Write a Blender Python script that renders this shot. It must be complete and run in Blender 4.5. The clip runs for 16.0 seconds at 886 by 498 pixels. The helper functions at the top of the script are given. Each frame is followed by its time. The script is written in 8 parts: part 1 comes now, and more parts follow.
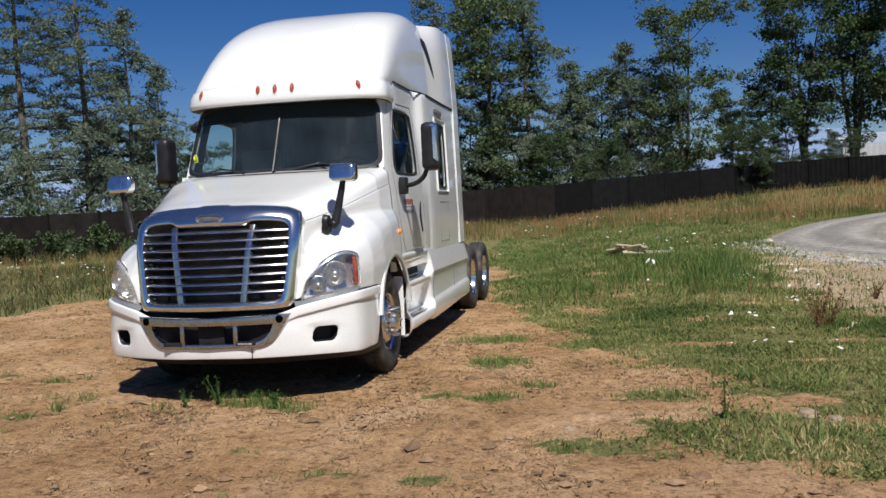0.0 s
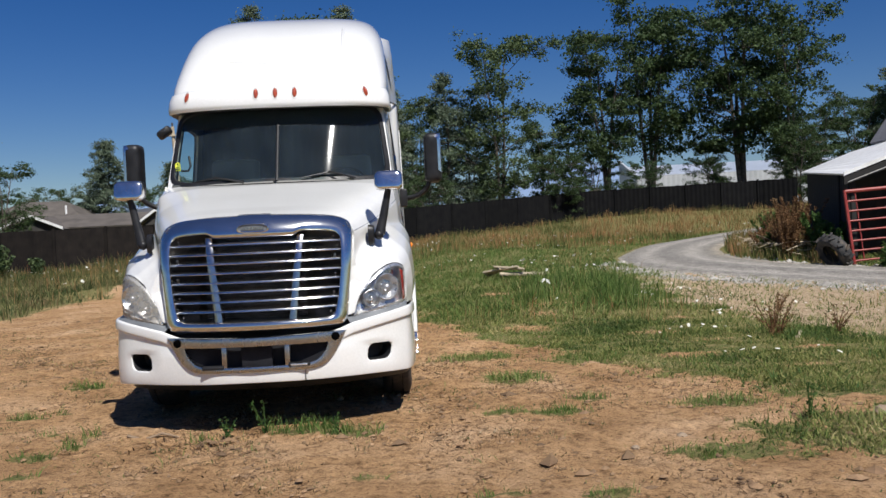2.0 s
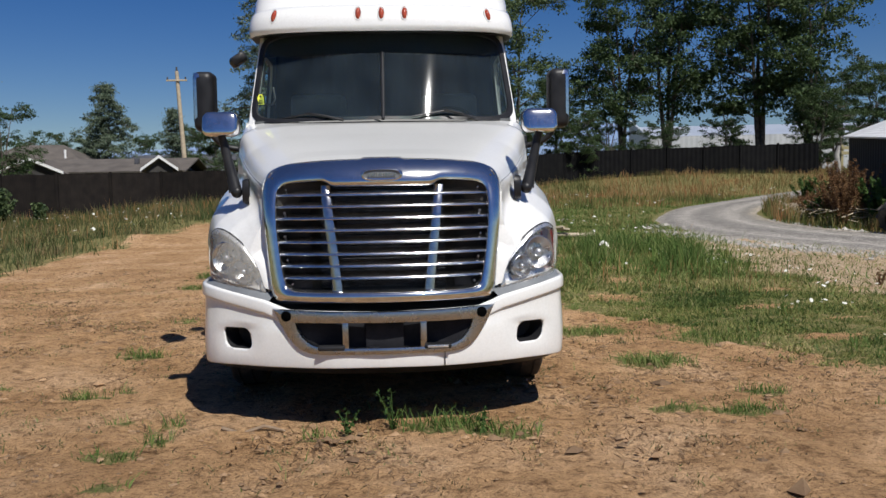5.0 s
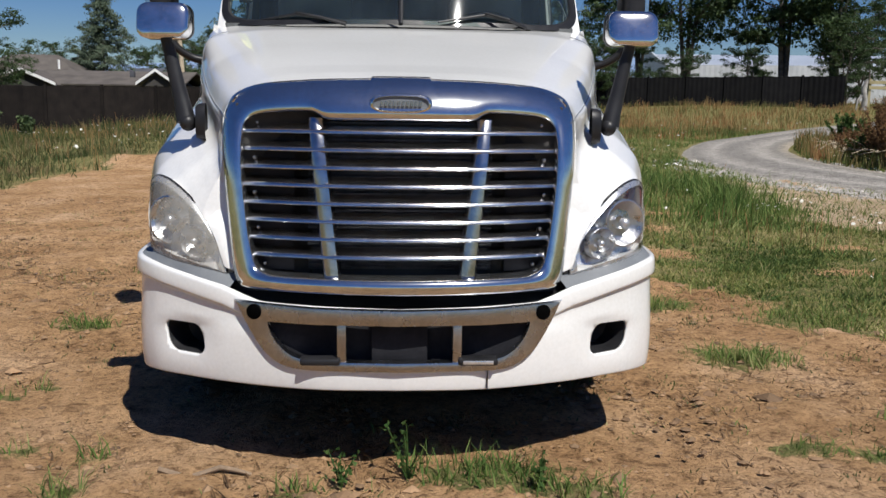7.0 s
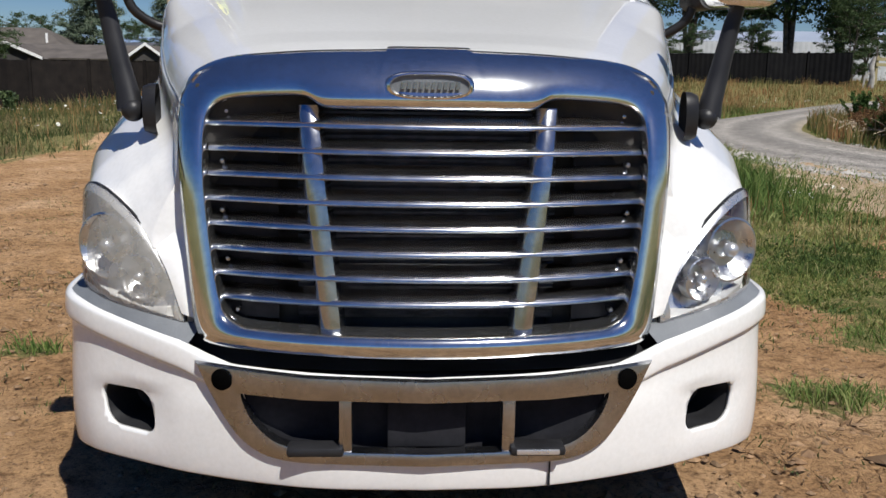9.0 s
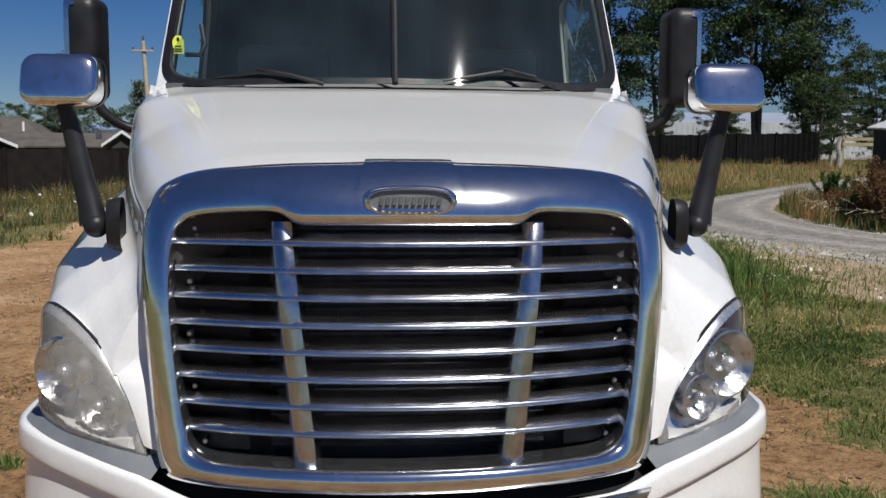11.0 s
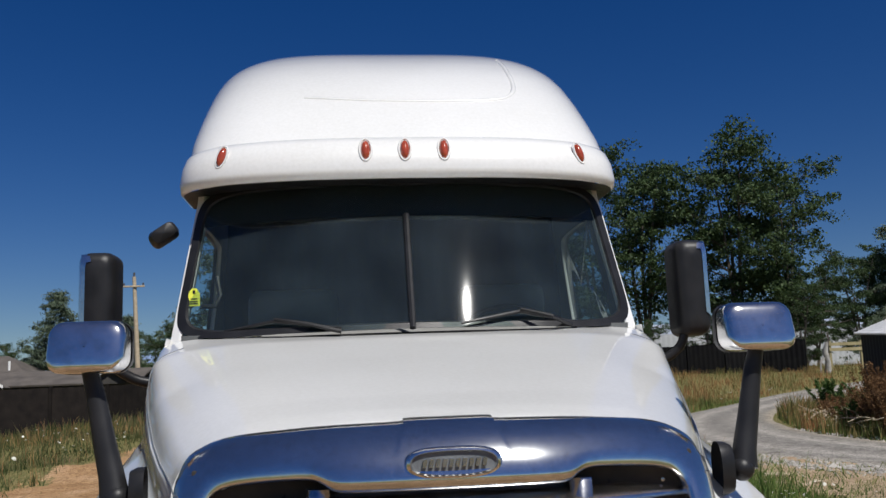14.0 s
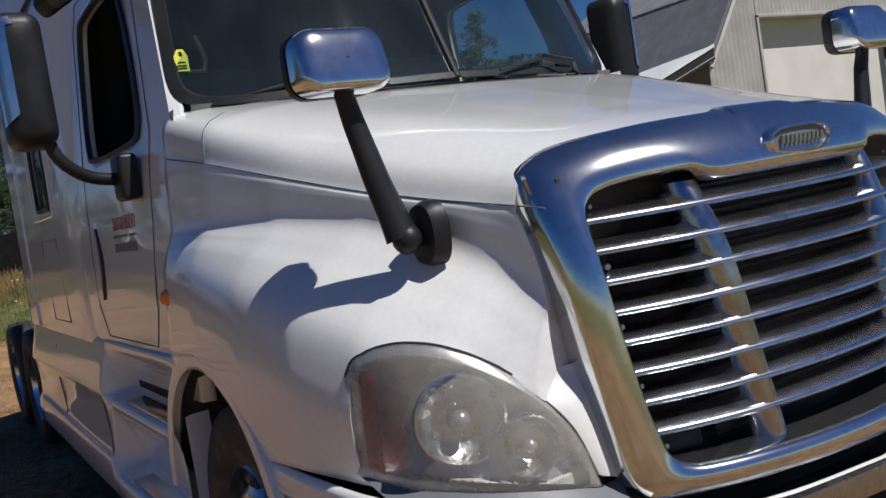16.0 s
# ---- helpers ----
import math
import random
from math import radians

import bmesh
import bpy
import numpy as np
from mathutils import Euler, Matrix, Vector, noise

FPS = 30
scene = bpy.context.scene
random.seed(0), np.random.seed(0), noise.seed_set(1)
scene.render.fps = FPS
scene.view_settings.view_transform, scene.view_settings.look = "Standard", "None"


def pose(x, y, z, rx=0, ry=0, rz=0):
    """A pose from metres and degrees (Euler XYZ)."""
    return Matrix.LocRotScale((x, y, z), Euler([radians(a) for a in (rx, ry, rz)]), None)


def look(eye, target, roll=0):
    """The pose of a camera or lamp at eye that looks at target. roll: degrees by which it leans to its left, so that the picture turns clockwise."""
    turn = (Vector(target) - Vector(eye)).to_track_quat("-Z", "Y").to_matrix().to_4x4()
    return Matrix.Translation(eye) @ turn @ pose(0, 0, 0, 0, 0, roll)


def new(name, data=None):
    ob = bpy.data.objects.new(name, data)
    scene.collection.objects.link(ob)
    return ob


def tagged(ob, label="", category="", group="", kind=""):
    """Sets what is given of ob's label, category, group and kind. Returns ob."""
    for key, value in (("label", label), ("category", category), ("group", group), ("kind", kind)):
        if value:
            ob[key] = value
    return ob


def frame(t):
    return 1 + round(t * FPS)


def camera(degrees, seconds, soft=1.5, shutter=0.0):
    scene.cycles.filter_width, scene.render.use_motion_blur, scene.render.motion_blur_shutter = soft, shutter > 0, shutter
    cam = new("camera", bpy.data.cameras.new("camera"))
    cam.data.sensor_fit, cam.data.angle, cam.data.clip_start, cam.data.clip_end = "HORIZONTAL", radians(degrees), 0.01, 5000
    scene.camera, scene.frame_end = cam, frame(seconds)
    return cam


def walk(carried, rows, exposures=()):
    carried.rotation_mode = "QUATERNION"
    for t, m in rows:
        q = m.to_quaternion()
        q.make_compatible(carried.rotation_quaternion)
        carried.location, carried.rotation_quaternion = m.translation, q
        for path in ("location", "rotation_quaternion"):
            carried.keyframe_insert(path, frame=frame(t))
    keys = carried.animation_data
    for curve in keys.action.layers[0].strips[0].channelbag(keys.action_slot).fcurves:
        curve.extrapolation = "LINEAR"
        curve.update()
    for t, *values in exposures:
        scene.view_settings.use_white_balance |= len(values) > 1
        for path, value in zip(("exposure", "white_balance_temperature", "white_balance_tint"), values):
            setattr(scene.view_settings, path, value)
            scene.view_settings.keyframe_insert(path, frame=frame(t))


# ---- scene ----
cam = camera(52.6, 16.0, soft=1.5)
METRES, EYE, TILT, LEAN, TURN = 10.223, 1.605, 0.0, 0.0, 10.7
ROWS = [
    (0.0, 0.0, 0.0, 0.0, -0.11, -2.48, 2.64),
    (0.5, -0.0613, 0.009, -0.0021, -3.4, -2.05, 1.72),
    (1.0, -0.1128, 0.0153, -0.0031, -6.56, -1.81, 2.24),
    (1.5, -0.1688, 0.0363, -0.0061, -9.59, -1.54, 2.26),
    (2.0, -0.2167, 0.0535, -0.0057, -13.44, -1.26, 2.58),
    (2.5, -0.2509, 0.0743, -0.0077, -16.31, -1.23, 2.87),
    (3.0, -0.2849, 0.0903, -0.0092, -18.64, -1.06, 2.23),
    (3.5, -0.307, 0.1053, -0.0104, -19.02, -1.36, 1.94),
    (4.0, -0.3085, 0.1328, -0.0116, -14.53, -0.04, 0.97),
    (4.5, -0.2995, 0.1722, -0.0088, -13.57, -1.35, 0.65),
    (5.0, -0.2952, 0.2147, -0.0055, -13.82, -4.06, 0.94),
    (7.5, -0.2648, 0.4378, 0.0008, -13.45, -9.73, -0.97),
    (8.0, -0.2627, 0.4697, 0.0015, -13.37, -10.47, -0.7),
    (10.5, -0.255, 0.5288, 0.007, -14.98, -9.87, -1.05),
    (11.0, -0.255, 0.5271, 0.0112, -15.33, -5.26, -0.31),
    (11.5, -0.2558, 0.5268, 0.0134, -15.51, -1.82, -0.35),
    (12.0, -0.2559, 0.5272, 0.0167, -15.85, 1.23, -0.33),
    (12.5, -0.256, 0.527, 0.0198, -16.03, 4.69, 0.17),
    (13.0, -0.2562, 0.5263, 0.0224, -15.64, 7.91, 0.82),
    (13.5, -0.256, 0.5267, 0.0244, -15.0, 9.66, 1.25),
    (14.0, -0.2675, 0.5354, 0.0215, -16.08, 8.73, 2.1),
    (14.5, -0.3049, 0.5457, 0.0182, -19.97, 4.58, 4.29),
    (15.0, -0.3433, 0.5772, 0.0118, -23.76, 1.39, 6.1),
    (15.5, -0.3888, 0.6149, 0.0057, -31.74, -1.77, 8.19),
    (16.0, -0.4288, 0.6564, 0.0022, -42.65, -3.61, 9.06),
]
walk(cam, [(t, pose(3.45, -7.12, EYE, TILT, LEAN, TURN) @ pose(METRES * x, METRES * y, METRES * z, 90 + pitch, roll, yaw)) for t, x, y, z, yaw, pitch, roll in ROWS],
     exposures=[(0.0, 0.19), (3.5, 0.19), (4.2, 0.04), (4.7, 0.03), (5.2, 0.10), (8.0, 0.17), (10.5, 0.06), (11.0, -0.08), (12.5, -0.15), (14.0, -0.10), (15.0, -0.08), (15.5, -0.28), (16.0, -0.18)])

# ---- world and sun ----
SUN_FROM = Vector((0.31, -0.63, 1.0)).normalized()
world = bpy.data.worlds.new("sky")
scene.world = world
world.use_nodes = True
wn, wl = world.node_tree.nodes, world.node_tree.links
sky = wn.new("ShaderNodeTexSky")
sky.sky_type = "NISHITA"
sky.sun_disc = False
sky.sun_elevation = math.asin(SUN_FROM.z)
sky.sun_rotation = math.atan2(SUN_FROM.x, SUN_FROM.y)
sky.altitude = 1200
sky.air_density, sky.dust_density, sky.ozone_density = 1.0, 0.9, 4.0
wn["Background"].inputs["Strength"].default_value = 0.059
tone = wn.new("ShaderNodeHueSaturation")
tone.inputs["Hue"].default_value = 0.515
tone.inputs["Saturation"].default_value = 1.36
wl.new(sky.outputs[0], tone.inputs["Color"])
wl.new(tone.outputs[0], wn["Background"].inputs["Color"])
sun_data = bpy.data.lights.new("sun", "SUN")
sun_data.energy, sun_data.angle, sun_data.color = 5.0, radians(0.53), (1.0, 0.975, 0.93)
sun = new("sun", sun_data)
sun.matrix_world = look(SUN_FROM * 60, (0, 0, 0))


# ---- materials ----
def mat_nodes(name):
    m = bpy.data.materials.new(name)
    m.use_nodes = True
    return m, m.node_tree.nodes, m.node_tree.links, m.node_tree.nodes["Principled BSDF"]


def ramp(nodes, stops):
    r = nodes.new("ShaderNodeValToRGB")
    el = r.color_ramp.elements
    while len(el) < len(stops):
        el.new(0.5)
    for e, (p, c) in zip(el, stops):
        e.position, e.color = p, (*c, 1)
    return r


def surface(name, c1, c2, scale=6.0, rough=0.6, metal=0.0, bump=0.15, fine=60.0, coat=0.0, rough_var=0.15, dirt=None, dirt_scale=3.0, dirt_amount=0.35, per_object=0.0, spec=0.5, dist=0.004, per_island=0.0):
    """A two-scale procedural surface: large soft variation, fine grain, optional dirt blotches."""
    m, n, l, b = mat_nodes(name)
    tc = n.new("ShaderNodeTexCoord")
    big = n.new("ShaderNodeTexNoise")
    big.inputs["Scale"].default_value, big.inputs["Detail"].default_value = scale, 6
    small = n.new("ShaderNodeTexNoise")
    small.inputs["Scale"].default_value, small.inputs["Detail"].default_value = fine, 4
    for t in (big, small):
        l.new(tc.outputs["Object"], t.inputs["Vector"])
    r = ramp(n, [(0.3, c1), (0.7, c2)])
    l.new(big.outputs["Fac"], r.inputs["Fac"])
    col = r.outputs["Color"]
    mx = n.new("ShaderNodeMixRGB")
    mx.blend_type = "OVERLAY"
    mx.inputs["Fac"].default_value = 0.35
    l.new(col, mx.inputs[1])
    l.new(small.outputs["Color"], mx.inputs[2])
    bw = n.new("ShaderNodeRGBToBW")
    l.new(small.outputs["Color"], bw.inputs[0])
    l.new(bw.outputs[0], mx.inputs[2])
    col = mx.outputs[0]
    if dirt:
        dn = n.new("ShaderNodeTexNoise")
        dn.inputs["Scale"].default_value, dn.inputs["Detail"].default_value, dn.inputs["Roughness"].default_value = dirt_scale, 9, 0.65
        l.new(tc.outputs["Object"], dn.inputs["Vector"])
        dr = ramp(n, [(0.5, (0, 0, 0)), (0.75, (dirt_amount,) * 3)])
        l.new(dn.outputs["Fac"], dr.inputs["Fac"])
        dm = n.new("ShaderNodeMixRGB")
        dm.inputs[2].default_value = (*dirt, 1)
        l.new(dr.outputs["Color"], dm.inputs["Fac"])
        l.new(col, dm.inputs[1])
        col = dm.outputs[0]
    if per_object or per_island:
        if per_island:
            src = n.new("ShaderNodeNewGeometry").outputs["Random Per Island"]
        else:
            src = n.new("ShaderNodeObjectInfo").outputs["Random"]
        hs = n.new("ShaderNodeHueSaturation")
        mr = n.new("ShaderNodeMapRange")
        amount = per_object or per_island
        mr.inputs["To Min"].default_value, mr.inputs["To Max"].default_value = 1 - amount, 1 + amount
        l.new(src, mr.inputs["Value"])
        l.new(mr.outputs[0], hs.inputs["Value"])
        l.new(col, hs.inputs["Color"])
        col = hs.outputs[0]
    l.new(col, b.inputs["Base Color"])
    rr = n.new("ShaderNodeMapRange")
    rr.inputs["To Min"].default_value, rr.inputs["To Max"].default_value = max(0.02, rough - rough_var), min(1, rough + rough_var)
    l.new(big.outputs["Fac"], rr.inputs["Value"])
    l.new(rr.outputs[0], b.inputs["Roughness"])
    b.inputs["Metallic"].default_value = metal
    b.inputs["Specular IOR Level"].default_value = spec
    b.inputs["Coat Weight"].default_value = coat
    b.inputs["Coat Roughness"].default_value = 0.03
    if bump:
        bp = n.new("ShaderNodeBump")
        bp.inputs["Strength"].default_value, bp.inputs["Distance"].default_value = bump, dist
        l.new(small.outputs["Fac"], bp.inputs["Height"])
        l.new(bp.outputs[0], b.inputs["Normal"])
    return m


def glass(name, tint, ior=1.5, rough=0.02, film=0.0):
    m, n, l, b = mat_nodes(name)
    n.remove(b)
    tr, gl, fr, pw, ma, mx = (n.new("ShaderNode" + k) for k in ("BsdfTransparent", "BsdfGlossy", "LayerWeight", "Math", "Math", "MixShader"))
    tr.inputs[0].default_value = (*tint, 1)
    gl.inputs["Roughness"].default_value = rough
    f0 = ((ior - 1) / (ior + 1)) ** 2
    pw.operation, ma.operation = "POWER", "MULTIPLY_ADD"
    pw.inputs[1].default_value, ma.inputs[1].default_value, ma.inputs[2].default_value = 4.5, 1 - f0, f0
    l.new(fr.outputs["Facing"], pw.inputs[0])
    l.new(pw.outputs[0], ma.inputs[0])
    l.new(ma.outputs[0], mx.inputs[0])
    l.new(tr.outputs[0], mx.inputs[1])
    l.new(gl.outputs[0], mx.inputs[2])
    last = mx
    if film:
        # a thin film of dust, streaked by the wipers; its blue paints in haze
        df, m2, no, tc = (n.new("ShaderNode" + k) for k in ("BsdfDiffuse", "MixShader", "TexNoise", "TexCoord"))
        df.inputs[0].default_value = (0.40, 0.56, 0.66, 1)
        no.inputs["Scale"].default_value, no.inputs["Detail"].default_value = 3.0, 8
        l.new(tc.outputs["Object"], no.inputs["Vector"])
        rp = ramp(n, [(0.3, (film * 0.6,) * 3), (0.75, (film * 1.7,) * 3)])
        l.new(no.outputs["Fac"], rp.inputs["Fac"])
        l.new(rp.outputs[0], m2.inputs[0])
        l.new(mx.outputs[0], m2.inputs[1])
        l.new(df.outputs[0], m2.inputs[2])
        last = m2
    l.new(last.outputs[0], n["Material Output"].inputs[0])
    return m


PAINT = surface("white_paint", (0.74, 0.735, 0.71), (0.80, 0.795, 0.775), scale=1.2, rough=0.32, rough_var=0.06, bump=0.0, coat=1.0, dirt=(0.56, 0.52, 0.46), dirt_scale=5.0, dirt_amount=0.05)
CHROME = surface("chrome", (0.70, 0.70, 0.70), (0.80, 0.80, 0.79), scale=9, rough=0.10, rough_var=0.03, metal=0.97, bump=0.0, dirt=(0.22, 0.18, 0.14), dirt_scale=25, dirt_amount=0.3)
HAZECHROME = surface("hazed_chrome", (0.66, 0.67, 0.66), (0.76, 0.77, 0.76), scale=5, rough=0.12, rough_var=0.04, metal=0.975, bump=0.0, dirt=(0.25, 0.22, 0.2), dirt_scale=30, dirt_amount=0.25)
SLATCHROME = surface("slat_chrome", (0.58, 0.58, 0.585), (0.72, 0.72, 0.725), scale=10, rough=0.20, rough_var=0.05, metal=1.0, bump=0.02, dirt=(0.2, 0.19, 0.18), dirt_scale=18, dirt_amount=0.4)
# stands for the shade in an uncut hole
HOLE_SHADE = surface("tow_hole_shade", (0.002, 0.002, 0.002), (0.004, 0.004, 0.004), scale=9, rough=1.0, bump=0.0, spec=0.0)
HL_BEZEL = surface("lamp_bezel", (0.60, 0.61, 0.63), (0.74, 0.74, 0.75), scale=12, rough=0.3, metal=0.75, bump=0.1, fine=40)
# gloss-free black: the shade of deep openings is put into this colour
PITCH = surface("recess_shade_black", (0.018, 0.018, 0.021), (0.030, 0.030, 0.034), scale=9, rough=0.9, bump=0.1)
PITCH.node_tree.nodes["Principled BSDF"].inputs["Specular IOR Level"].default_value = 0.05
WORNCHROME = surface("worn_grey_chrome", (0.36, 0.37, 0.39), (0.50, 0.51, 0.53), scale=12, rough=0.17, metal=0.97, bump=0.05, dirt=(0.2, 0.18, 0.16), dirt_scale=14)
STEEL = surface("satin_chrome", (0.40, 0.405, 0.42), (0.50, 0.505, 0.52), scale=8, rough=0.27, rough_var=0.08, metal=1.0, bump=0.04, dirt=(0.24, 0.22, 0.2), dirt_scale=16, dirt_amount=0.25)
BLACK = surface("black_plastic", (0.012, 0.012, 0.013), (0.022, 0.022, 0.024), scale=8, rough=0.42, bump=0.12, fine=400, spec=0.3)
GREYPL = surface("grey_plastic", (0.13, 0.14, 0.15), (0.17, 0.18, 0.19), scale=8, rough=0.5, bump=0.1, fine=300)
DARK = surface("underbody_black", (0.010, 0.010, 0.010), (0.03, 0.027, 0.024), scale=7, rough=0.8, bump=0.3, dirt=(0.10, 0.075, 0.05), dirt_scale=4)
RUBBER = surface("tyre_rubber", (0.020, 0.020, 0.021), (0.038, 0.036, 0.034), scale=5, rough=0.75, bump=0.3, fine=120, dirt=(0.20, 0.145, 0.10), dirt_scale=6, dirt_amount=0.7)
ALLOY = surface("polished_alloy", (0.66, 0.66, 0.66), (0.78, 0.78, 0.78), scale=8, rough=0.22, metal=1.0, bump=0.05, dirt=(0.3, 0.24, 0.17), dirt_scale=9, dirt_amount=0.5)
AMBER = surface("amber_lens", (0.30, 0.045, 0.02), (0.42, 0.07, 0.03), scale=30, rough=0.2, bump=0.1, coat=0.5)
ORANGE = surface("orange_lens", (0.85, 0.22, 0.02), (1.0, 0.32, 0.03), scale=30, rough=0.2, bump=0.1, coat=0.5)
REDLENS = surface("red_reflector", (0.35, 0.03, 0.02), (0.5, 0.05, 0.03), scale=20, rough=0.25, bump=0.1, coat=0.5)
WS_GLASS = glass("windscreen_glass", (0.60, 0.71, 0.67), rough=0.03, film=0.028)
SIDE_GLASS = glass("side_glass", (0.76, 0.84, 0.84))
LENS_CLEAR = glass("clear_lens", (0.93, 0.94, 0.95))
INTERIOR = surface("interior_grey", (0.085, 0.09, 0.09), (0.12, 0.125, 0.125), scale=6, rough=0.7, bump=0.2, fine=200)
CURTAIN = surface("dark_curtain", (0.012, 0.013, 0.016), (0.02, 0.021, 0.025), scale=4, rough=0.9, bump=0.2, fine=150)


# ---- building helpers ----
def put_mesh(name, verts, faces, mats, parent=None, label="", smooth=True, mat_index=None):
    me = bpy.data.meshes.new(name)
    me.from_pydata([tuple(map(float, v)) for v in verts], [], faces)
    for m in mats if isinstance(mats, (list, tuple)) else [mats]:
        me.materials.append(m)
    if mat_index is not None:
        me.polygons.foreach_set("material_index", mat_index)
    me.polygons.foreach_set("use_smooth", [smooth] * len(me.polygons))
    me.update()
    ob = new(name, me)
    ob.parent = parent
    if label:
        ob["label"] = label
    return ob


def part(name, bm, material, parent=None, label="", smooth=True, sharp=40):
    """Links a bmesh as one mesh object under a thing or a part."""
    bmesh.ops.recalc_face_normals(bm, faces=bm.faces)
    for f in bm.faces:
        f.smooth = smooth
    for e in bm.edges:
        if len(e.link_faces) == 2 and e.calc_face_angle(0) > radians(sharp):
            e.smooth = False
    me = bpy.data.meshes.new(name)
    bm.to_mesh(me)
    bm.free()
    me.materials.append(material)
    ob = new(name, me)
    ob.parent = parent
    if label:
        ob["label"] = label
    return ob


def orient(ob, way):
    """Turns a sheet's faces so that they look along way."""
    tot = sum(((p.normal.dot(Vector(way))) * p.area for p in ob.data.polygons))
    if tot < 0:
        ob.data.flip_normals()
    return ob


def empty(name, at=(0, 0, 0), parent=None):
    e = new(name)
    e.location = at
    e.parent = parent
    return e


def box_bm(x0, x1, y0, y1, z0, z1, bevel=0.01, seg=2, bm=None):
    own = bmesh.new()
    bmesh.ops.create_cube(own, size=1)
    for v in own.verts:
        v.co = Vector((x0 + (v.co.x + 0.5) * (x1 - x0), y0 + (v.co.y + 0.5) * (y1 - y0), z0 + (v.co.z + 0.5) * (z1 - z0)))
    if bevel:
        bmesh.ops.bevel(own, geom=own.edges[:], offset=bevel, segments=seg, profile=0.5, affect="EDGES")
    if bm is None:
        return own
    return merge(bm, own)


def merge(bm, own, m=None):
    if m is not None:
        bmesh.ops.transform(own, matrix=m, verts=own.verts)
    me = bpy.data.meshes.new("tmp")
    own.to_mesh(me)
    own.free()
    bm.from_mesh(me)
    bpy.data.meshes.remove(me)
    return bm


def tube_bm(points, radii, seg=12, bm=None, cap=True, squash=1.0):
    """A round bar along points with the given radii."""
    bm = bm or bmesh.new()
    pts = [Vector(p) for p in points]
    if not isinstance(radii, (list, tuple)):
        radii = [radii] * len(pts)
    rings, up = [], None
    for i, p in enumerate(pts):
        d = (pts[min(i + 1, len(pts) - 1)] - pts[max(i - 1, 0)]).normalized()
        if up is None:
            up = Vector((0, 0, 1)) if abs(d.z) < 0.9 else Vector((0, 1, 0))
        s = d.cross(up).normalized()
        up = s.cross(d).normalized()
        rings.append([bm.verts.new(p + (s * math.cos(a) + up * math.sin(a) * squash) * radii[i]) for a in (2 * math.pi * k / seg for k in range(seg))])
    for a, b in zip(rings, rings[1:]):
        for k in range(seg):
            bm.faces.new((a[k], a[(k + 1) % seg], b[(k + 1) % seg], b[k]))
    if cap:
        bm.faces.new(rings[0][::-1])
        bm.faces.new(rings[-1])
    return bm


def curve_pts(ctrl, n):
    """n + 1 points of a Catmull-Rom curve through ctrl."""
    c = [np.array(p, float) for p in ctrl]
    c = [2 * c[0] - c[1]] + c + [2 * c[-1] - c[-2]]
    out, m = [], len(c) - 3
    for i in range(n + 1):
        u = i / n * m
        k = min(int(u), m - 1)
        t = u - k
        p0, p1, p2, p3 = c[k:k + 4]
        out.append(0.5 * ((2 * p1) + (p2 - p0) * t + (2 * p0 - 5 * p1 + 4 * p2 - p3) * t * t + (3 * p1 - p0 - 3 * p2 + p3) * t ** 3))
    return out


def grid_bm(rows, bm=None, close=False):
    """A skin over rows of points (all rows equally long)."""
    bm = bm or bmesh.new()
    vs = [[bm.verts.new(Vector([float(c) for c in p])) for p in r] for r in rows]
    n = len(vs[0])
    for a, b in zip(vs, vs[1:]):
        for k in range(n if close else n - 1):
            bm.faces.new((a[k], a[(k + 1) % n], b[(k + 1) % n], b[k]))
    return bm


def lathe_bm(profile, seg=32, bm=None):
    """Turns (radius, axial) pairs round the x axis."""
    rows = [[(ax, r * math.cos(a), r * math.sin(a)) for a in (2 * math.pi * k / seg for k in range(seg))] for r, ax in profile]
    bm = grid_bm(rows, bm, close=True)
    return bm


def thicken(ob, t, offset=-1.0):
    md = ob.modifiers.new("thickness", "SOLIDIFY")
    md.thickness, md.offset = t, offset
    return ob


def cut(ob, cutters):
    """Cuts holes through a mesh object for good."""
    for bm in cutters:
        bmesh.ops.recalc_face_normals(bm, faces=bm.faces)
        me = bpy.data.meshes.new("cutter")
        bm.to_mesh(me)
        bm.free()
        c = new("cutter", me)
        md = ob.modifiers.new("cut", "BOOLEAN")
        md.operation, md.object, md.solver = "DIFFERENCE", c, "EXACT"
        bpy.context.view_layer.update()
        dg = bpy.context.evaluated_depsgraph_get()
        done = bpy.data.meshes.new_from_object(ob.evaluated_get(dg))
        ob.modifiers.clear()
        ob.data = done
        bpy.data.objects.remove(c)
    return ob


def rounded_loop(w, h, r, n=5):
    """A rounded rectangle about the origin as (a, b) pairs."""
    out = []
    for cx, cy, a0 in ((w / 2 - r, h / 2 - r, 0), (-w / 2 + r, h / 2 - r, 90), (-w / 2 + r, -h / 2 + r, 180), (w / 2 - r, -h / 2 + r, 270)):
        for k in range(n + 1):
            a = radians(a0 + 90 * k / n)
            out.append((cx + r * math.cos(a), cy + r * math.sin(a)))
    return out


def prism_bm(loop3, way, bm=None):
    """A solid from a closed loop of points pushed along a vector."""
    bm = bm or bmesh.new()
    a = [bm.verts.new(Vector(p)) for p in loop3]
    b = [bm.verts.new(Vector(p) + Vector(way)) for p in loop3]
    bm.faces.new(a)
    bm.faces.new(b[::-1])
    n = len(a)
    for k in range(n):
        bm.faces.new((a[k], a[(k + 1) % n], b[(k + 1) % n], b[k]))
    return bm


# ---- ground ----
def step(a, b, v):
    t = np.clip((v - a) / (b - a), 0, 1)
    return t * t * (3 - 2 * t)


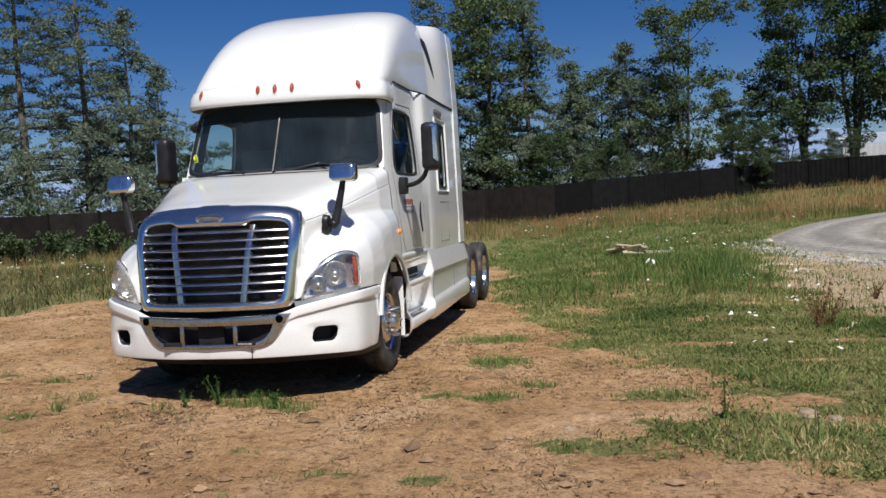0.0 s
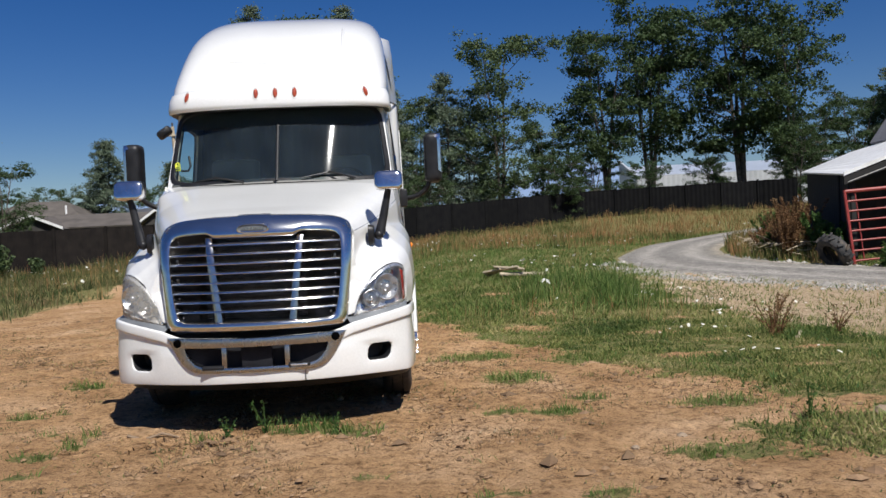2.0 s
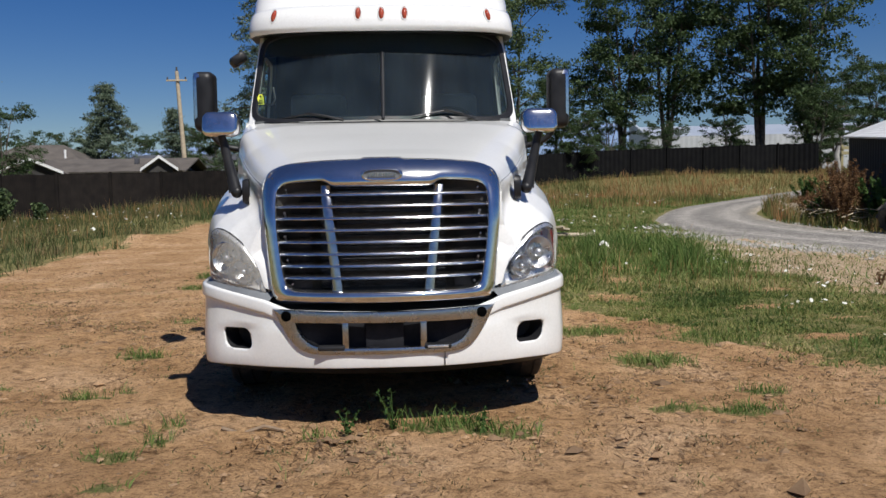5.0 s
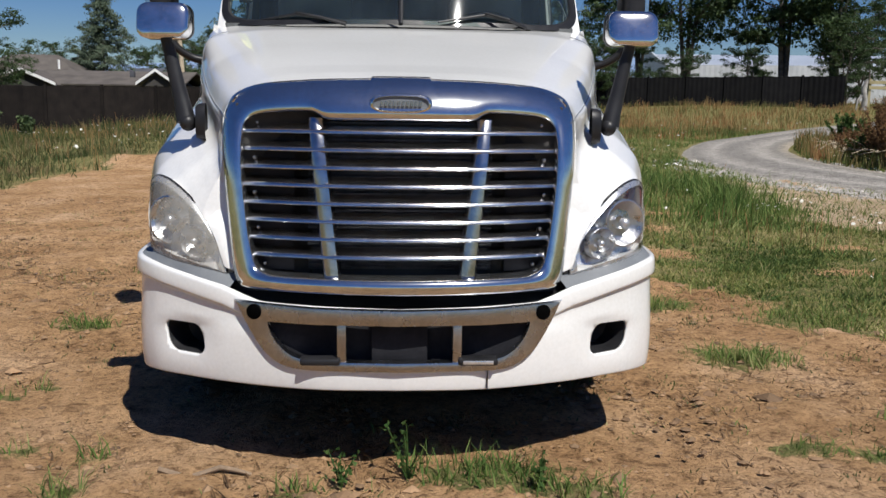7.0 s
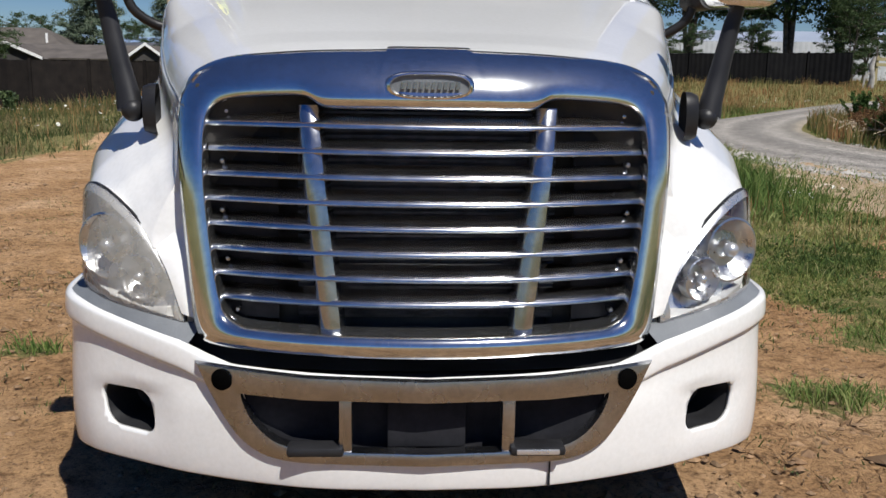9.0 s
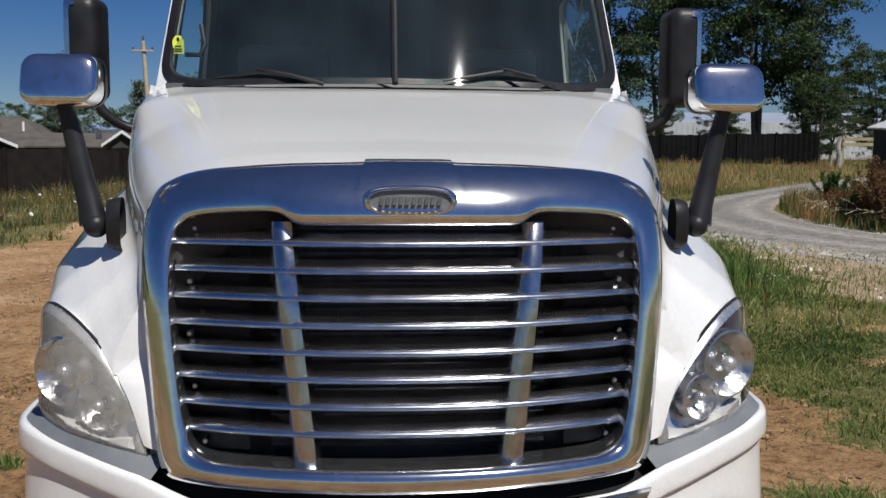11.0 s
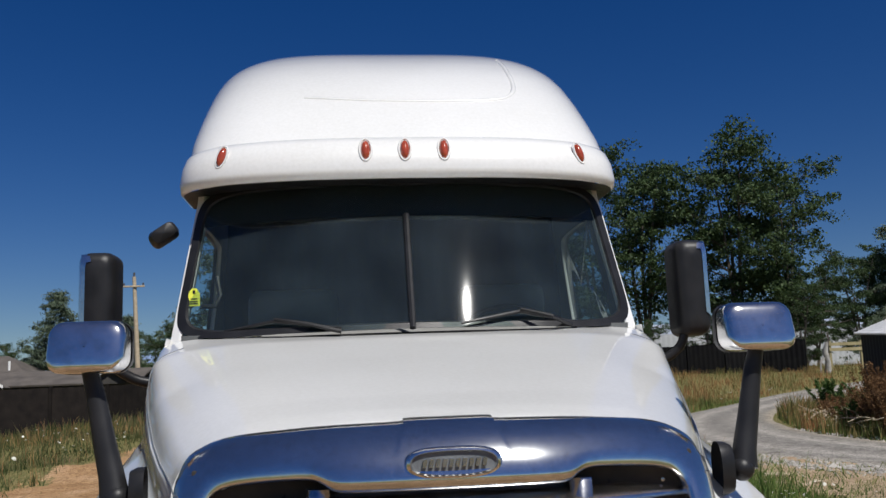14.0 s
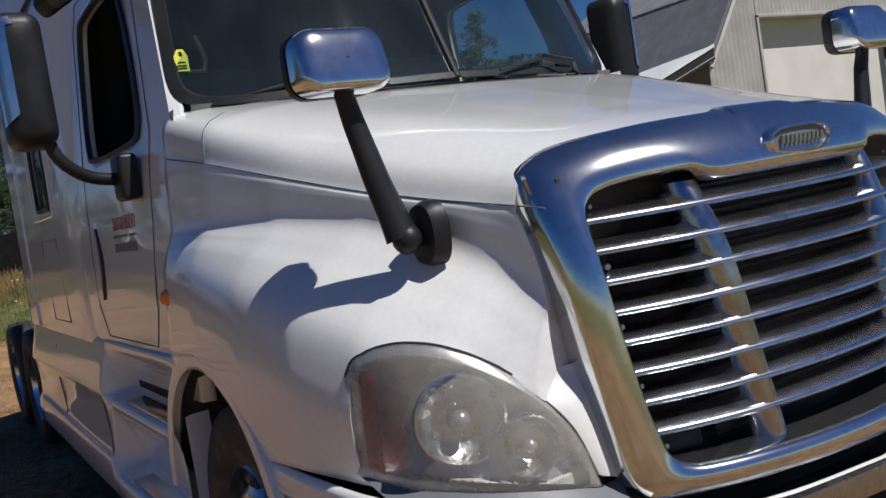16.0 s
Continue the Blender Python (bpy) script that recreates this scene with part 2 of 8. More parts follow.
def height(x, y):
    """Lie of the land: a flat graded pad, a meadow that climbs towards the fences."""
    x, y = np.asarray(x, float), np.asarray(y, float)
    h = 0.28 * step(9, 20, y) * step(0.5, 4, x) + 0.5 * step(22, 40, y) + step(36, 62, y) * (0.25 + 1.35 * step(0, 22, x))
    h = h - 0.25 * step(5.5, 8.5, x) * (1 - step(14, 22, y)) * step(-20, 2, y) * 0.5
    h = h + 0.35 * np.exp(-(((x + 7.2) / 1.6) ** 2 + ((y - 21) / 1.3) ** 2))
    h = h + 0.5 * step(16, 34, y) * step(-3, -12, x) * 0.5
    h = h - 0.62 * step(18, 34, y) * step(-9, -17, x)
    return h


EDGE_Y = [-6, -2.2, -1.7, -1.4, -0.6, -0.3, 0, 0.4, 1.2, 1.7, 2.5, 3.6, 4.9, 6.7, 10, 16, 22]
EDGE_X = [6.4, 5.9, 4.8, 4.0, 3.9, 4.3, 4.6, 4.5, 4.2, 3.75, 3.4, 3.0, 2.5, 2.15, 1.6, 0.6, -0.6]
BARE = [(4.3, 3.0, 0.55, 0.3), (4.8, 0.1, 0.5, 0.22), (5.1, -0.45, 0.45, 0.18), (3.0, 6.2, 0.5, 0.8), (5.3, 2.0, 0.4, 0.15), (3.6, 8.5, 0.4, 0.6), (4.4, -1.6, 0.5, 0.2),
        (5.9, 3.2, 0.5, 0.16), (6.3, 1.2, 0.45, 0.14), (4.6, 5.2, 0.5, 0.3), (5.4, 6.8, 0.6, 0.3), (4.0, 10.2, 0.7, 0.5), (6.6, -0.6, 0.5, 0.16), (5.0, 4.1, 0.35, 0.12), (3.2, 12.5, 0.6, 0.5)]


def dirt_amount(x, y):
    """1 on bare earth, 0 in the meadow."""
    x, y = np.asarray(x, float), np.asarray(y, float)
    right = np.interp(y, EDGE_Y, EDGE_X)
    back = 29 - 0.3 * np.abs(x + 6) - 3.5 * step(-4, 0, x)
    d = np.minimum(np.minimum(np.minimum(right - x, (back - y) * 0.7), (x + 7.6)), y + 10.5)
    w = 0.5 * np.sin(x * 1.7 + y * 0.9) + 0.35 * np.sin(x * 3.9 - y * 2.7 + 1) + 0.3 * np.sin(x * 7.3 + y * 6.1) + 0.22 * np.sin(x * 13.1 - y * 11.7 + 2)
    a = step(-0.5, 0.6, d + w * 0.42)
    for px, py, rx, ry in BARE:
        a = np.maximum(a, 0.9 * np.exp(-(((x - px) / rx) ** 2 + ((y - py) / ry) ** 2) * 1.2))
    return a


PATCHES = [(0.42, 0.1, 0.45, 0.2), (0.75, -0.05, 0.28, 0.14), (-0.45, 0.0, 0.15, 0.07), (2.4, 0.3, 0.38, 0.16), (1.95, 0.4, 0.26, 0.1), (2.25, 2.0, 0.45, 0.3), (2.0, 3.6, 0.6, 0.3), (3.2, -1.2, 0.4, 0.2), (3.8, 0.4, 0.5, 0.25), (2.75, 0.8, 0.25, 0.12),
           (2.7, 5.5, 0.7, 0.5), (1.7, -1.9, 0.2, 0.08), (3.3, 3.0, 0.7, 0.4), (1.9, 8.2, 0.7, 0.5), (1.6, 12.0, 0.9, 0.8), (0.9, -1.4, 0.16, 0.07), (1.2, -2.4, 0.12, 0.06), (2.3, -2.0, 0.2, 0.1),
           (-4.6, 21.6, 0.9, 0.8), (-5.0, 20.1, 0.5, 0.6), (-3.6, 17.5, 0.8, 0.6), (-2.7, 13.0, 0.6, 0.5), (-3.3, 12.2, 0.4, 0.4), (-2.4, 11.2, 0.6, 0.4), (-3.2, 10.4, 0.3, 0.3), (-3.1, 8.6, 0.25, 0.3), (-5.4, 19.2, 0.5, 0.4), (-2.5, 14.1, 0.5, 0.5),
           (-2.3, 2.9, 0.3, 0.16), (-2.25, 1.2, 0.24, 0.12), (-2.0, 1.4, 0.1, 0.08), (-1.6, -0.3, 0.26, 0.1), (-1.4, -0.05, 0.14, 0.08), (-1.75, 0.4, 0.14, 0.08), (-2.4, 5.1, 0.2, 0.14), (-1.45, -0.9, 0.16, 0.07), (-1.4, 0.38, 0.12, 0.06), (-3.1, 1.6, 0.2, 0.1), (-4.4, -0.4, 0.25, 0.1)]


def verge(x, y):
    """Bare pale strip along the near side of the lane."""
    x, y = np.asarray(x, float), np.asarray(y, float)
    inner = np.interp(y, [0, 4, 5, 7.3, 10.3, 11.1, 13.1, 15, 17], [9.0, 7.2, 6.6, 6.4, 6.0, 6.4, 6.2, 6.9, 7.5])
    lane_x = np.interp(y, [-3, 3, 7.6, 11.7, 14.4, 16.4, 18.3], [19, 16.2, 13.6, 11.3, 9.6, 8.3, 7.75])
    wob = 0.3 * np.sin(y * 2.1 + x) + 0.25 * np.sin(y * 5.3 - x * 3.1)
    return step(-0.5, 0.7, x - inner + wob) * step(0.9, -0.3, x - lane_x) * step(0.0, 3.0, y) * step(18.5, 15.5, y)


def patch_amount(x, y):
    p = np.zeros_like(np.asarray(x, float))
    for px, py, a, b in PATCHES:
        p = np.maximum(p, np.exp(-(((x - px) / a) ** 2 + ((y - py) / b) ** 2) * 1.3))
    return p


def axis(lo, hi, fine_lo, fine_hi, stepsize):
    a = list(np.arange(fine_lo, fine_hi + 1e-6, stepsize))
    s, v = stepsize, fine_hi
    while v < hi:
        s *= 1.18
        v += s
        a.append(v)
    s, v = stepsize, fine_lo
    while v > lo:
        s *= 1.18
        v -= s
        a.insert(0, v)
    return np.array(a)


def fractal(x, y, f, octaves=4, seed=0.0):
    return np.array([noise.fractal(Vector((a * f + seed, b * f, seed)), 0.8, 2.1, octaves) for a, b in zip(x.ravel(), y.ravel())]).reshape(x.shape)


GX, GY = axis(-1500, 1500, -7.5, 8.5, 0.075), axis(-600, 2600, -5.5, 9.5, 0.075)
gx, gy = np.meshgrid(GX, GY)
near = step(14, 9, np.abs(gx - 0.5)) * step(26, 14, gy)
rough_land = np.zeros_like(gx)
msk = near > 0.01
rough_land[msk] = fractal(gx[msk], gy[msk], 1.1, 3) * 0.028 + fractal(gx[msk], gy[msk], 5.0, 3, 7.3) * 0.024
gd = np.clip(np.maximum(dirt_amount(gx, gy) - 0.95 * patch_amount(gx, gy), verge(gx, gy)), 0, 1)
gz = height(gx, gy) + rough_land * near
ny, nx = gx.shape
gv = np.stack([gx, gy, gz], -1).reshape(-1, 3)
idx = np.arange(nx * ny).reshape(ny, nx)
gf = np.stack([idx[:-1, :-1], idx[:-1, 1:], idx[1:, 1:], idx[1:, :-1]], -1).reshape(-1, 4)


def earth_material():
    m, n, l, b = mat_nodes("earth_and_grass")
    tc = n.new("ShaderNodeTexCoord")

    def noise_tex(scale, detail=6, rough=0.6):
        t = n.new("ShaderNodeTexNoise")
        t.inputs["Scale"].default_value, t.inputs["Detail"].default_value, t.inputs["Roughness"].default_value = scale, detail, rough
        l.new(tc.outputs["Object"], t.inputs["Vector"])
        return t
    at = n.new("ShaderNodeAttribute")
    at.attribute_name = "bare"
    n1, n2, n3 = noise_tex(0.9), noise_tex(9.0, 8, 0.75), noise_tex(42, 5, 0.8)
    dirt = ramp(n, [(0.25, (0.265, 0.15, 0.07)), (0.5, (0.435, 0.275, 0.146)), (0.72, (0.56, 0.385, 0.238))])
    l.new(n1.outputs["Fac"], dirt.inputs["Fac"])
    spots = ramp(n, [(0.37, (0.22, 0.16, 0.12)), (0.47, (0.85, 0.80, 0.74)), (0.68, (1.25, 1.22, 1.17))])
    l.new(n2.outputs["Fac"], spots.inputs["Fac"])
    mul = n.new("ShaderNodeMixRGB")
    mul.blend_type = "MULTIPLY"
    mul.inputs["Fac"].default_value = 0.75
    l.new(dirt.outputs[0], mul.inputs[1])
    l.new(spots.outputs[0], mul.inputs[2])
    grains = ramp(n, [(0.36, (0.30, 0.25, 0.21)), (0.47, (1, 1, 1)), (0.72, (1.4, 1.36, 1.28))])
    l.new(n3.outputs["Fac"], grains.inputs["Fac"])
    mul2 = n.new("ShaderNodeMixRGB")
    mul2.blend_type = "MULTIPLY"
    mul2.inputs["Fac"].default_value = 0.8
    l.new(mul.outputs[0], mul2.inputs[1])
    l.new(grains.outputs[0], mul2.inputs[2])
    grass = ramp(n, [(0.32, (0.075, 0.10, 0.03)), (0.5, (0.165, 0.155, 0.058)), (0.66, (0.32, 0.245, 0.12))])
    l.new(n2.outputs["Fac"], grass.inputs["Fac"])
    tuft = n.new("ShaderNodeMixRGB")
    tuft.blend_type = "MULTIPLY"
    tuft.inputs["Fac"].default_value = 0.9
    l.new(grass.outputs[0], tuft.inputs[1])
    l.new(grains.outputs[0], tuft.inputs[2])
    add = n.new("ShaderNodeMath")
    add.operation = "ADD"
    sub = n.new("ShaderNodeMath")
    sub.operation = "MULTIPLY_ADD"
    sub.inputs[1].default_value, sub.inputs[2].default_value = 1.6, -0.8
    l.new(n2.outputs["Fac"], sub.inputs[0])
    l.new(at.outputs["Fac"], add.inputs[0])
    l.new(sub.outputs[0], add.inputs[1])
    edge = ramp(n, [(0.4, (0, 0, 0)), (0.6, (1, 1, 1))])
    l.new(add.outputs[0], edge.inputs["Fac"])
    va = n.new("ShaderNodeAttribute")
    va.attribute_name = "verge"
    sand = ramp(n, [(0.34, (0.25, 0.17, 0.10)), (0.5, (0.41, 0.305, 0.195)), (0.66, (0.55, 0.435, 0.30))])
    l.new(n2.outputs["Fac"], sand.inputs["Fac"])
    pale = n.new("ShaderNodeMixRGB")
    l.new(va.outputs["Fac"], pale.inputs["Fac"])
    l.new(mul2.outputs[0], pale.inputs[1])
    l.new(sand.outputs[0], pale.inputs[2])
    mix = n.new("ShaderNodeMixRGB")
    l.new(edge.outputs[0], mix.inputs["Fac"])
    l.new(tuft.outputs[0], mix.inputs[1])
    l.new(pale.outputs[0], mix.inputs[2])
    l.new(mix.outputs[0], b.inputs["Base Color"])
    b.inputs["Roughness"].default_value = 0.95
    b.inputs["Specular IOR Level"].default_value = 0.15
    bp = n.new("ShaderNodeBump")
    bp.inputs["Strength"].default_value, bp.inputs["Distance"].default_value = 1.0, 0.048
    hh = n.new("ShaderNodeMath")
    hh.operation = "MULTIPLY_ADD"
    hh.inputs[1].default_value = 0.35
    l.new(n3.outputs["Fac"], hh.inputs[0])
    l.new(n2.outputs["Fac"], hh.inputs[2])
    l.new(hh.outputs[0], bp.inputs["Height"])
    l.new(bp.outputs[0], b.inputs["Normal"])
    return m


EARTH = earth_material()
gm = bpy.data.meshes.new("ground")
gm.from_pydata(gv.tolist(), [], gf.tolist())
gm.materials.append(EARTH)
gm.polygons.foreach_set("use_smooth", [True] * len(gm.polygons))
att = gm.attributes.new("bare", "FLOAT", "POINT")
att.data.foreach_set("value", gd.ravel())
att = gm.attributes.new("verge", "FLOAT", "POINT")
att.data.foreach_set("value", np.clip(verge(gx, gy), 0, 1).ravel())
ground = tagged(new("ground", gm), "brown bare earth pad running into a rough summer meadow", "ground", kind="structure")

# ---- gravel lane ----
def gravel_material():
    """Crushed stone with two paler wheel tracks, darker damp streaks and loose edges."""
    m, n, l, b = mat_nodes("gravel")
    tc, at = n.new("ShaderNodeTexCoord"), n.new("ShaderNodeAttribute")
    at.attribute_name = "across"
    ns = []
    for sc, de in ((0.7, 5), (4.0, 7), (26.0, 6)):
        t = n.new("ShaderNodeTexNoise")
        t.inputs["Scale"].default_value, t.inputs["Detail"].default_value, t.inputs["Roughness"].default_value = sc, de, 0.7
        l.new(tc.outputs["Object"], t.inputs["Vector"])
        ns.append(t)
    wob = n.new("ShaderNodeMath")
    wob.operation = "MULTIPLY_ADD"
    wob.inputs[1].default_value = 0.16
    l.new(ns[0].outputs["Fac"], wob.inputs[0])
    l.new(at.outputs["Fac"], wob.inputs[2])
    track = ramp(n, [(0.08, (0.36, 0.345, 0.32)), (0.2, (0.21, 0.205, 0.20)), (0.36, (0.33, 0.32, 0.31)), (0.5, (0.20, 0.195, 0.19)), (0.62, (0.22, 0.215, 0.21)), (0.76, (0.34, 0.33, 0.32)), (0.9, (0.21, 0.205, 0.195)), (1.0, (0.30, 0.275, 0.24))])
    l.new(wob.outputs[0], track.inputs["Fac"])
    mott = ramp(n, [(0.34, (0.65, 0.61, 0.54)), (0.66, (1.28, 1.22, 1.12))])
    l.new(ns[1].outputs["Fac"], mott.inputs["Fac"])
    grit = ramp(n, [(0.38, (0.42, 0.41, 0.40)), (0.5, (0.95, 0.95, 0.95)), (0.66, (1.55, 1.53, 1.5))])
    l.new(ns[2].outputs["Fac"], grit.inputs["Fac"])
    col = track.outputs[0]
    for r, f in ((mott, 1.0), (grit, 0.85)):
        mx = n.new("ShaderNodeMixRGB")
        mx.blend_type = "MULTIPLY"
        mx.inputs["Fac"].default_value = f
        l.new(col, mx.inputs[1])
        l.new(r.outputs[0], mx.inputs[2])
        col = mx.outputs[0]
    l.new(col, b.inputs["Base Color"])
    b.inputs["Roughness"].default_value = 0.95
    bp = n.new("ShaderNodeBump")
    bp.inputs["Strength"].default_value, bp.inputs["Distance"].default_value = 0.9, 0.02
    l.new(ns[2].outputs["Fac"], bp.inputs["Height"])
    l.new(bp.outputs[0], b.inputs["Normal"])
    return m


GRAVEL = gravel_material()
lane_near = [(19, -3, 0), (16.2, 3, 0), (13.6, 7.6, 0), (11.3, 11.7, 0), (9.6, 14.4, 0), (8.3, 16.4, 0), (7.75, 18.3, 0), (7.85, 20.6, 0), (8.8, 24.4, 0), (11, 29.2, 0), (14.5, 33.3, 0), (20.2, 40, 0), (28, 46, 0)]
lane_far = [(23.4, -0.5, 0), (20, 5.2, 0), (17.6, 9.4, 0), (15.3, 13.0, 0), (13.6, 15.2, 0), (12.4, 16.7, 0), (11.75, 18.3, 0), (11.6, 20.2, 0), (12.1, 22.5, 0), (13.7, 27, 0), (16.9, 32, 0), (22.5, 37.5, 0), (30, 43, 0)]
la, lb = curve_pts(lane_near, 90), curve_pts(lane_far, 90)
rows = []
for i, (a, b) in enumerate(zip(la, lb)):
    row = []
    for k in range(15):
        u = k / 14
        wob = 0.22 * noise.noise(Vector((i * 0.37, k * 0.1, 3))) * (1 if k in (0, 14) else 0.2)
        p = a + (b - a) * u
        x, y = p[0] + wob, p[1]
        z = float(height(x, y)) + 0.035 + 0.05 * math.sin(math.pi * u) - 0.03 * math.exp(-((u - 0.3) / 0.08) ** 2) - 0.03 * math.exp(-((u - 0.68) / 0.08) ** 2) - (0.09 if k in (0, 14) else 0)
        row.append((x, y, z))
    rows.append(row)
lane = part("road", grid_bm(rows), GRAVEL)
across = lane.data.attributes.new("across", "FLOAT", "POINT")
across.data.foreach_set("value", [k / 14 for _ in rows for k in range(15)])
tagged(lane, "pale grey gravel farm lane bending through the meadow", "road", kind="structure")

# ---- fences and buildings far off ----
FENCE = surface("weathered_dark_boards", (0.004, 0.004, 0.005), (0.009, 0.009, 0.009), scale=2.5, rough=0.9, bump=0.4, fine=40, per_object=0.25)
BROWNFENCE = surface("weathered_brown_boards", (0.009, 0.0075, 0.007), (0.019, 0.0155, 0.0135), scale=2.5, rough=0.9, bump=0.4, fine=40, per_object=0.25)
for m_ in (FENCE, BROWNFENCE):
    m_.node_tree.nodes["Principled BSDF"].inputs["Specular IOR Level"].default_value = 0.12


def fence_run(name, pts, top, mat, label, panel=2.4):
    """A close-boarded fence: panels of boards between posts, following the ground."""
    f = empty(name, (pts[0][0], pts[0][1], 0))
    tagged(f, label, "fence")
    for (x0, y0, t0), (x1, y1, t1) in zip(pts, pts[1:]):
        length = math.hypot(x1 - x0, y1 - y0)
        n = max(1, round(length / panel))
        ang = math.atan2(y1 - y0, x1 - x0)
        for i in range(n):
            u0, u1 = i / n, (i + 1) / n
            cols = []
            for k in range(17):
                w = u0 + (u1 - u0) * k / 16
                x, y, tz = x0 + (x1 - x0) * w, y0 + (y1 - y0) * w, t0 + (t1 - t0) * w
                off = 0.03 if k % 2 else 0.0
                jag = random.uniform(-0.02, 0.02)
                nx_, ny_ = math.sin(ang) * off, -math.cos(ang) * off
                g = float(height(x, y))
                cols.append([(x + nx_, y + ny_, g - 0.1), (x + nx_, y + ny_, tz + jag), (x + nx_ - math.sin(ang) * 0.03, y + ny_ + math.cos(ang) * 0.03, tz + jag), (x + nx_ - math.sin(ang) * 0.03, y + ny_ + math.cos(ang) * 0.03, g - 0.1)])
            bm = grid_bm(cols)
            p = part("panel", bm, mat, f, smooth=False)
            p.matrix_parent_inverse = Matrix.Translation((-pts[0][0], -pts[0][1], 0))
            x, y, tz = x0 + (x1 - x0) * u0, y0 + (y1 - y0) * u0, t0 + (t1 - t0) * u0
            po = part("post", box_bm(x - 0.06, x + 0.06, y - 0.1, y + 0.02, float(height(x, y)) - 0.2, tz + 0.08, 0), mat, f, smooth=False)
            po.matrix_parent_inverse = Matrix.Translation((-pts[0][0], -pts[0][1], 0))
    return f


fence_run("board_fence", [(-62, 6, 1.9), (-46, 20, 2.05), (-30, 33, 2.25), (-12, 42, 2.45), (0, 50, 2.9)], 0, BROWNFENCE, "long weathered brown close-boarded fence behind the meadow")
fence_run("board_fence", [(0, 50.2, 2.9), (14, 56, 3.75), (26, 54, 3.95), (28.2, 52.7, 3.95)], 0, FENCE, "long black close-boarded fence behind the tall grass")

# ---- trees ----
BARK = surface("bark", (0.05, 0.04, 0.03), (0.13, 0.11, 0.09), scale=5, rough=0.95, bump=0.6, fine=30)


def leaf_mat(name, c1, c2):
    m, n, l, b = mat_nodes(name)
    g = n.new("ShaderNodeNewGeometry")
    r = ramp(n, [(0.0, c1), (1.0, c2)])
    l.new(g.outputs["Random Per Island"], r.inputs["Fac"])
    l.new(r.outputs[0], b.inputs["Base Color"])
    b.inputs["Roughness"].default_value = 0.6
    b.inputs["Specular IOR Level"].default_value = 0.25
    tl, mx = n.new("ShaderNodeBsdfTranslucent"), n.new("ShaderNodeMixShader")
    l.new(r.outputs[0], tl.inputs[0])
    mx.inputs[0].default_value = 0.25
    l.new(b.outputs[0], mx.inputs[1])
    l.new(tl.outputs[0], mx.inputs[2])
    l.new(mx.outputs[0], n["Material Output"].inputs[0])
    return m


LEAF = leaf_mat("broad_leaves", (0.024, 0.047, 0.018), (0.08, 0.122, 0.045))
LEAF_D = leaf_mat("dark_leaves", (0.034, 0.062, 0.025), (0.12, 0.16, 0.066))
NEEDLE = leaf_mat("needles", (0.062, 0.096, 0.06), (0.185, 0.225, 0.15))


def leaves(centres, size, per, spread, flat=1.0, rnd=None, broad=0.6):
    """Many small leaf blades scattered in clumps about the centres."""
    c = np.repeat(np.asarray(centres), per, 0)
    n = len(c)
    off = rnd.normal(0, 1, (n, 3)) * np.repeat(np.asarray(spread), per)[:, None] * [1, 1, flat]
    p = c + off
    a, b = rnd.normal(0, 1, (n, 3)), rnd.normal(0, 1, (n, 3))
    a /= np.linalg.norm(a, axis=1)[:, None]
    b -= a * (a * b).sum(1)[:, None]
    b /= np.linalg.norm(b, axis=1)[:, None]
    s = size * rnd.uniform(0.6, 1.5, n)[:, None]
    v = np.stack([p - a * s * 0.6 - b * s * broad, p - a * s * 0.6 + b * s * broad, p + a * s], 1).reshape(-1, 3)
    f = np.arange(3 * n).reshape(n, 3)
    return v, f


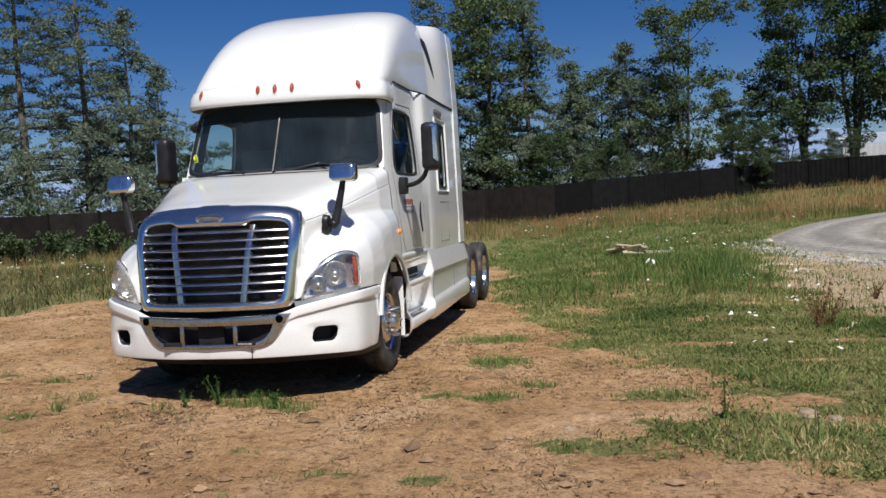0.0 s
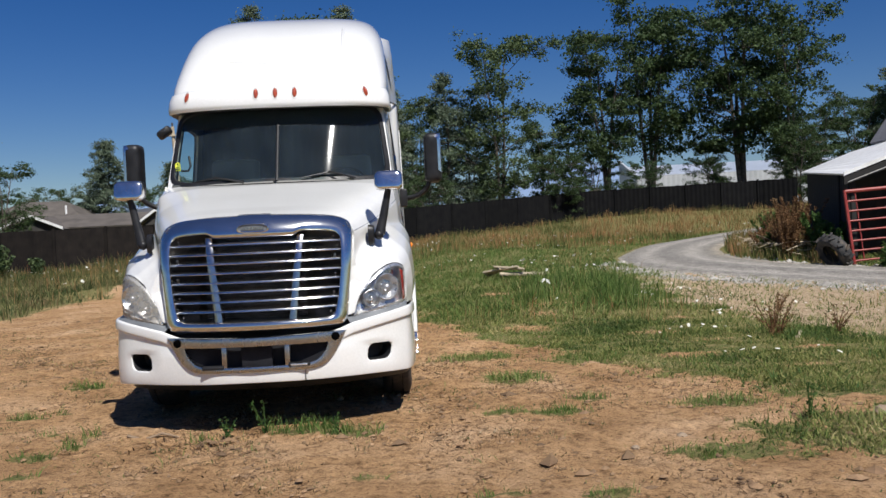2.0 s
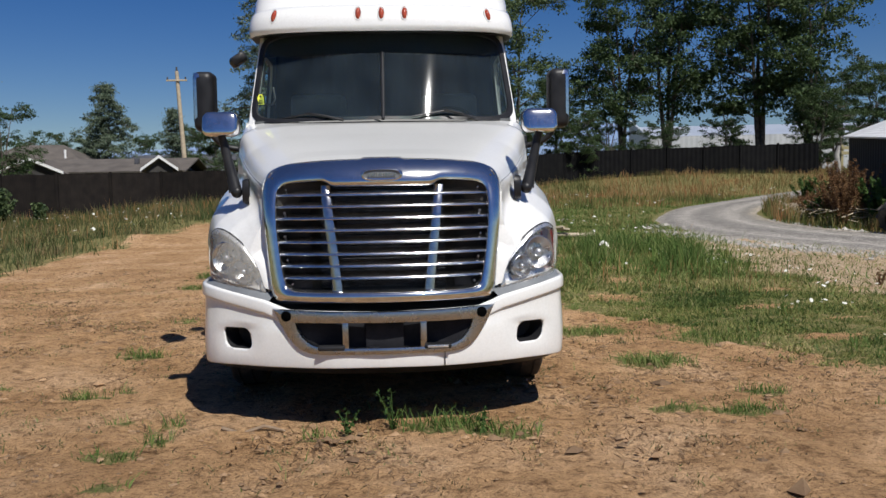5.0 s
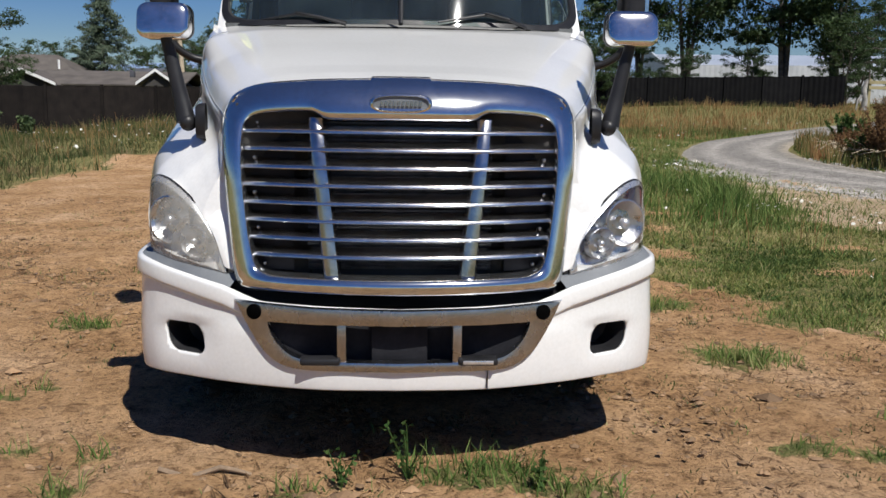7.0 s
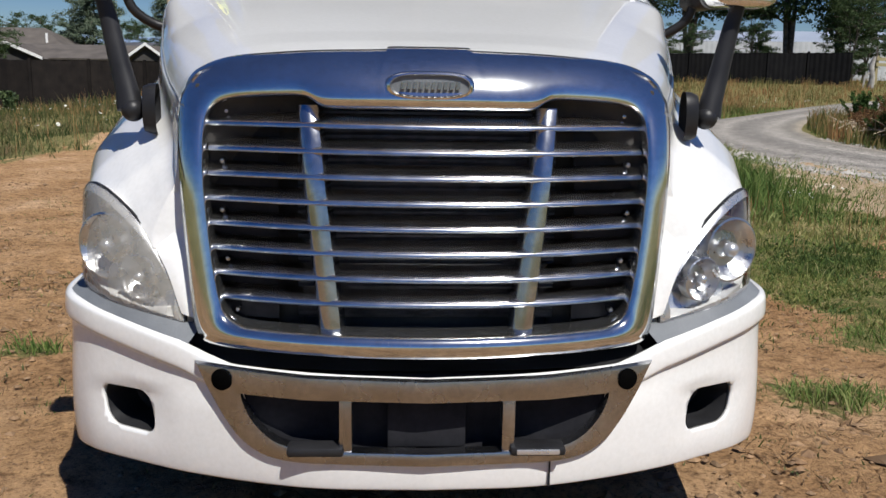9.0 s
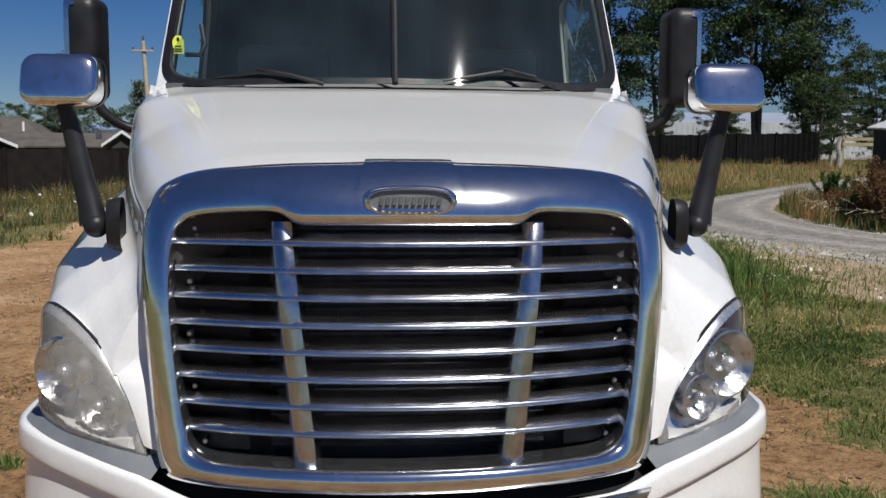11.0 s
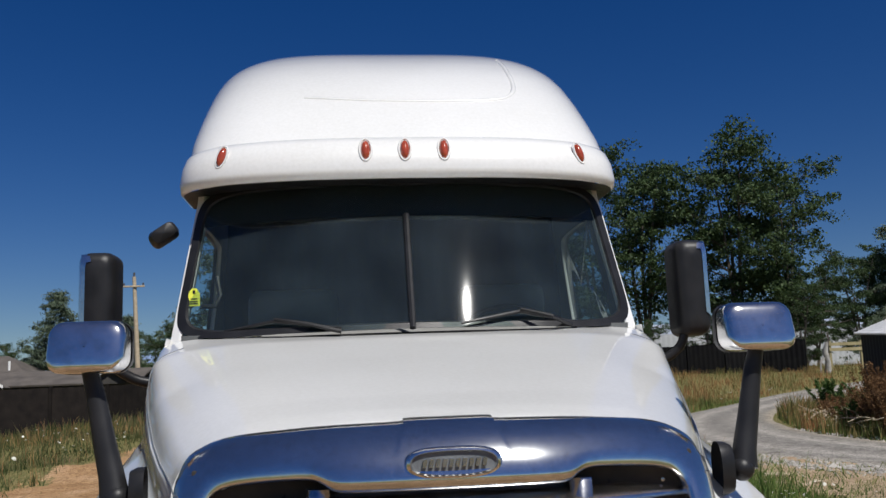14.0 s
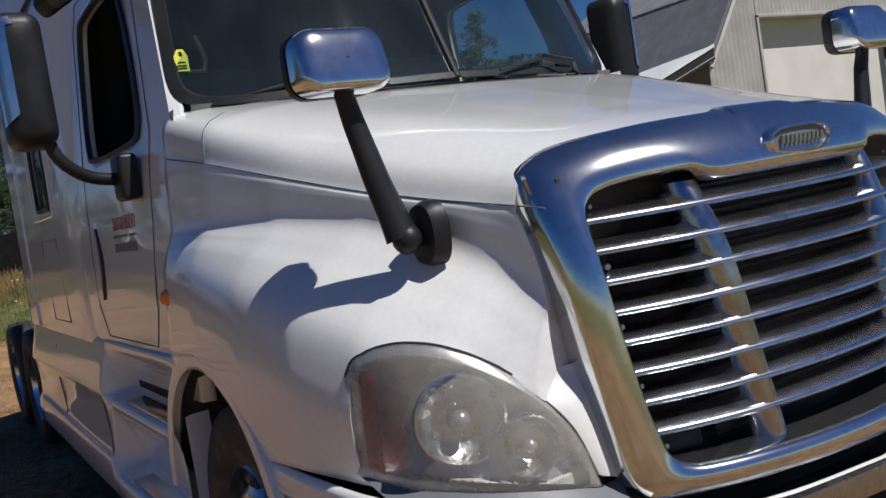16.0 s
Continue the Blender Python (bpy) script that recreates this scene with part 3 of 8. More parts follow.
def tree(x, y, h, kind, seed, spread=1.0, label="", dense=1.0, start=0.25):
    """A tapered trunk, limbs, and a crown of small leaves gathered in clumps along the limbs."""
    rnd = np.random.RandomState(seed)
    base = float(height(x, y)) - 0.2
    t = empty("tree", (x, y, base))
    tagged(t, label, "tree")
    bm = bmesh.new()
    cen, spr = [], []
    lean = rnd.normal(0, 0.02, 2)
    r0 = h * (0.012 if kind == "conifer" else 0.011)
    if kind == "conifer":
        top = h * 0.985
        trunk = [(lean[0] * top * u + 0.12 * math.sin(u * 7 + seed), lean[1] * top * u, top * u) for u in np.linspace(0, 1, 9)]
        tube_bm(trunk, [r0 * (1.25 - 1.15 * u) for u in np.linspace(0, 1, 9)], 8, bm)
        z = h * start
        while z < h * 0.98:
            u = z / h
            reach = spread * h * 0.2 * (1 - u) ** 0.8 + 0.2
            for k in range(rnd.randint(3, 6)):
                a = rnd.uniform(0, 2 * math.pi)
                rr = reach * rnd.choice([0.45, 0.7, 0.9, 1.0, 1.2]) * rnd.uniform(0.8, 1.15)
                droop = rr * rnd.uniform(0.05, 0.4)
                tip = np.array([rr * math.cos(a), rr * math.sin(a), z - droop + 0.1])
                s0 = np.array([lean[0] * z, lean[1] * z, z])
                tube_bm([s0, (s0 + tip) / 2 + [0, 0, rr * 0.12], tip], [0.06 * (1.2 - u), 0.035, 0.012], 4, bm, cap=False)
                m = max(2, int(rr / 0.42))
                side = np.array([-math.sin(a), math.cos(a), 0])
                for q in range(1, m + 1):
                    w = q / m
                    c = s0 + (tip - s0) * w + [0, 0, rr * 0.24 * 2 * w * (1 - w) + 0.03]
                    c = c + side * rnd.normal(0, 0.22) * (0.4 + rr * 0.2 * w)
                    cen.append(c)
                    spr.append(rnd.uniform(0.13, 0.27))
                    if w > 0.35 and rnd.rand() < 0.5:
                        cen.append(c + side * rnd.normal(0, 0.3) + [0, 0, -rnd.uniform(0.15, 0.5)])
                        spr.append(rnd.uniform(0.10, 0.2))
            z += h * 0.034 * rnd.uniform(0.6, 1.5)
        per, size, mat, flat = int(32 * dense), 0.115, NEEDLE, 0.5
    else:
        # several stems from one foot, limbs along them, leaf clumps at the limbs' ends
        stems = 3 if kind == "broad" else 2
        a0 = rnd.uniform(0, 6.28)
        for q in range(stems):
            aa = a0 + q * 6.28 / stems + rnd.uniform(-0.4, 0.4)
            out = h * (0.13 if kind == "broad" else 0.05) * spread * rnd.uniform(0.6, 1.2)
            sh = h * rnd.uniform(0.78, 0.92)
            stem = [np.array([math.cos(aa) * out * u ** 1.3 + 0.1 * math.sin(u * 6 + seed + q), math.sin(aa) * out * u ** 1.3, sh * u]) for u in np.linspace(0, 1, 8)]
            tube_bm(stem, [r0 * (1.0 - 0.85 * u) for u in np.linspace(0, 1, 8)], 7, bm)
            nl = 11 if kind == "broad" else 14
            for k in range(nl):
                u = start + (1 - start) * (k + rnd.uniform(0, 0.8)) / nl
                f = u * 7
                i0 = min(int(f), 6)
                s0 = stem[i0] + (stem[i0 + 1] - stem[i0]) * (f - i0)
                a = aa + rnd.normal(0, 1.5)
                prof = math.sin(math.pi * min(1, max(0.08, (u - start * 0.7) / (1.05 - start * 0.7))) ** 0.8) ** 0.6
                reach = spread * h * (0.21 if kind == "broad" else 0.12) * prof * rnd.uniform(0.5, 1.2) + 0.4
                tip = s0 + np.array([reach * math.cos(a), reach * math.sin(a), reach * rnd.uniform(0.1, 0.6) + h * 0.02])
                mid = (s0 + tip) / 2 + np.array([0, 0, reach * 0.1])
                tube_bm([s0, mid, tip], [r0 * 0.4 * (1.15 - u), r0 * 0.25 * (1.15 - u) + 0.015, 0.015], 5, bm, cap=False)
                for _ in range(rnd.randint(4, 7)):
                    w = rnd.uniform(0.4, 1.1)
                    c = s0 + (tip - s0) * w + rnd.normal(0, 1, 3) * [0.22, 0.22, 0.1] * reach
                    tube_bm([s0 + (tip - s0) * w * 0.85, c], [0.022, 0.01], 4, bm, cap=False)
                    for _ in range(3):
                        cen.append(c + rnd.normal(0, 1, 3) * [0.42, 0.42, 0.16] * (h / 14))
                        spr.append(rnd.uniform(0.14, 0.32) * h / 13)
        per, size, mat, flat = int(50 * dense), (0.085 if kind == "tall" else 0.092) * h / 13, LEAF if kind == "broad" else LEAF_D, 0.6
    part("trunk", bm, BARK, t)
    v, f = leaves(cen, size, per, spr, flat, rnd, 0.32 if kind == "conifer" else 0.62)
    put_mesh("crown", v, f.tolist(), mat, t, smooth=False)
    return t


def along(yaw, dist):
    """A place at a bearing (degrees, clockwise from straight ahead of the truck's nose towards its tail) and distance from the pad."""
    return dist * math.sin(radians(yaw)), dist * math.cos(radians(yaw)) - 6.5


BROAD = "tall broadleaf tree with open dark green crown behind the fence"
DARKT = "tall dense dark green tree standing behind the fence"
CONIF = "tall dark green conifer with drooping branches"
for i, (yaw, d, h, kind, spread, start, dense, label) in enumerate([
        (7.6, 66, 15.0, "tall", 1.9, 0.05, 1.1, DARKT), (14.2, 70, 15.4, "broad", 0.8, 0.28, 0.72, BROAD), (16.9, 71, 17.8, "broad", 0.72, 0.26, 0.72, BROAD), (22.3, 71, 18.8, "broad", 0.74, 0.24, 0.72, BROAD), (25.0, 72, 16.6, "broad", 0.86, 0.2, 0.75, BROAD),
        (32.0, 77, 13.6, "conifer", 2.1, 0.04, 1.5, CONIF), (34.5, 79, 10.8, "broad", 1.0, 0.06, 1.0, DARKT), (30.3, 82, 10.0, "broad", 1.0, 0.05, 1.1, DARKT), (33.2, 80, 10.5, "broad", 1.1, 0.05, 1.1, DARKT), (36.5, 76, 9.0, "broad", 1.1, 0.05, 1.0, DARKT),
        (10.4, 70, 9.0, "broad", 0.9, 0.05, 1.0, DARKT), (2.2, 68, 11.8, "tall", 1.5, 0.05, 1.2, DARKT), (4.2, 66, 12.5, "conifer", 1.7, 0.03, 1.2, CONIF), (0.6, 66, 11.5, "conifer", 1.9, 0.03, 1.2, CONIF), (-2.0, 64, 17.5, "conifer", 1.4, 0.03, 1.3, CONIF), (-4.4, 63, 18.5, "tall", 1.6, 0.05, 1.3, DARKT), (-7.9, 60, 16.2, "conifer", 1.3, 0.05, 1.2, CONIF),
        (5.6, 70, 9.0, "tall", 2.0, 0.03, 1.0, DARKT), (-6.2, 66, 11.0, "tall", 1.8, 0.04, 1.0, DARKT), (-0.8, 62, 7.0, "broad", 1.0, 0.04, 1.1, DARKT), (-10.3, 72, 7.0, "broad", 1.1, 0.06, 1.0, DARKT), (2.9, 62, 5.5, "broad", 1.2, 0.04, 1.0, DARKT),
        (11.6, 64, 5.8, "broad", 1.1, 0.04, 1.0, DARKT), (13.5, 69, 6.4, "broad", 1.15, 0.04, 1.2, DARKT), (20.4, 70, 6.2, "broad", 0.75, 0.04, 1.1, DARKT), (26.3, 74, 8.5, "broad", 1.0, 0.22, 1.0, BROAD), (28.6, 77, 9.0, "broad", 1.1, 0.12, 1.0, DARKT), (31.0, 80, 9.5, "broad", 1.1, 0.08, 1.0, DARKT), (16.6, 67, 4.3, "broad", 1.1, 0.04, 1.2, DARKT), (25.6, 70, 6.4, "broad", 1.0, 0.04, 1.0, DARKT),
        (-25.2, 60, 12.0, "conifer", 1.5, 0.1, 0.8, CONIF), (-27.0, 59, 15.5, "conifer", 1.7, 0.04, 1.0, CONIF), (-29.4, 57, 19.5, "conifer", 1.7, 0.04, 1.0, CONIF), (-33.0, 58, 21.5, "conifer", 1.7, 0.04, 1.0, CONIF), (-37.0, 60, 16.0, "conifer", 1.7, 0.08, 0.9, CONIF),
        (-17.0, 84, 10.6, "conifer", 2.1, 0.02, 2.0, CONIF), (-13.2, 82, 8.4, "conifer", 1.4, 0.05, 1.0, CONIF), (-20.3, 96, 8.0, "broad", 1.1, 0.1, 0.8, DARKT), (-15.0, 95, 7.4, "broad", 1.3, 0.1, 0.9, DARKT), (-18.6, 97, 7.0, "broad", 1.3, 0.1, 0.8, DARKT), (-11.6, 92, 7.6, "broad", 1.3, 0.1, 0.9, DARKT), (-22.5, 60, 7.0, "broad", 1.0, 0.06, 0.8, BROAD),
        # unseen conifers added to cut sky light on the cab's left side
        (-43.0, 58, 17.0, "conifer", 1.8, 0.08, 0.7, CONIF), (-51.0, 56, 19.0, "conifer", 1.8, 0.08, 0.7, CONIF), (-60.0, 55, 18.0, "conifer", 1.8, 0.08, 0.7, CONIF)]):
    x, y = along(yaw, d)
    tree(x, y, h, kind, 11 + i, spread, label, dense, start)

# ================= the truck =================
truck = empty("semi_truck", (0, 0, 0))
tagged(truck, "white sleeper-cab semi truck with chrome grille parked on bare earth", "truck")


def both(fn):
    """Runs a maker for the two sides of the truck."""
    return [fn(s) for s in (-1, 1)]


def bend(u, us, c):
    """Smooth curve through the values c at us."""
    us, c = np.array(us), np.array(c)
    g = np.gradient(c, us)
    k = int(np.clip(np.searchsorted(us, u) - 1, 0, len(us) - 2))
    h = us[k + 1] - us[k]
    t = (u - us[k]) / h
    return ((2 * t ** 3 - 3 * t * t + 1) * c[k] + (t ** 3 - 2 * t * t + t) * h * g[k] + (3 * t * t - 2 * t ** 3) * c[k + 1] + (t ** 3 - t * t) * h * g[k + 1])


def hl_point(u, v, s, depth=0.0):
    """u across from the inner to the outer edge, v from the bottom to the top of the lamp."""
    bx, by, bz = [bend(u, [0, 0.33, 0.66, 0.85, 1], c) for c in ([0.757, 0.90, 1.05, 1.137, 1.19], [0.318, 0.375, 0.475, 0.595, 0.76], [0.872, 0.895, 0.918, 0.93, 0.955])]
    tx, ty, tz = [bend(u, [0, 0.12, 0.28, 0.45, 0.62, 0.76, 0.86, 0.93, 0.975, 1], c) for c in ([0.756, 0.787, 0.842, 0.912, 0.992, 1.058, 1.11, 1.148, 1.172, 1.183], [0.325, 0.345, 0.385, 0.43, 0.49, 0.55, 0.615, 0.675, 0.72, 0.76], [0.90, 1.01, 1.105, 1.183, 1.243, 1.272, 1.276, 1.26, 1.23, 1.17])]
    p = np.array([bx + (tx - bx) * v, by + (ty - by) * v, bz + (tz - bz) * v])
    out = np.array([0.55, -0.8, 0.2])
    bulge = 0.045 * max(0, 4 * u * (1 - u)) ** 0.6 * (0.35 + 0.65 * max(0, 4 * v * (1 - v)) ** 0.5)
    p = p + out * (bulge + 0.022 - depth)
    return (s * p[0], p[1], p[2])


# hood with its fenders: half sections at stations along the truck
def hood_section(y):
    ys = [0.30, 0.40, 0.52, 0.70, 0.95, 1.30, 1.70, 2.06]
    zc = np.interp(y, ys, [1.70, 1.735, 1.765, 1.805, 1.865, 1.95, 2.05, 2.115])
    xe = np.interp(y, ys, [0.752, 0.772, 0.808, 0.872, 0.95, 1.045, 1.14, 1.175])
    ze = np.interp(y, ys, [1.54, 1.56, 1.58, 1.615, 1.668, 1.755, 1.855, 1.915])
    zs = np.interp(y, ys, [1.18, 1.29, 1.37, 1.45, 1.515, 1.565, 1.595, 1.60])
    xf = np.interp(y, ys, [0.83, 1.0, 1.105, 1.19, 1.25, 1.275, 1.275, 1.265])
    zf = np.interp(y, ys, [1.04, 1.18, 1.28, 1.36, 1.435, 1.505, 1.55, 1.555])
    zl = np.interp(y, ys, [0.82, 0.86, 0.915, 0.93, 0.94, 0.93, 0.92, 0.92])
    xi = max(xe - 0.02, 0.74)
    ctrl = [(0, zc), (0.42 * xe, zc - 0.006), (0.74 * xe, zc - np.interp(y, [0.3, 2.0], [0.035, 0.016])), (np.interp(y, [0.3, 1.2, 2.0], [0.93, 0.94, 0.965]) * xe, ze + np.interp(y, [0.3, 1.2, 2.0], [0.42, 0.48, 0.74]) * (zc - ze)), (xe, ze), (xe + 0.012, (ze + zs) / 2 + 0.06),
            (xe + 0.02 + 0.02 * (xf - xe), zs + 0.06), (xe + 0.30 * (xf - xe) + 0.01, (zs + zf) / 2 + 0.035), (xe + 0.62 * (xf - xe), zf + 0.012), (xe + 0.88 * (xf - xe), zf - 0.07), (xf, zf - 0.19), (xf + 0.012, (zf + zl) / 2 - 0.08), (xf, zl)]
    return [(p[0], y, p[1]) for p in curve_pts(ctrl, 132)]


# the front edge of the hood follows the back of the grille surround
fine_y = np.linspace(0.30, 2.06, 177)
fine = np.array([hood_section(y) for y in fine_y])


def hood_at(j, y):
    return np.array([np.interp(y, fine_y, fine[:, j, 0]), y, np.interp(y, fine_y, fine[:, j, 2])])


def front_edge(j):
    y = 0.32
    for k in range(12):
        x, yy, z = hood_at(j, y)
        y1 = 0.145 + 0.19 * (min(x, 0.77) / 0.77) ** 2.2 + 0.08 * (z - 1.2) + 0.8 * max(0.0, z - 1.3) ** 2 + 0.03 * float(step(1.66, 1.55, z))
        y = 0.5 * y + 0.5 * max(0.30, y1 if z > 1.1 else 0.34)
    return y


starts = np.array([front_edge(j) for j in range(fine.shape[1])])
starts = np.convolve(np.pad(starts, 2, mode="edge"), np.ones(5) / 5, "valid")
lip = [hood_at(j, starts[j]) for j in range(fine.shape[1])]
hood_rows = []
for dy, f in ((0.07, 1.0), (0.016, 0.55)):
    first = []
    for x, y, z in lip:
        if z > 1.5:
            first.append((x * (1 - 0.03 * f), y + dy * 0.8, z - 0.035 * f))
        else:
            xin = np.interp(z, [0.8, 0.89, 0.97, 1.12, 1.35, 1.53], [0.68, 0.70, 0.715, 0.735, 0.752, 0.756])
            first.append((xin - 0.02 * f, y + dy * 0.6 + 0.01, z))
    hood_rows.append([(-x, yy, z) for x, yy, z in first[:0:-1]] + first)
lamp = np.array([hl_point(u, v, 1) for u in np.linspace(0.2, 0.955, 60) for v in np.linspace(0.13, 0.89, 30)])
LAMP_OUT = np.array([0.555, -0.807, 0.202])


def pocket(q):
    """Sinks the fender behind the headlight."""
    d = np.array(q) - lamp
    a = d @ LAMP_OUT
    r = np.linalg.norm(d - a[:, None] * LAMP_OUT, axis=1)
    k = int(r.argmin())
    if r[k] < 0.010 and a[k] > -0.16:
        q = np.array(q) - LAMP_OUT * (a[k] + 0.16)
    return tuple(q)


for t in np.linspace(0, 1, 70) ** 1.25:
    sec = [tuple(hood_at(j, starts[j] + (2.06 - starts[j]) * t)) for j in range(fine.shape[1])]
    if t < 0.45:
        sec = [pocket(q) if q[0] > 0.72 and q[2] < 1.4 else q for q in sec]
    hood_rows.append([(-x, yy, z) for x, yy, z in sec[:0:-1]] + sec)
hood = part("hood", grid_bm(hood_rows), PAINT, truck, "glossy white one-piece hood and fenders", sharp=60)
thicken(hood, 0.02)
WY, WZ = 1.69, 0.505
AY, AZ, AR = 1.735, 0.57, 0.595


def arch_cutter(s):
    bm = lathe_bm([(0.0, -0.35), (AR, -0.35), (AR, 0.35), (0.0, 0.35)], 48)
    bmesh.ops.remove_doubles(bm, verts=bm.verts, dist=1e-5)
    bmesh.ops.transform(bm, matrix=Matrix.Translation((s * 1.12, AY, AZ)), verts=bm.verts)
    return bm


cut(hood, both(arch_cutter))
hood.data.polygons.foreach_set("use_smooth", [True] * len(hood.data.polygons))


# arch lip
def arch_lip(s):
    rows = []
    for k in range(41):
        a = radians(6 + 168 * k / 40)
        cy, cz = math.cos(a), math.sin(a)
        r = []
        for dr, dx in ((0.0, -0.02), (-0.004, 0.014), (0.02, 0.024), (0.05, 0.016), (0.062, -0.01)):
            y, z = AY + (AR + dr) * cy, AZ + (AR + dr) * cz
            xf = 1.268 - 0.35 * max(0.0, 1.05 - y) ** 1.3
            r.append((s * (xf + dx), y, z))
        rows.append(r)
    return part("arch_lip", grid_bm(rows), PAINT, hood)


both(arch_lip)


# front bumper: a skin that wraps round both corners
def bumper_plan(u):
    """u 0 at the middle, 1 at the rear end beside the wheel: x, y and the outward normal."""
    pts = curve_pts([(0, 0.07), (0.36, 0.10), (0.71, 0.212), (0.96, 0.342), (1.13, 0.462), (1.215, 0.60), (1.245, 0.90), (1.25, 1.25)], 60)
    i = u * 60
    k = min(int(i), 59)
    p = pts[k] + (pts[k + 1] - pts[k]) * (i - k)
    d = pts[k + 1] - pts[k]
    nrm = np.array([d[1], -d[0]]) / np.hypot(*d)
    return p, nrm


def bumper_top(u):
    p = bumper_plan(u)[0]
    return float(np.interp(p[0] + max(0.0, p[1] - 0.64), [0, 0.60, 0.68, 0.76, 0.95, 1.10, 1.22, 1.8], [0.762, 0.775, 0.80, 0.832, 0.872, 0.902, 0.925, 0.925]))


def bumper_rows():
    rows = []
    for i in range(-96, 97):
        u, s = abs(i) / 96, (1 if i >= 0 else -1)
        p, nrm = bumper_plan(u)
        top, bot = bumper_top(u), float(np.interp(u, [0, 0.4, 0.7], [0.408, 0.40, 0.388]))
        lip = 0.006 + 0.007 * float(step(0.66, 0.80, p[0]))
        col = []
        prof = [(bot + 0.012, -0.12), (bot + 0.002, -0.04), (bot, -0.006), (bot + 0.016, 0.005), (bot + 0.10, 0.012), (bot + 0.22, 0.011), (top - 0.10, 0.001), (top - 0.075, 0.006 + lip), (top - 0.022, 0.005 + lip), (top - 0.004, lip - 0.002), (top + 0.002, lip - 0.016), (top - 0.006, lip - 0.03)]
        for z, o in prof:
            q = p + nrm * o
            col.append((s * q[0], q[1] - 0.27 * (top - z) / (top - bot) * float(step(0.8, 1.0, u)), z))
        col = curve_pts(col, 72)
        if u < 0.75:
            # dished pocket surround with an overhung upper edge
            side = float(step(0.76, 0.92, p[0]) * step(1.14, 1.0, p[0]))
            for q in col:
                zt = 0.664 - 0.10 * (p[0] - 0.955)
                d = 0.015 * side * float(step(zt, zt - 0.022, q[2]) * step(0.44, 0.60, q[2]))
                q[0], q[1] = q[0] - s * nrm[0] * d, q[1] - nrm[1] * d
        rows.append(col)
    return rows


bumper = part("bumper", grid_bm(bumper_rows()), PAINT, truck, "white wraparound front bumper with two fog lamp pockets", sharp=60)
thicken(bumper, 0.014)


def fog_cutter(s):
    loop = rounded_loop(0.222, 0.136, 0.05, 5)
    c, n = Vector((s * 0.958, 0.345, 0.578)), Vector((s * 0.5, -0.86, 0))
    side = Vector((0.86, s * 0.5, 0))
    pts = [c + side * (a + s * b * 0.25) + Vector((0, 0, b)) + n * 0.2 for a, b in loop]
    return prism_bm(pts, -n * 0.5)


def centre_cutter():
    pts = [(-0.57, -0.2, 0.74), (0.57, -0.2, 0.74), (0.54, -0.2, 0.62), (0.46, -0.2, 0.53), (-0.46, -0.2, 0.53), (-0.54, -0.2, 0.62)]
    return prism_bm(pts, (0, 0.6, 0))


cut(bumper, both(fog_cutter) + [centre_cutter()])
bumper.data.polygons.foreach_set("use_smooth", [True] * len(bumper.data.polygons))


def fog_pocket(s):
    c, n = Vector((s * 0.958, 0.345, 0.578)), Vector((s * 0.5, -0.86, 0))
    side = Vector((0.86, s * 0.5, 0))
    rows = []
    for depth, k in ((0.035, 1.16), (0.03, 1.05), (0.0, 0.96), (-0.10, 0.85), (-0.105, 0.0)):
        rows.append([c + side * (a + s * b * 0.25) * k + Vector((0, 0, b * k)) + n * (depth - 0.037) for a, b in rounded_loop(0.222, 0.136, 0.05, 5)])
    return part("fog_lamp_pocket", grid_bm(rows[1:], close=True), BLACK, bumper, "empty black fog lamp pocket")


both(fog_pocket)


# chrome trim of the bumper centre, a wide U with its bars
def trim_strip(outer, inner, off=0.0):
    rows = []
    for (xo, zo), (xi, zi) in zip(outer, inner):
        r = []
        for w, o in ((0, -0.004), (0.06, 0.016), (0.5, 0.022), (0.94, 0.016), (1.0, -0.03)):
            x, z = xo + (xi - xo) * w, zo + (zi - zo) * w
            y = float(np.interp(abs(x), [0, 0.36, 0.55, 0.71, 0.92], [0.055, 0.084, 0.138, 0.195, 0.29])) - o - off
            r.append((x, y, z))
        rows.append(r)
    return grid_bm(rows)


half_o = [(0.0, 0.497), (0.3, 0.497), (0.46, 0.502), (0.545, 0.535), (0.605, 0.595), (0.665, 0.69), (0.712, 0.785)]
half_i = [(0.0, 0.54), (0.3, 0.54), (0.42, 0.55), (0.48, 0.575), (0.525, 0.62), (0.55, 0.67), (0.555, 0.705)]
oc, ic = curve_pts(half_o, 30), curve_pts(half_i, 30)
part("bumper_trim", trim_strip([(-x, z) for x, z in oc[:0:-1]] + [tuple(p) for p in oc], [(-x, z) for x, z in ic[:0:-1]] + [tuple(p) for p in ic]), STEEL, bumper, "satin chrome bumper centre trim")
xs = np.linspace(-0.712, 0.712, 40)
part("bumper_trim", trim_strip([(x, 0.768 + 0.016 * (x / 0.712) ** 2) for x in xs], [(x * 0.79, 0.695) for x in xs], 0.002), STEEL, bumper, "satin chrome upper bumper bar")
for x in (-0.245, 0.245):
    part("bumper_bar", box_bm(x - 0.02, x + 0.02, 0.062, 0.11, 0.53, 0.715, 0.006), STEEL, bumper)
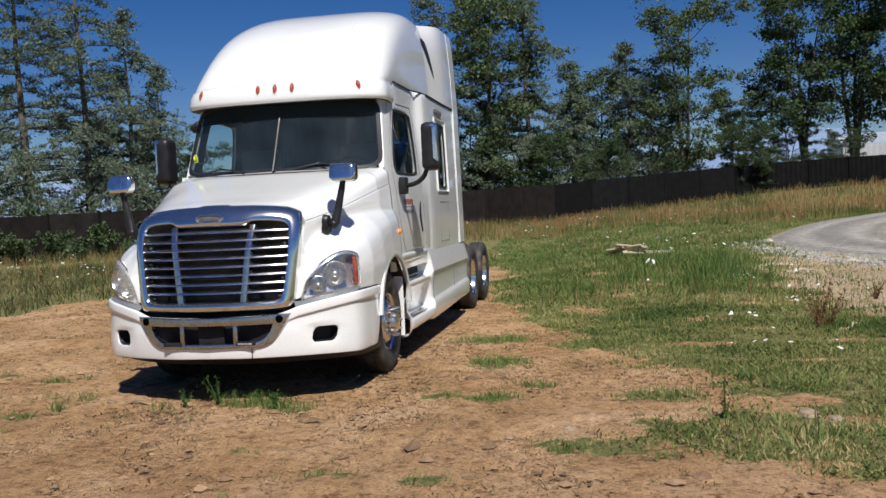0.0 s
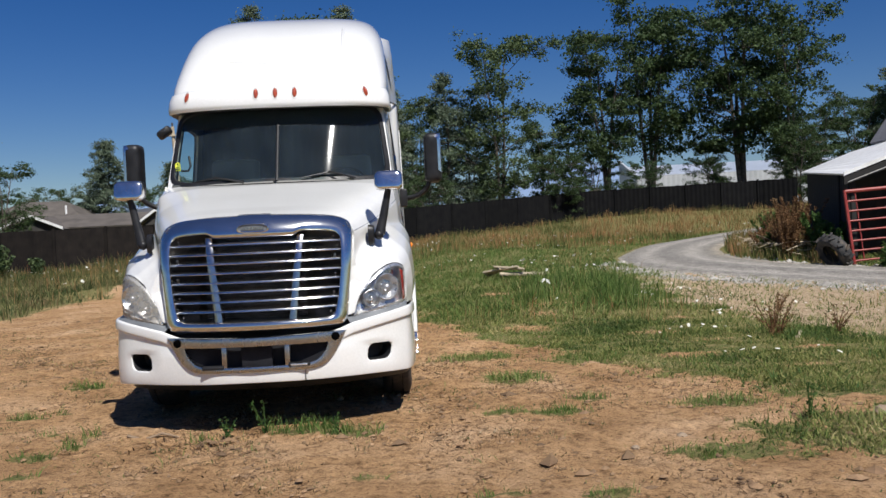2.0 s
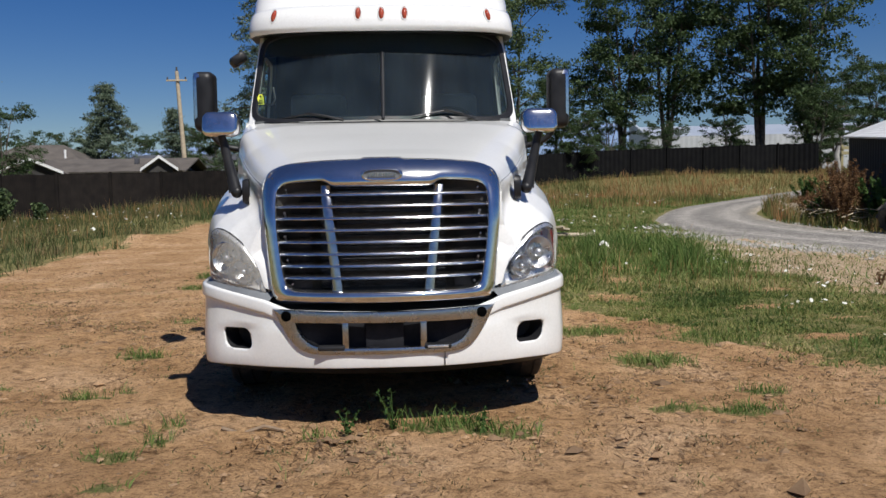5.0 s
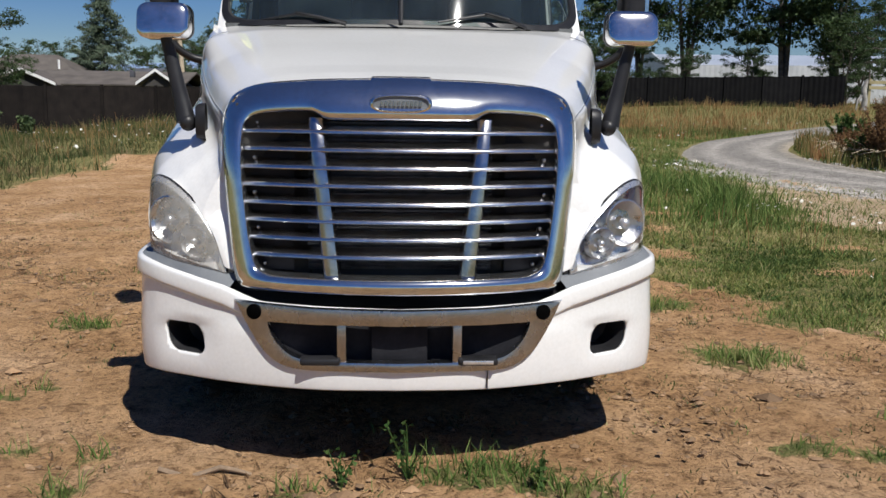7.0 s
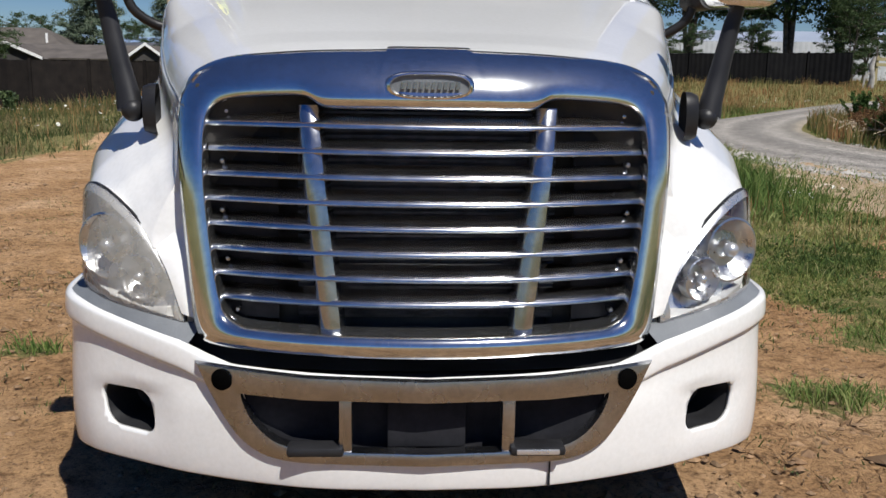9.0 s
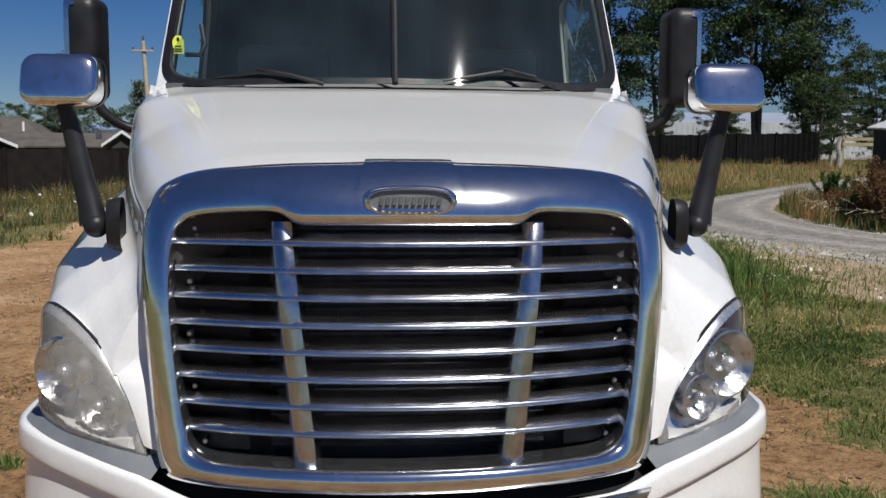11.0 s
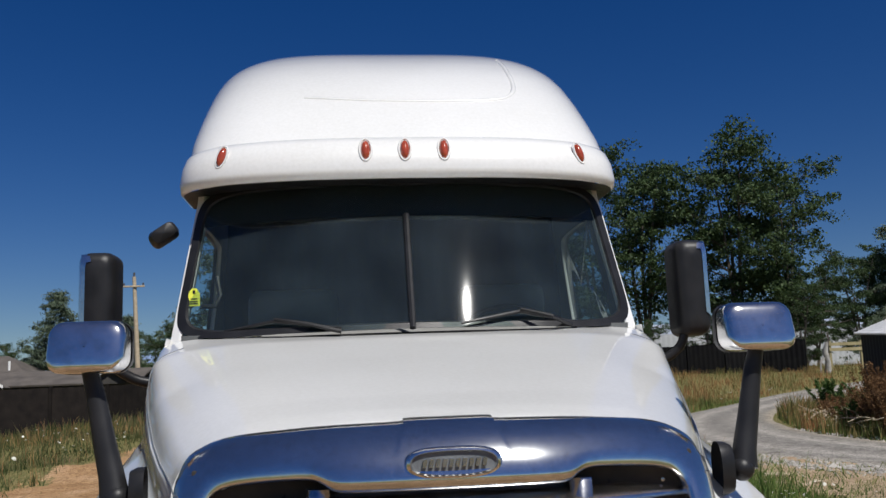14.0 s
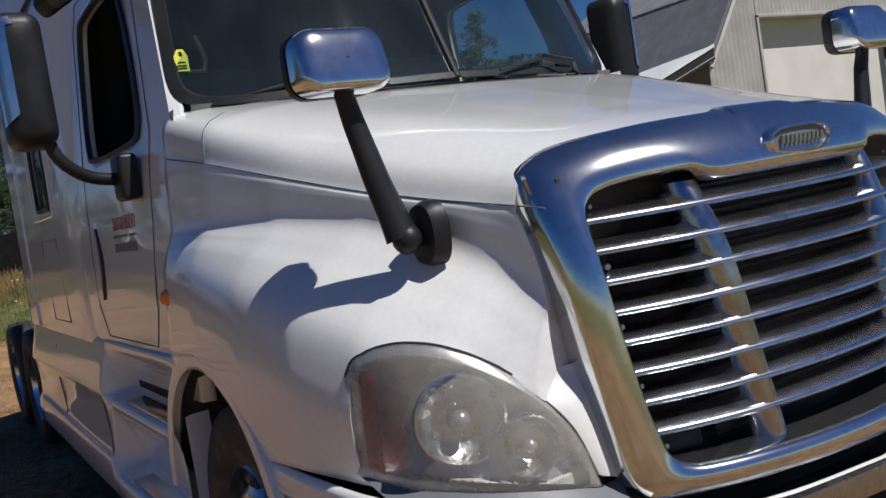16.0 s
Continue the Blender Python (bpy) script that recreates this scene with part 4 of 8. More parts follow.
for s in (-1, 1):
    # flat disc on the trim; the tow hole's shade is its black colour
    bm = lathe_bm([(0.0, 0.0035), (0.031, 0.0035), (0.033, 0.002), (0.033, -0.02)], 24)
    bmesh.ops.transform(bm, matrix=pose(s * 0.622, 0.137, 0.74, 0, 0, -90 + s * 20), verts=bm.verts)
    part("tow_hole_disc", bm, HOLE_SHADE, bumper)
    part("plate_bracket", box_bm(s * 0.335 - 0.085, s * 0.335 + 0.085, 0.046, 0.12, 0.526, 0.556, 0.010), BLACK, bumper, "black bracket tab in the bumper trim")
part("marker_lamp", box_bm(0.27, 0.40, 0.043, 0.05, 0.533, 0.549, 0.002), HL_BEZEL, bumper, "small clear marker lamp in the bracket")
part("bumper_seam", box_bm(0.377, 0.381, 0.084, 0.1, 0.412, 0.496, 0), BLACK, bumper, "dark seam under the bumper trim")
# plain black sheets carry the shade inside the bumper opening
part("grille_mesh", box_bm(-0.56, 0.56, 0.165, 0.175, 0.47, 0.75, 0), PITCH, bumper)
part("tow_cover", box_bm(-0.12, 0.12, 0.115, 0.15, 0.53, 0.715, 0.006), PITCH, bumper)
part("air_dam", grid_bm([[(x, y + 0.14 + 0.06 * k, 0.42 - 0.05 * k) for x, y in [(sgn * bumper_plan(abs(u))[0][0] * 0.97, bumper_plan(abs(u))[0][1] * 0.97) for u, sgn in [(v, 1 if v >= 0 else -1) for v in np.linspace(-0.95, 0.95, 40)]]] for k in range(3)]), BLACK, bumper, "black rubber air dam under the bumper")
part("filler_panel", grid_bm([[(x, 0.24 + 0.10 * (x / 0.74) ** 2 + dy, z) for x in np.linspace(-0.78, 0.78, 21)] for dy, z in ((-0.1, 0.765), (-0.02, 0.80), (0.0, 0.88))]), BLACK, bumper)


# grille: chrome surround, two uprights, eight slats over a dark core
def grille_y(x, z):
    return 0.135 + 0.19 * (abs(x) / 0.77) ** 2.2 + 0.08 * (z - 1.2) + 0.8 * max(0.0, z - 1.3) ** 2


grille = empty("grille", (0, 0, 0), truck)
tagged(grille, "chrome grille with eight horizontal slats")
out_half = [(0.0, 1.742), (0.12, 1.741), (0.135, 1.733), (0.33, 1.728), (0.47, 1.72), (0.61, 1.707), (0.70, 1.681), (0.758, 1.635), (0.776, 1.53), (0.768, 1.35), (0.748, 1.12), (0.732, 0.97), (0.722, 0.89), (0.702, 0.845), (0.655, 0.828), (0.50, 0.823), (0.3, 0.822), (0.0, 0.82)]
in_half = [(0.0, 1.548), (0.15, 1.548), (0.26, 1.548), (0.315, 1.552), (0.365, 1.578), (0.45, 1.582), (0.58, 1.572), (0.65, 1.55), (0.675, 1.50), (0.676, 1.33), (0.652, 1.10), (0.632, 0.99), (0.612, 0.928), (0.57, 0.902), (0.5, 0.895), (0.3, 0.893), (0.0, 0.892)]


def surround():
    rows = []
    n = (len(out_half) - 1) * 6
    full = list(zip(curve_pts(out_half, n), curve_pts(in_half, n)))
    loop = [(o, i, 1) for o, i in full] + [(o, i, -1) for o, i in full[-2:0:-1]]
    for o, i, s in loop:
        r = []
        for w, d in ((0.22, -0.11), (0.06, -0.07), (0.0, -0.035), (0.01, -0.010), (0.05, 0.012), (0.14, 0.030), (0.3, 0.041), (0.55, 0.045), (0.78, 0.040), (0.90, 0.030), (0.965, 0.012), (1.0, -0.02), (1.0, -0.07)):
            x, z = o + (i - o) * (w if o[1] > 1.6 or w > 0.2 else w * 0.3)
            y = grille_y(x, z) - d
            r.append((s * x, y, z))
        rows.append(r)
    rows.append(rows[0])
    bm = grid_bm(rows)
    bmesh.ops.remove_doubles(bm, verts=bm.verts, dist=1e-5)
    return bm


part("surround", surround(), HAZECHROME, grille, "polished chrome grille surround", sharp=50)
SLATS = [1.500 - 0.0755 * i for i in range(8)]
for i, z in enumerate(SLATS):
    xw = np.interp(z, [0.9, 1.1, 1.3, 1.5], [0.62, 0.655, 0.676, 0.676])
    rows = []
    for x in np.linspace(-xw, xw, 33):
        y = grille_y(x, z) + 0.012
        rows.append([(x, y + dy, z + dz) for dy, dz in ((0.066, 0.036), (0.03, 0.0195), (0.012, 0.0108), (0.005, 0.0068), (0.001, 0.002), (0.0005, -0.003), (0.004, -0.0075), (0.012, -0.009), (0.05, -0.003))])
    part("slat", grid_bm(rows), SLATCHROME, grille)


def upright(s):
    rows = []
    for z in np.linspace(1.56, 0.89, 24):
        xc = s * np.interp(z, [0.9, 1.56], [0.292, 0.365])
        r = []
        for dx, dy in ((-0.042, 0.075), (-0.037, 0.040), (-0.02, 0.020), (0.004, 0.015), (0.028, 0.024), (0.038, 0.05), (0.042, 0.075)):
            r.append((xc + dx, grille_y(xc, z) + dy, z))
        rows.append(r)
    return part("upright", grid_bm(rows), WORNCHROME, grille, "worn grey chrome upright")


both(upright)
CONDENSER = surface("condenser_fins", (0.035, 0.037, 0.044), (0.085, 0.088, 0.10), scale=20, rough=0.4, metal=0.5, bump=0.3, fine=200, dirt=(0.09, 0.085, 0.08), dirt_scale=9, dirt_amount=0.4)
CORE = surface("radiator_core", (0.008, 0.008, 0.009), (0.02, 0.02, 0.02), scale=30, rough=0.6, bump=0.4, fine=250, dirt=(0.05, 0.048, 0.046), dirt_scale=12, dirt_amount=0.4)
part("radiator_core", grid_bm([[(x, grille_y(x, z) + 0.16, z) for x in np.linspace(-0.72, 0.72, 25)] for z in np.linspace(1.60, 0.84, 12)]), CORE, grille, "black radiator core behind the slats")
part("condenser", grid_bm([[(x, 0.31 - 0.0007 * k + (0.006 if k % 2 else 0.0), 1.56 - 0.009 * k) for x in (-0.40, -0.2, 0, 0.2, 0.40)] for k in range(74)]), CONDENSER, grille, "dark finned condenser", smooth=False)
for s in (-1, 1):
    for z in (1.535, 1.385, 1.235, 1.085, 0.93):
        xw = np.interp(z, [0.9, 1.1, 1.3, 1.5], [0.58, 0.62, 0.64, 0.625])
        bm = lathe_bm([(0.0, 0.012), (0.006, 0.011), (0.009, 0.004), (0.006, 0.0), (0.006, -0.05)], 10)
        bmesh.ops.transform(bm, matrix=pose(s * xw, grille_y(xw, z) + 0.045, z, 0, 0, -90), verts=bm.verts)
        part("bolt", bm, STEEL, grille)
    # black sheet paints the shade beside the core behind the slats
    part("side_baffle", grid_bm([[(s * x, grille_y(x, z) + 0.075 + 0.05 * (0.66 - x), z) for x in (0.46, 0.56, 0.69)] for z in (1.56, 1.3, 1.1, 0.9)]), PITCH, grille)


# maker's badge, drawn as a plain oval plate with bars for its raised band
def oval(w, h, n=40):
    return [(w / 2 * math.copysign(abs(math.cos(a)) ** 0.6, math.cos(a)), h / 2 * math.copysign(abs(math.sin(a)) ** 0.85, math.sin(a))) for a in (2 * math.pi * k / n for k in range(n))]


def badge_ring(prof, zc=1.622):
    rows = []
    for k, d in prof:
        rows.append([(a * k[0], grille_y(a * k[0], zc) - 0.046 - d, zc + b * k[1]) for a, b in oval(1, 1)])
    return grid_bm(rows, close=True)


part("badge_plate", badge_ring([((0.232, 0.062), 0.006), ((0.0, 0.0), 0.0075)]), GREYPL, grille, "dark oval plate")
part("badge", badge_ring([((0.27, 0.088), -0.012), ((0.262, 0.084), 0.004), ((0.25, 0.078), 0.014), ((0.238, 0.068), 0.016), ((0.228, 0.058), 0.010), ((0.226, 0.056), 0.0)]), CHROME, grille, "oval chrome maker's badge")
for k in range(10):
    xb = -0.081 + 0.018 * k
    yb = grille_y(0, 1.62) - 0.046
    part("badge_bar", prism_bm([(xb - 0.006, yb - 0.0135, 1.612), (xb + 0.005, yb - 0.0135, 1.612), (xb + 0.009, yb - 0.0135, 1.634), (xb - 0.002, yb - 0.0135, 1.634)], (0, 0.008, 0)), STEEL, grille)


# headlights
HL_REFLECT = surface("lamp_reflector", (0.55, 0.555, 0.56), (0.70, 0.70, 0.70), scale=30, rough=0.3, metal=1.0, bump=0.5, fine=30, dist=0.01)
HAZY, hn, hl_, hb = mat_nodes("hazy_lens")
hb.inputs["Base Color"].default_value = (0.38, 0.365, 0.325, 1)
hb.inputs["Roughness"].default_value = 0.22
tmix, ttr, tno = hn.new("ShaderNodeMixShader"), hn.new("ShaderNodeBsdfTransparent"), hn.new("ShaderNodeTexNoise")
tno.inputs["Scale"].default_value, tno.inputs["Detail"].default_value = 9, 6
trm = ramp(hn, [(0.3, (0.40, 0.40, 0.40)), (0.7, (0.58, 0.58, 0.58))])
hl_.new(tno.outputs["Fac"], trm.inputs["Fac"])
hl_.new(trm.outputs[0], tmix.inputs[0])
hl_.new(hb.outputs[0], tmix.inputs[1])
hl_.new(ttr.outputs[0], tmix.inputs[2])
hl_.new(tmix.outputs[0], hn["Material Output"].inputs[0])


def headlight(s):
    h = empty("headlight", (0, 0, 0), truck)
    h["label"] = "cloudy headlight with a red side reflector" if s < 0 else "clear headlight with a red side reflector"
    us, vs = 1 - np.linspace(1, 0, 49) ** 1.3, np.linspace(0, 1, 15)
    lens = part("lens", grid_bm([[hl_point(u, v, s) for v in vs] for u in us]), HAZY if s < 0 else LENS_CLEAR, h)
    lens.visible_shadow = False
    orient(lens, (s * 0.5, -0.85, 0.1))
    frame_bm = grid_bm([[hl_point(u, v, s, 0.007) for v in (0.92, 0.96, 1.0)] for u in us])
    grid_bm([[hl_point(u, v, s, 0.007) for v in (0.0, 0.04, 0.08)] for u in us], frame_bm)
    grid_bm([[hl_point(u, v, s, 0.008) for v in vs] for u in (0.0, 0.03, 0.06)], frame_bm)
    grid_bm([[hl_point(u, v, s, 0.008) for v in vs] for u in (0.95, 0.975, 1.0)], frame_bm)
    part("inner_frame", frame_bm, HL_BEZEL, h, "silver border inside the lens")
    part("housing", grid_bm([[hl_point(u, v, s, 0.13) for v in vs] for u in us]), BLACK, h)
    rim = [hl_point(u, 0, s, 0) for u in us] + [hl_point(1, v, s, 0) for v in vs[1:]] + [hl_point(u, 1, s, 0) for u in us[::-1][1:]] + [hl_point(0, v, s, 0) for v in vs[::-1][1:]]
    part("housing", grid_bm([[tuple(np.array(q) - np.array([s * 0.55, -0.8, 0.2]) * d) for d in (0.004, 0.06, 0.15)] for q in rim]), PAINT, h, "white fender flange round the lamp")
    part("bezel", grid_bm([[hl_point(u, v, s, 0.05 + 0.035 * math.sin(math.pi * v)) for v in vs] for u in us]), HL_BEZEL, h, "silver reflector bowl")
    part("side_reflector", grid_bm([[hl_point(u, v, s, 0.012) for v in np.linspace(0.05, 0.86, 11)] for u in np.linspace(0.90, 0.965, 5)]), REDLENS, h, "red side reflector")
    loop = [hl_point(u, 0, s, 0.012) for u in us] + [hl_point(1, v, s, 0.012) for v in vs[1:]] + [hl_point(u, 1, s, 0.012) for u in us[::-1][1:]]
    part("gasket", tube_bm(loop + loop[:1], 0.007, 6, cap=False), BLACK, h)
    for (u, v, r) in ((0.64, 0.52, 0.105), (0.36, 0.44, 0.07)):
        c = Vector(hl_point(u, v, s, 0.05))
        bm = lathe_bm([(0.0, -0.03), (r * 0.25, -0.028), (r * 0.3, -0.01), (r * 0.6, -0.012), (r * 0.85, 0.008), (r, 0.03), (r * 1.06, 0.028), (r * 1.06, -0.01)], 28)
        bmesh.ops.transform(bm, matrix=Matrix.Translation(c) @ pose(0, 0, 0, 0, 0, -90 + s * 24), verts=bm.verts)
        part("lamp_bowl", bm, HL_REFLECT, h)
        bm = bmesh.new()
        bmesh.ops.create_uvsphere(bm, u_segments=16, v_segments=10, radius=r * 0.24)
        bmesh.ops.transform(bm, matrix=Matrix.Translation(c + Vector((s * 0.01, -0.02, 0))), verts=bm.verts)
        part("bulb_shield", bm, HL_BEZEL, h)
    return h


both(headlight)


def fender_strip(s):
    """White strip of the fender running down between lamp and grille surround."""
    rows = []
    for u in np.linspace(0.40, 0.0, 20):
        sink = 0.014 * float(step(0.20, 0.38, u))
        a = np.array(hl_point(u, 1.0, 1, -0.004 + sink))
        z = a[2] - (0.03 * (1 - u / 0.12) if u < 0.12 else 0)
        xb = float(np.interp(z, [0.8, 0.89, 0.97, 1.12, 1.35], [0.67, 0.69, 0.705, 0.725, 0.74]))
        b = np.array([xb, grille_y(xb, z) + 0.045 + sink, z])
        row = []
        for w in np.linspace(0, 1, 7):
            q = a + (b - a) * w
            q[1] -= 0.012 * math.sin(math.pi * min(1.0, w + 0.15)) * (1 - sink / 0.014)
            row.append((s * q[0], q[1], a[2] + (z - a[2]) * w))
        back = a + np.array([0.004, 0.035, 0])
        rows.append([(s * back[0], back[1], back[2])] + row)
    return part("fender_strip", grid_bm(rows), PAINT, truck, "white fender strip beside the headlight")


both(fender_strip)


def light_shelf(s):
    """Dark strip under the lamp where hood and bumper meet."""
    us = np.linspace(0.3, 1, 71)
    plan = [bumper_plan(u) for u in us]
    px = np.array([p[0][0] for p in plan])
    rows = []
    for u in np.linspace(-0.12, 1.0, 24):
        a = np.array(hl_point(max(u, 0), 0.02, 1, 0.012))
        a[0] += min(u, 0) * 0.5
        k = int(np.argmin(np.abs(px - a[0])))
        p, nrm = plan[k]
        top = bumper_top(us[k])
        b = np.array([p[0] + nrm[0] * 0.006, p[1] + nrm[1] * 0.006, min(top - 0.003, a[2])])
        rows.append([(s * q[0], q[1], q[2]) for q in (a, a * 0.5 + b * 0.5, b)])
    return part("filler_panel", grid_bm(rows), GREYPL, bumper, "dark grey strip under the headlight")


both(light_shelf)

# two dark boxes added under the hood to block sun leaking through
part("radiator_light_block", box_bm(-0.72, 0.72, 0.36, 0.48, 0.42, 1.62, 0.01), DARK, truck)
part("engine_bay_light_block", box_bm(-0.70, 0.70, 0.5, 2.05, 0.50, 1.60, 0.05), DARK, truck)
for s in (-1, 1):
    part("inner_guard", box_bm(s * 0.93 - 0.22, s * 0.93 + 0.22, 0.50, 0.98, 0.46, 0.86, 0.03), DARK, truck)


# cab shell: plan outlines stacked from the sill to the roof seam
def cab_outline(z):
    """Half outline from the windscreen pillar back to the rear wall at height z."""
    xa = np.interp(z, [0.95, 1.4, 1.9, 2.1, 2.45, 2.8, 3.08], [1.19, 1.20, 1.155, 1.12, 1.085, 1.05, 1.04])
    ya = np.interp(z, [0.95, 1.4, 1.9, 2.1, 2.45, 2.8, 3.08], [2.06, 2.06, 2.06, 2.07, 2.21, 2.35, 2.42])
    xd = np.interp(z, [0.95, 1.4, 1.9, 2.1, 2.8, 3.08], [1.20, 1.215, 1.19, 1.17, 1.10, 1.10])
    xs = np.interp(z, [0.95, 1.5, 3.08], [1.225, 1.235, 1.20])
    ctrl = [(xa - 0.05, ya - 0.006), (xa, ya + 0.015), (xa + 0.3 * (xd - xa), ya + 0.12), (xd, 2.75), (xd + 0.004, 3.3), (xd + 0.012, 3.72), (xs - 0.015, 3.86), (xs, 3.98), (xs, 4.8), (xs, 5.6), (xs - 0.002, 6.0), (xs - 0.06, 6.06), (xs - 0.5, 6.07), (0.3, 6.075), (0.0, 6.075)]
    return ctrl


def lin(ctrl, n):
    out = []
    for a, b in zip(ctrl, ctrl[1:]):
        for k in range(n):
            w = k / n
            out.append((a[0] + (b[0] - a[0]) * w, a[1] + (b[1] - a[1]) * w))
    out.append(ctrl[-1])
    return out


cab_rows = []
for z in np.concatenate([np.linspace(0.98, 2.0, 9), np.linspace(2.1, 3.08, 15)]):
    h = lin(cab_outline(z), 3)
    cab_rows.append([(x, y, z) for x, y in h] + [(-x, y, z) for x, y in h[-2::-1]])
cab = part("cab_body", grid_bm(cab_rows), PAINT, truck, "glossy white cab and sleeper shell", sharp=50)
cab.data.materials.append(INTERIOR)
thicken(cab, 0.035).modifiers[0].material_offset = 1


def side_hole(s, loop, depth=0.5):
    return prism_bm([(s * 1.0, y, z) for y, z in loop], (s * depth, 0, 0))


door_win = [(2.46, 2.10), (2.62, 2.045), (3.26, 2.055), (3.39, 2.12), (3.42, 2.40), (3.40, 2.68), (3.28, 2.74), (2.74, 2.74), (2.64, 2.68), (2.50, 2.35)]
sleeper_win = [(4.62, 1.98), (4.70, 1.93), (5.02, 1.93), (5.10, 2.0), (5.10, 2.66), (5.02, 2.74), (4.74, 2.74), (4.66, 2.66)]


def smooth_loop(loop, n=4):
    p = [np.array(q) for q in loop]
    out = []
    m = len(p)
    for i in range(m):
        p0, p1, p2, p3 = p[i - 1], p[i], p[(i + 1) % m], p[(i + 2) % m]
        for k in range(n):
            t = k / n
            out.append(0.5 * ((2 * p1) + (p2 - p0) * t + (2 * p0 - 5 * p1 + 4 * p2 - p3) * t * t + (3 * p1 - p0 - 3 * p2 + p3) * t ** 3))
    return out


DW, SW = smooth_loop(door_win), smooth_loop(sleeper_win, 3)
cut(cab, [side_hole(s, w) for s in (-1, 1) for w in (DW, SW)])
cab.data.polygons.foreach_set("use_smooth", [True] * len(cab.data.polygons))


def cab_x(y, z):
    """Outer half width of the shell."""
    c = np.array(cab_outline(z)[1:11])
    return float(np.interp(y, c[:, 1], c[:, 0]))


def window(s, loop, name, mat):
    w = empty(name, (0, 0, 0), truck)
    cy, cz = np.mean([p[0] for p in loop]), np.mean([p[1] for p in loop])
    rows = []
    for k, d in ((1.10, -0.01), (1.09, 0.008), (1.0, 0.012), (0.97, -0.01)):
        rows.append([(s * (cab_x(y, z) + d), cy + (y - cy) * k, cz + (z - cz) * (1 + (k - 1) * 0.6)) for y, z in loop])
    part("gasket", grid_bm(rows, close=True), BLACK, w)
    if mat is None:
        return w
    bm = grid_bm([[(s * (cab_x(y, z) - 0.015), cy + (y - cy) * k, cz + (z - cz) * k) for y, z in loop] for k in (1.02, 0.5, 0.02)], close=True)
    p = part("pane", bm, mat, w)
    p.visible_shadow = False
    orient(p, (s, 0, 0))
    return w


for s in (-1, 1):
    window(s, DW, "door_window", SIDE_GLASS if s > 0 else None)["label"] = "cab door window" if s > 0 else "cab door window rolled down"
    window(s, SW, "sleeper_window", SIDE_GLASS)


# doors: seams, handle recess, lower edge
def door(s):
    d = empty("door", (0, 0, 0), truck)
    d["label"] = "white cab door"
    outline = [(2.30, 2.05), (2.50, 2.82), (3.46, 2.85), (3.56, 2.72), (3.57, 1.32), (3.49, 1.17), (2.55, 1.17), (2.42, 1.34), (2.34, 1.7), (2.30, 2.05)]
    pts = [np.array(p) for p in outline]
    path = []
    for a, b in zip(pts, pts[1:]):
        for k in range(6):
            q = a + (b - a) * k / 6
            path.append((s * (cab_x(q[0], q[1]) + 0.001), q[0], q[1]))
    part("seam", tube_bm(path + path[:1], 0.0032, 5, cap=False), GREYPL, d, "grey door seam")
    rows = []
    for k in range(13):
        u = k / 12
        z = 1.72 - 0.36 * u
        y = 3.42 - 0.05 * math.sin(u * math.pi)
        wv = 0.045 * math.sin(math.pi * min(0.97, max(0.08, u))) ** 0.5
        rows.append([(s * (cab_x(y, z) + o), y + dy * wv, z) for dy, o in ((-1, -0.002), (-0.6, 0.008), (0.6, 0.008), (1, -0.002))])
    part("handle", grid_bm(rows), BLACK, d, "black door handle")
    # two faded lines of lettering, as plain bars
    for k, (z0, z1, col) in enumerate(((1.69, 1.75, REDLENS), (1.655, 1.668, GREYPL), (1.59, 1.63, GREYPL))):
        n = 9 if k != 1 else 1
        for j in range(n):
            y0 = 2.62 + 0.42 * j / n
            y1 = 2.62 + 0.42 * (j + 0.72 if n > 1 else 1) / n
            part("lettering", grid_bm([[(s * (cab_x(y, z) + 0.002), y, z) for z in (z0, z1)] for y in (y0, y1)]), col, d)
    return d


both(door)


# visor brim and roof fairing: plan rings
def ring(z, yf, w, depth, rear, n=26, ex=2.6, mid=6):
    """Half plan outline: nose at yf, rounding to half width w over depth, straight back to rear."""
    out = []
    for k in range(n + 1):
        a = math.pi / 2 * k / n
        x = w * math.sin(a) ** (2 / ex)
        y = yf + depth * (1 - max(0.0, math.cos(a)) ** (2 / ex))
        out.append((x, y, z))
    for k in range(1, mid + 1):
        out.append((w, yf + depth + (rear - yf - depth) * k / mid, z))
    return out


def stack(levels, name, label="", cap=True):
    rows = []
    for lv in levels:
        h = ring(*lv)
        rows.append([(-x, y, z) for x, y, z in h[:0:-1]] + h)
    bm = grid_bm(rows)
    if cap:
        bm.faces.new([v for v in bm.verts][-len(rows[0]):])
    return bm


roof_levels = []
for z, yf, w, dep in ((3.00, 2.05, 1.085, 0.45), (3.05, 2.09, 1.10, 0.50), (3.12, 2.145, 1.108, 0.56), (3.25, 2.255, 1.105, 0.66), (3.40, 2.395, 1.097, 0.76), (3.55, 2.56, 1.087, 0.85), (3.68, 2.74, 1.076, 0.92), (3.78, 2.91, 1.063, 0.98), (3.87, 3.09, 1.046, 1.02), (3.95, 3.27, 1.022, 1.05),
                      (4.02, 3.46, 1.0, 1.05), (4.085, 3.67, 0.972, 1.05), (4.135, 3.89, 0.93, 1.0), (4.175, 4.14, 0.868, 0.95), (4.20, 4.42, 0.77, 0.85), (4.212, 4.7, 0.56, 0.7)):
    roof_levels.append((z, yf, w, dep * 1.12, 6.06, 26, 4.2))
roof = part("roof_fairing", stack(roof_levels, "roof"), PAINT, truck, "tall white rounded roof fairing", sharp=60)


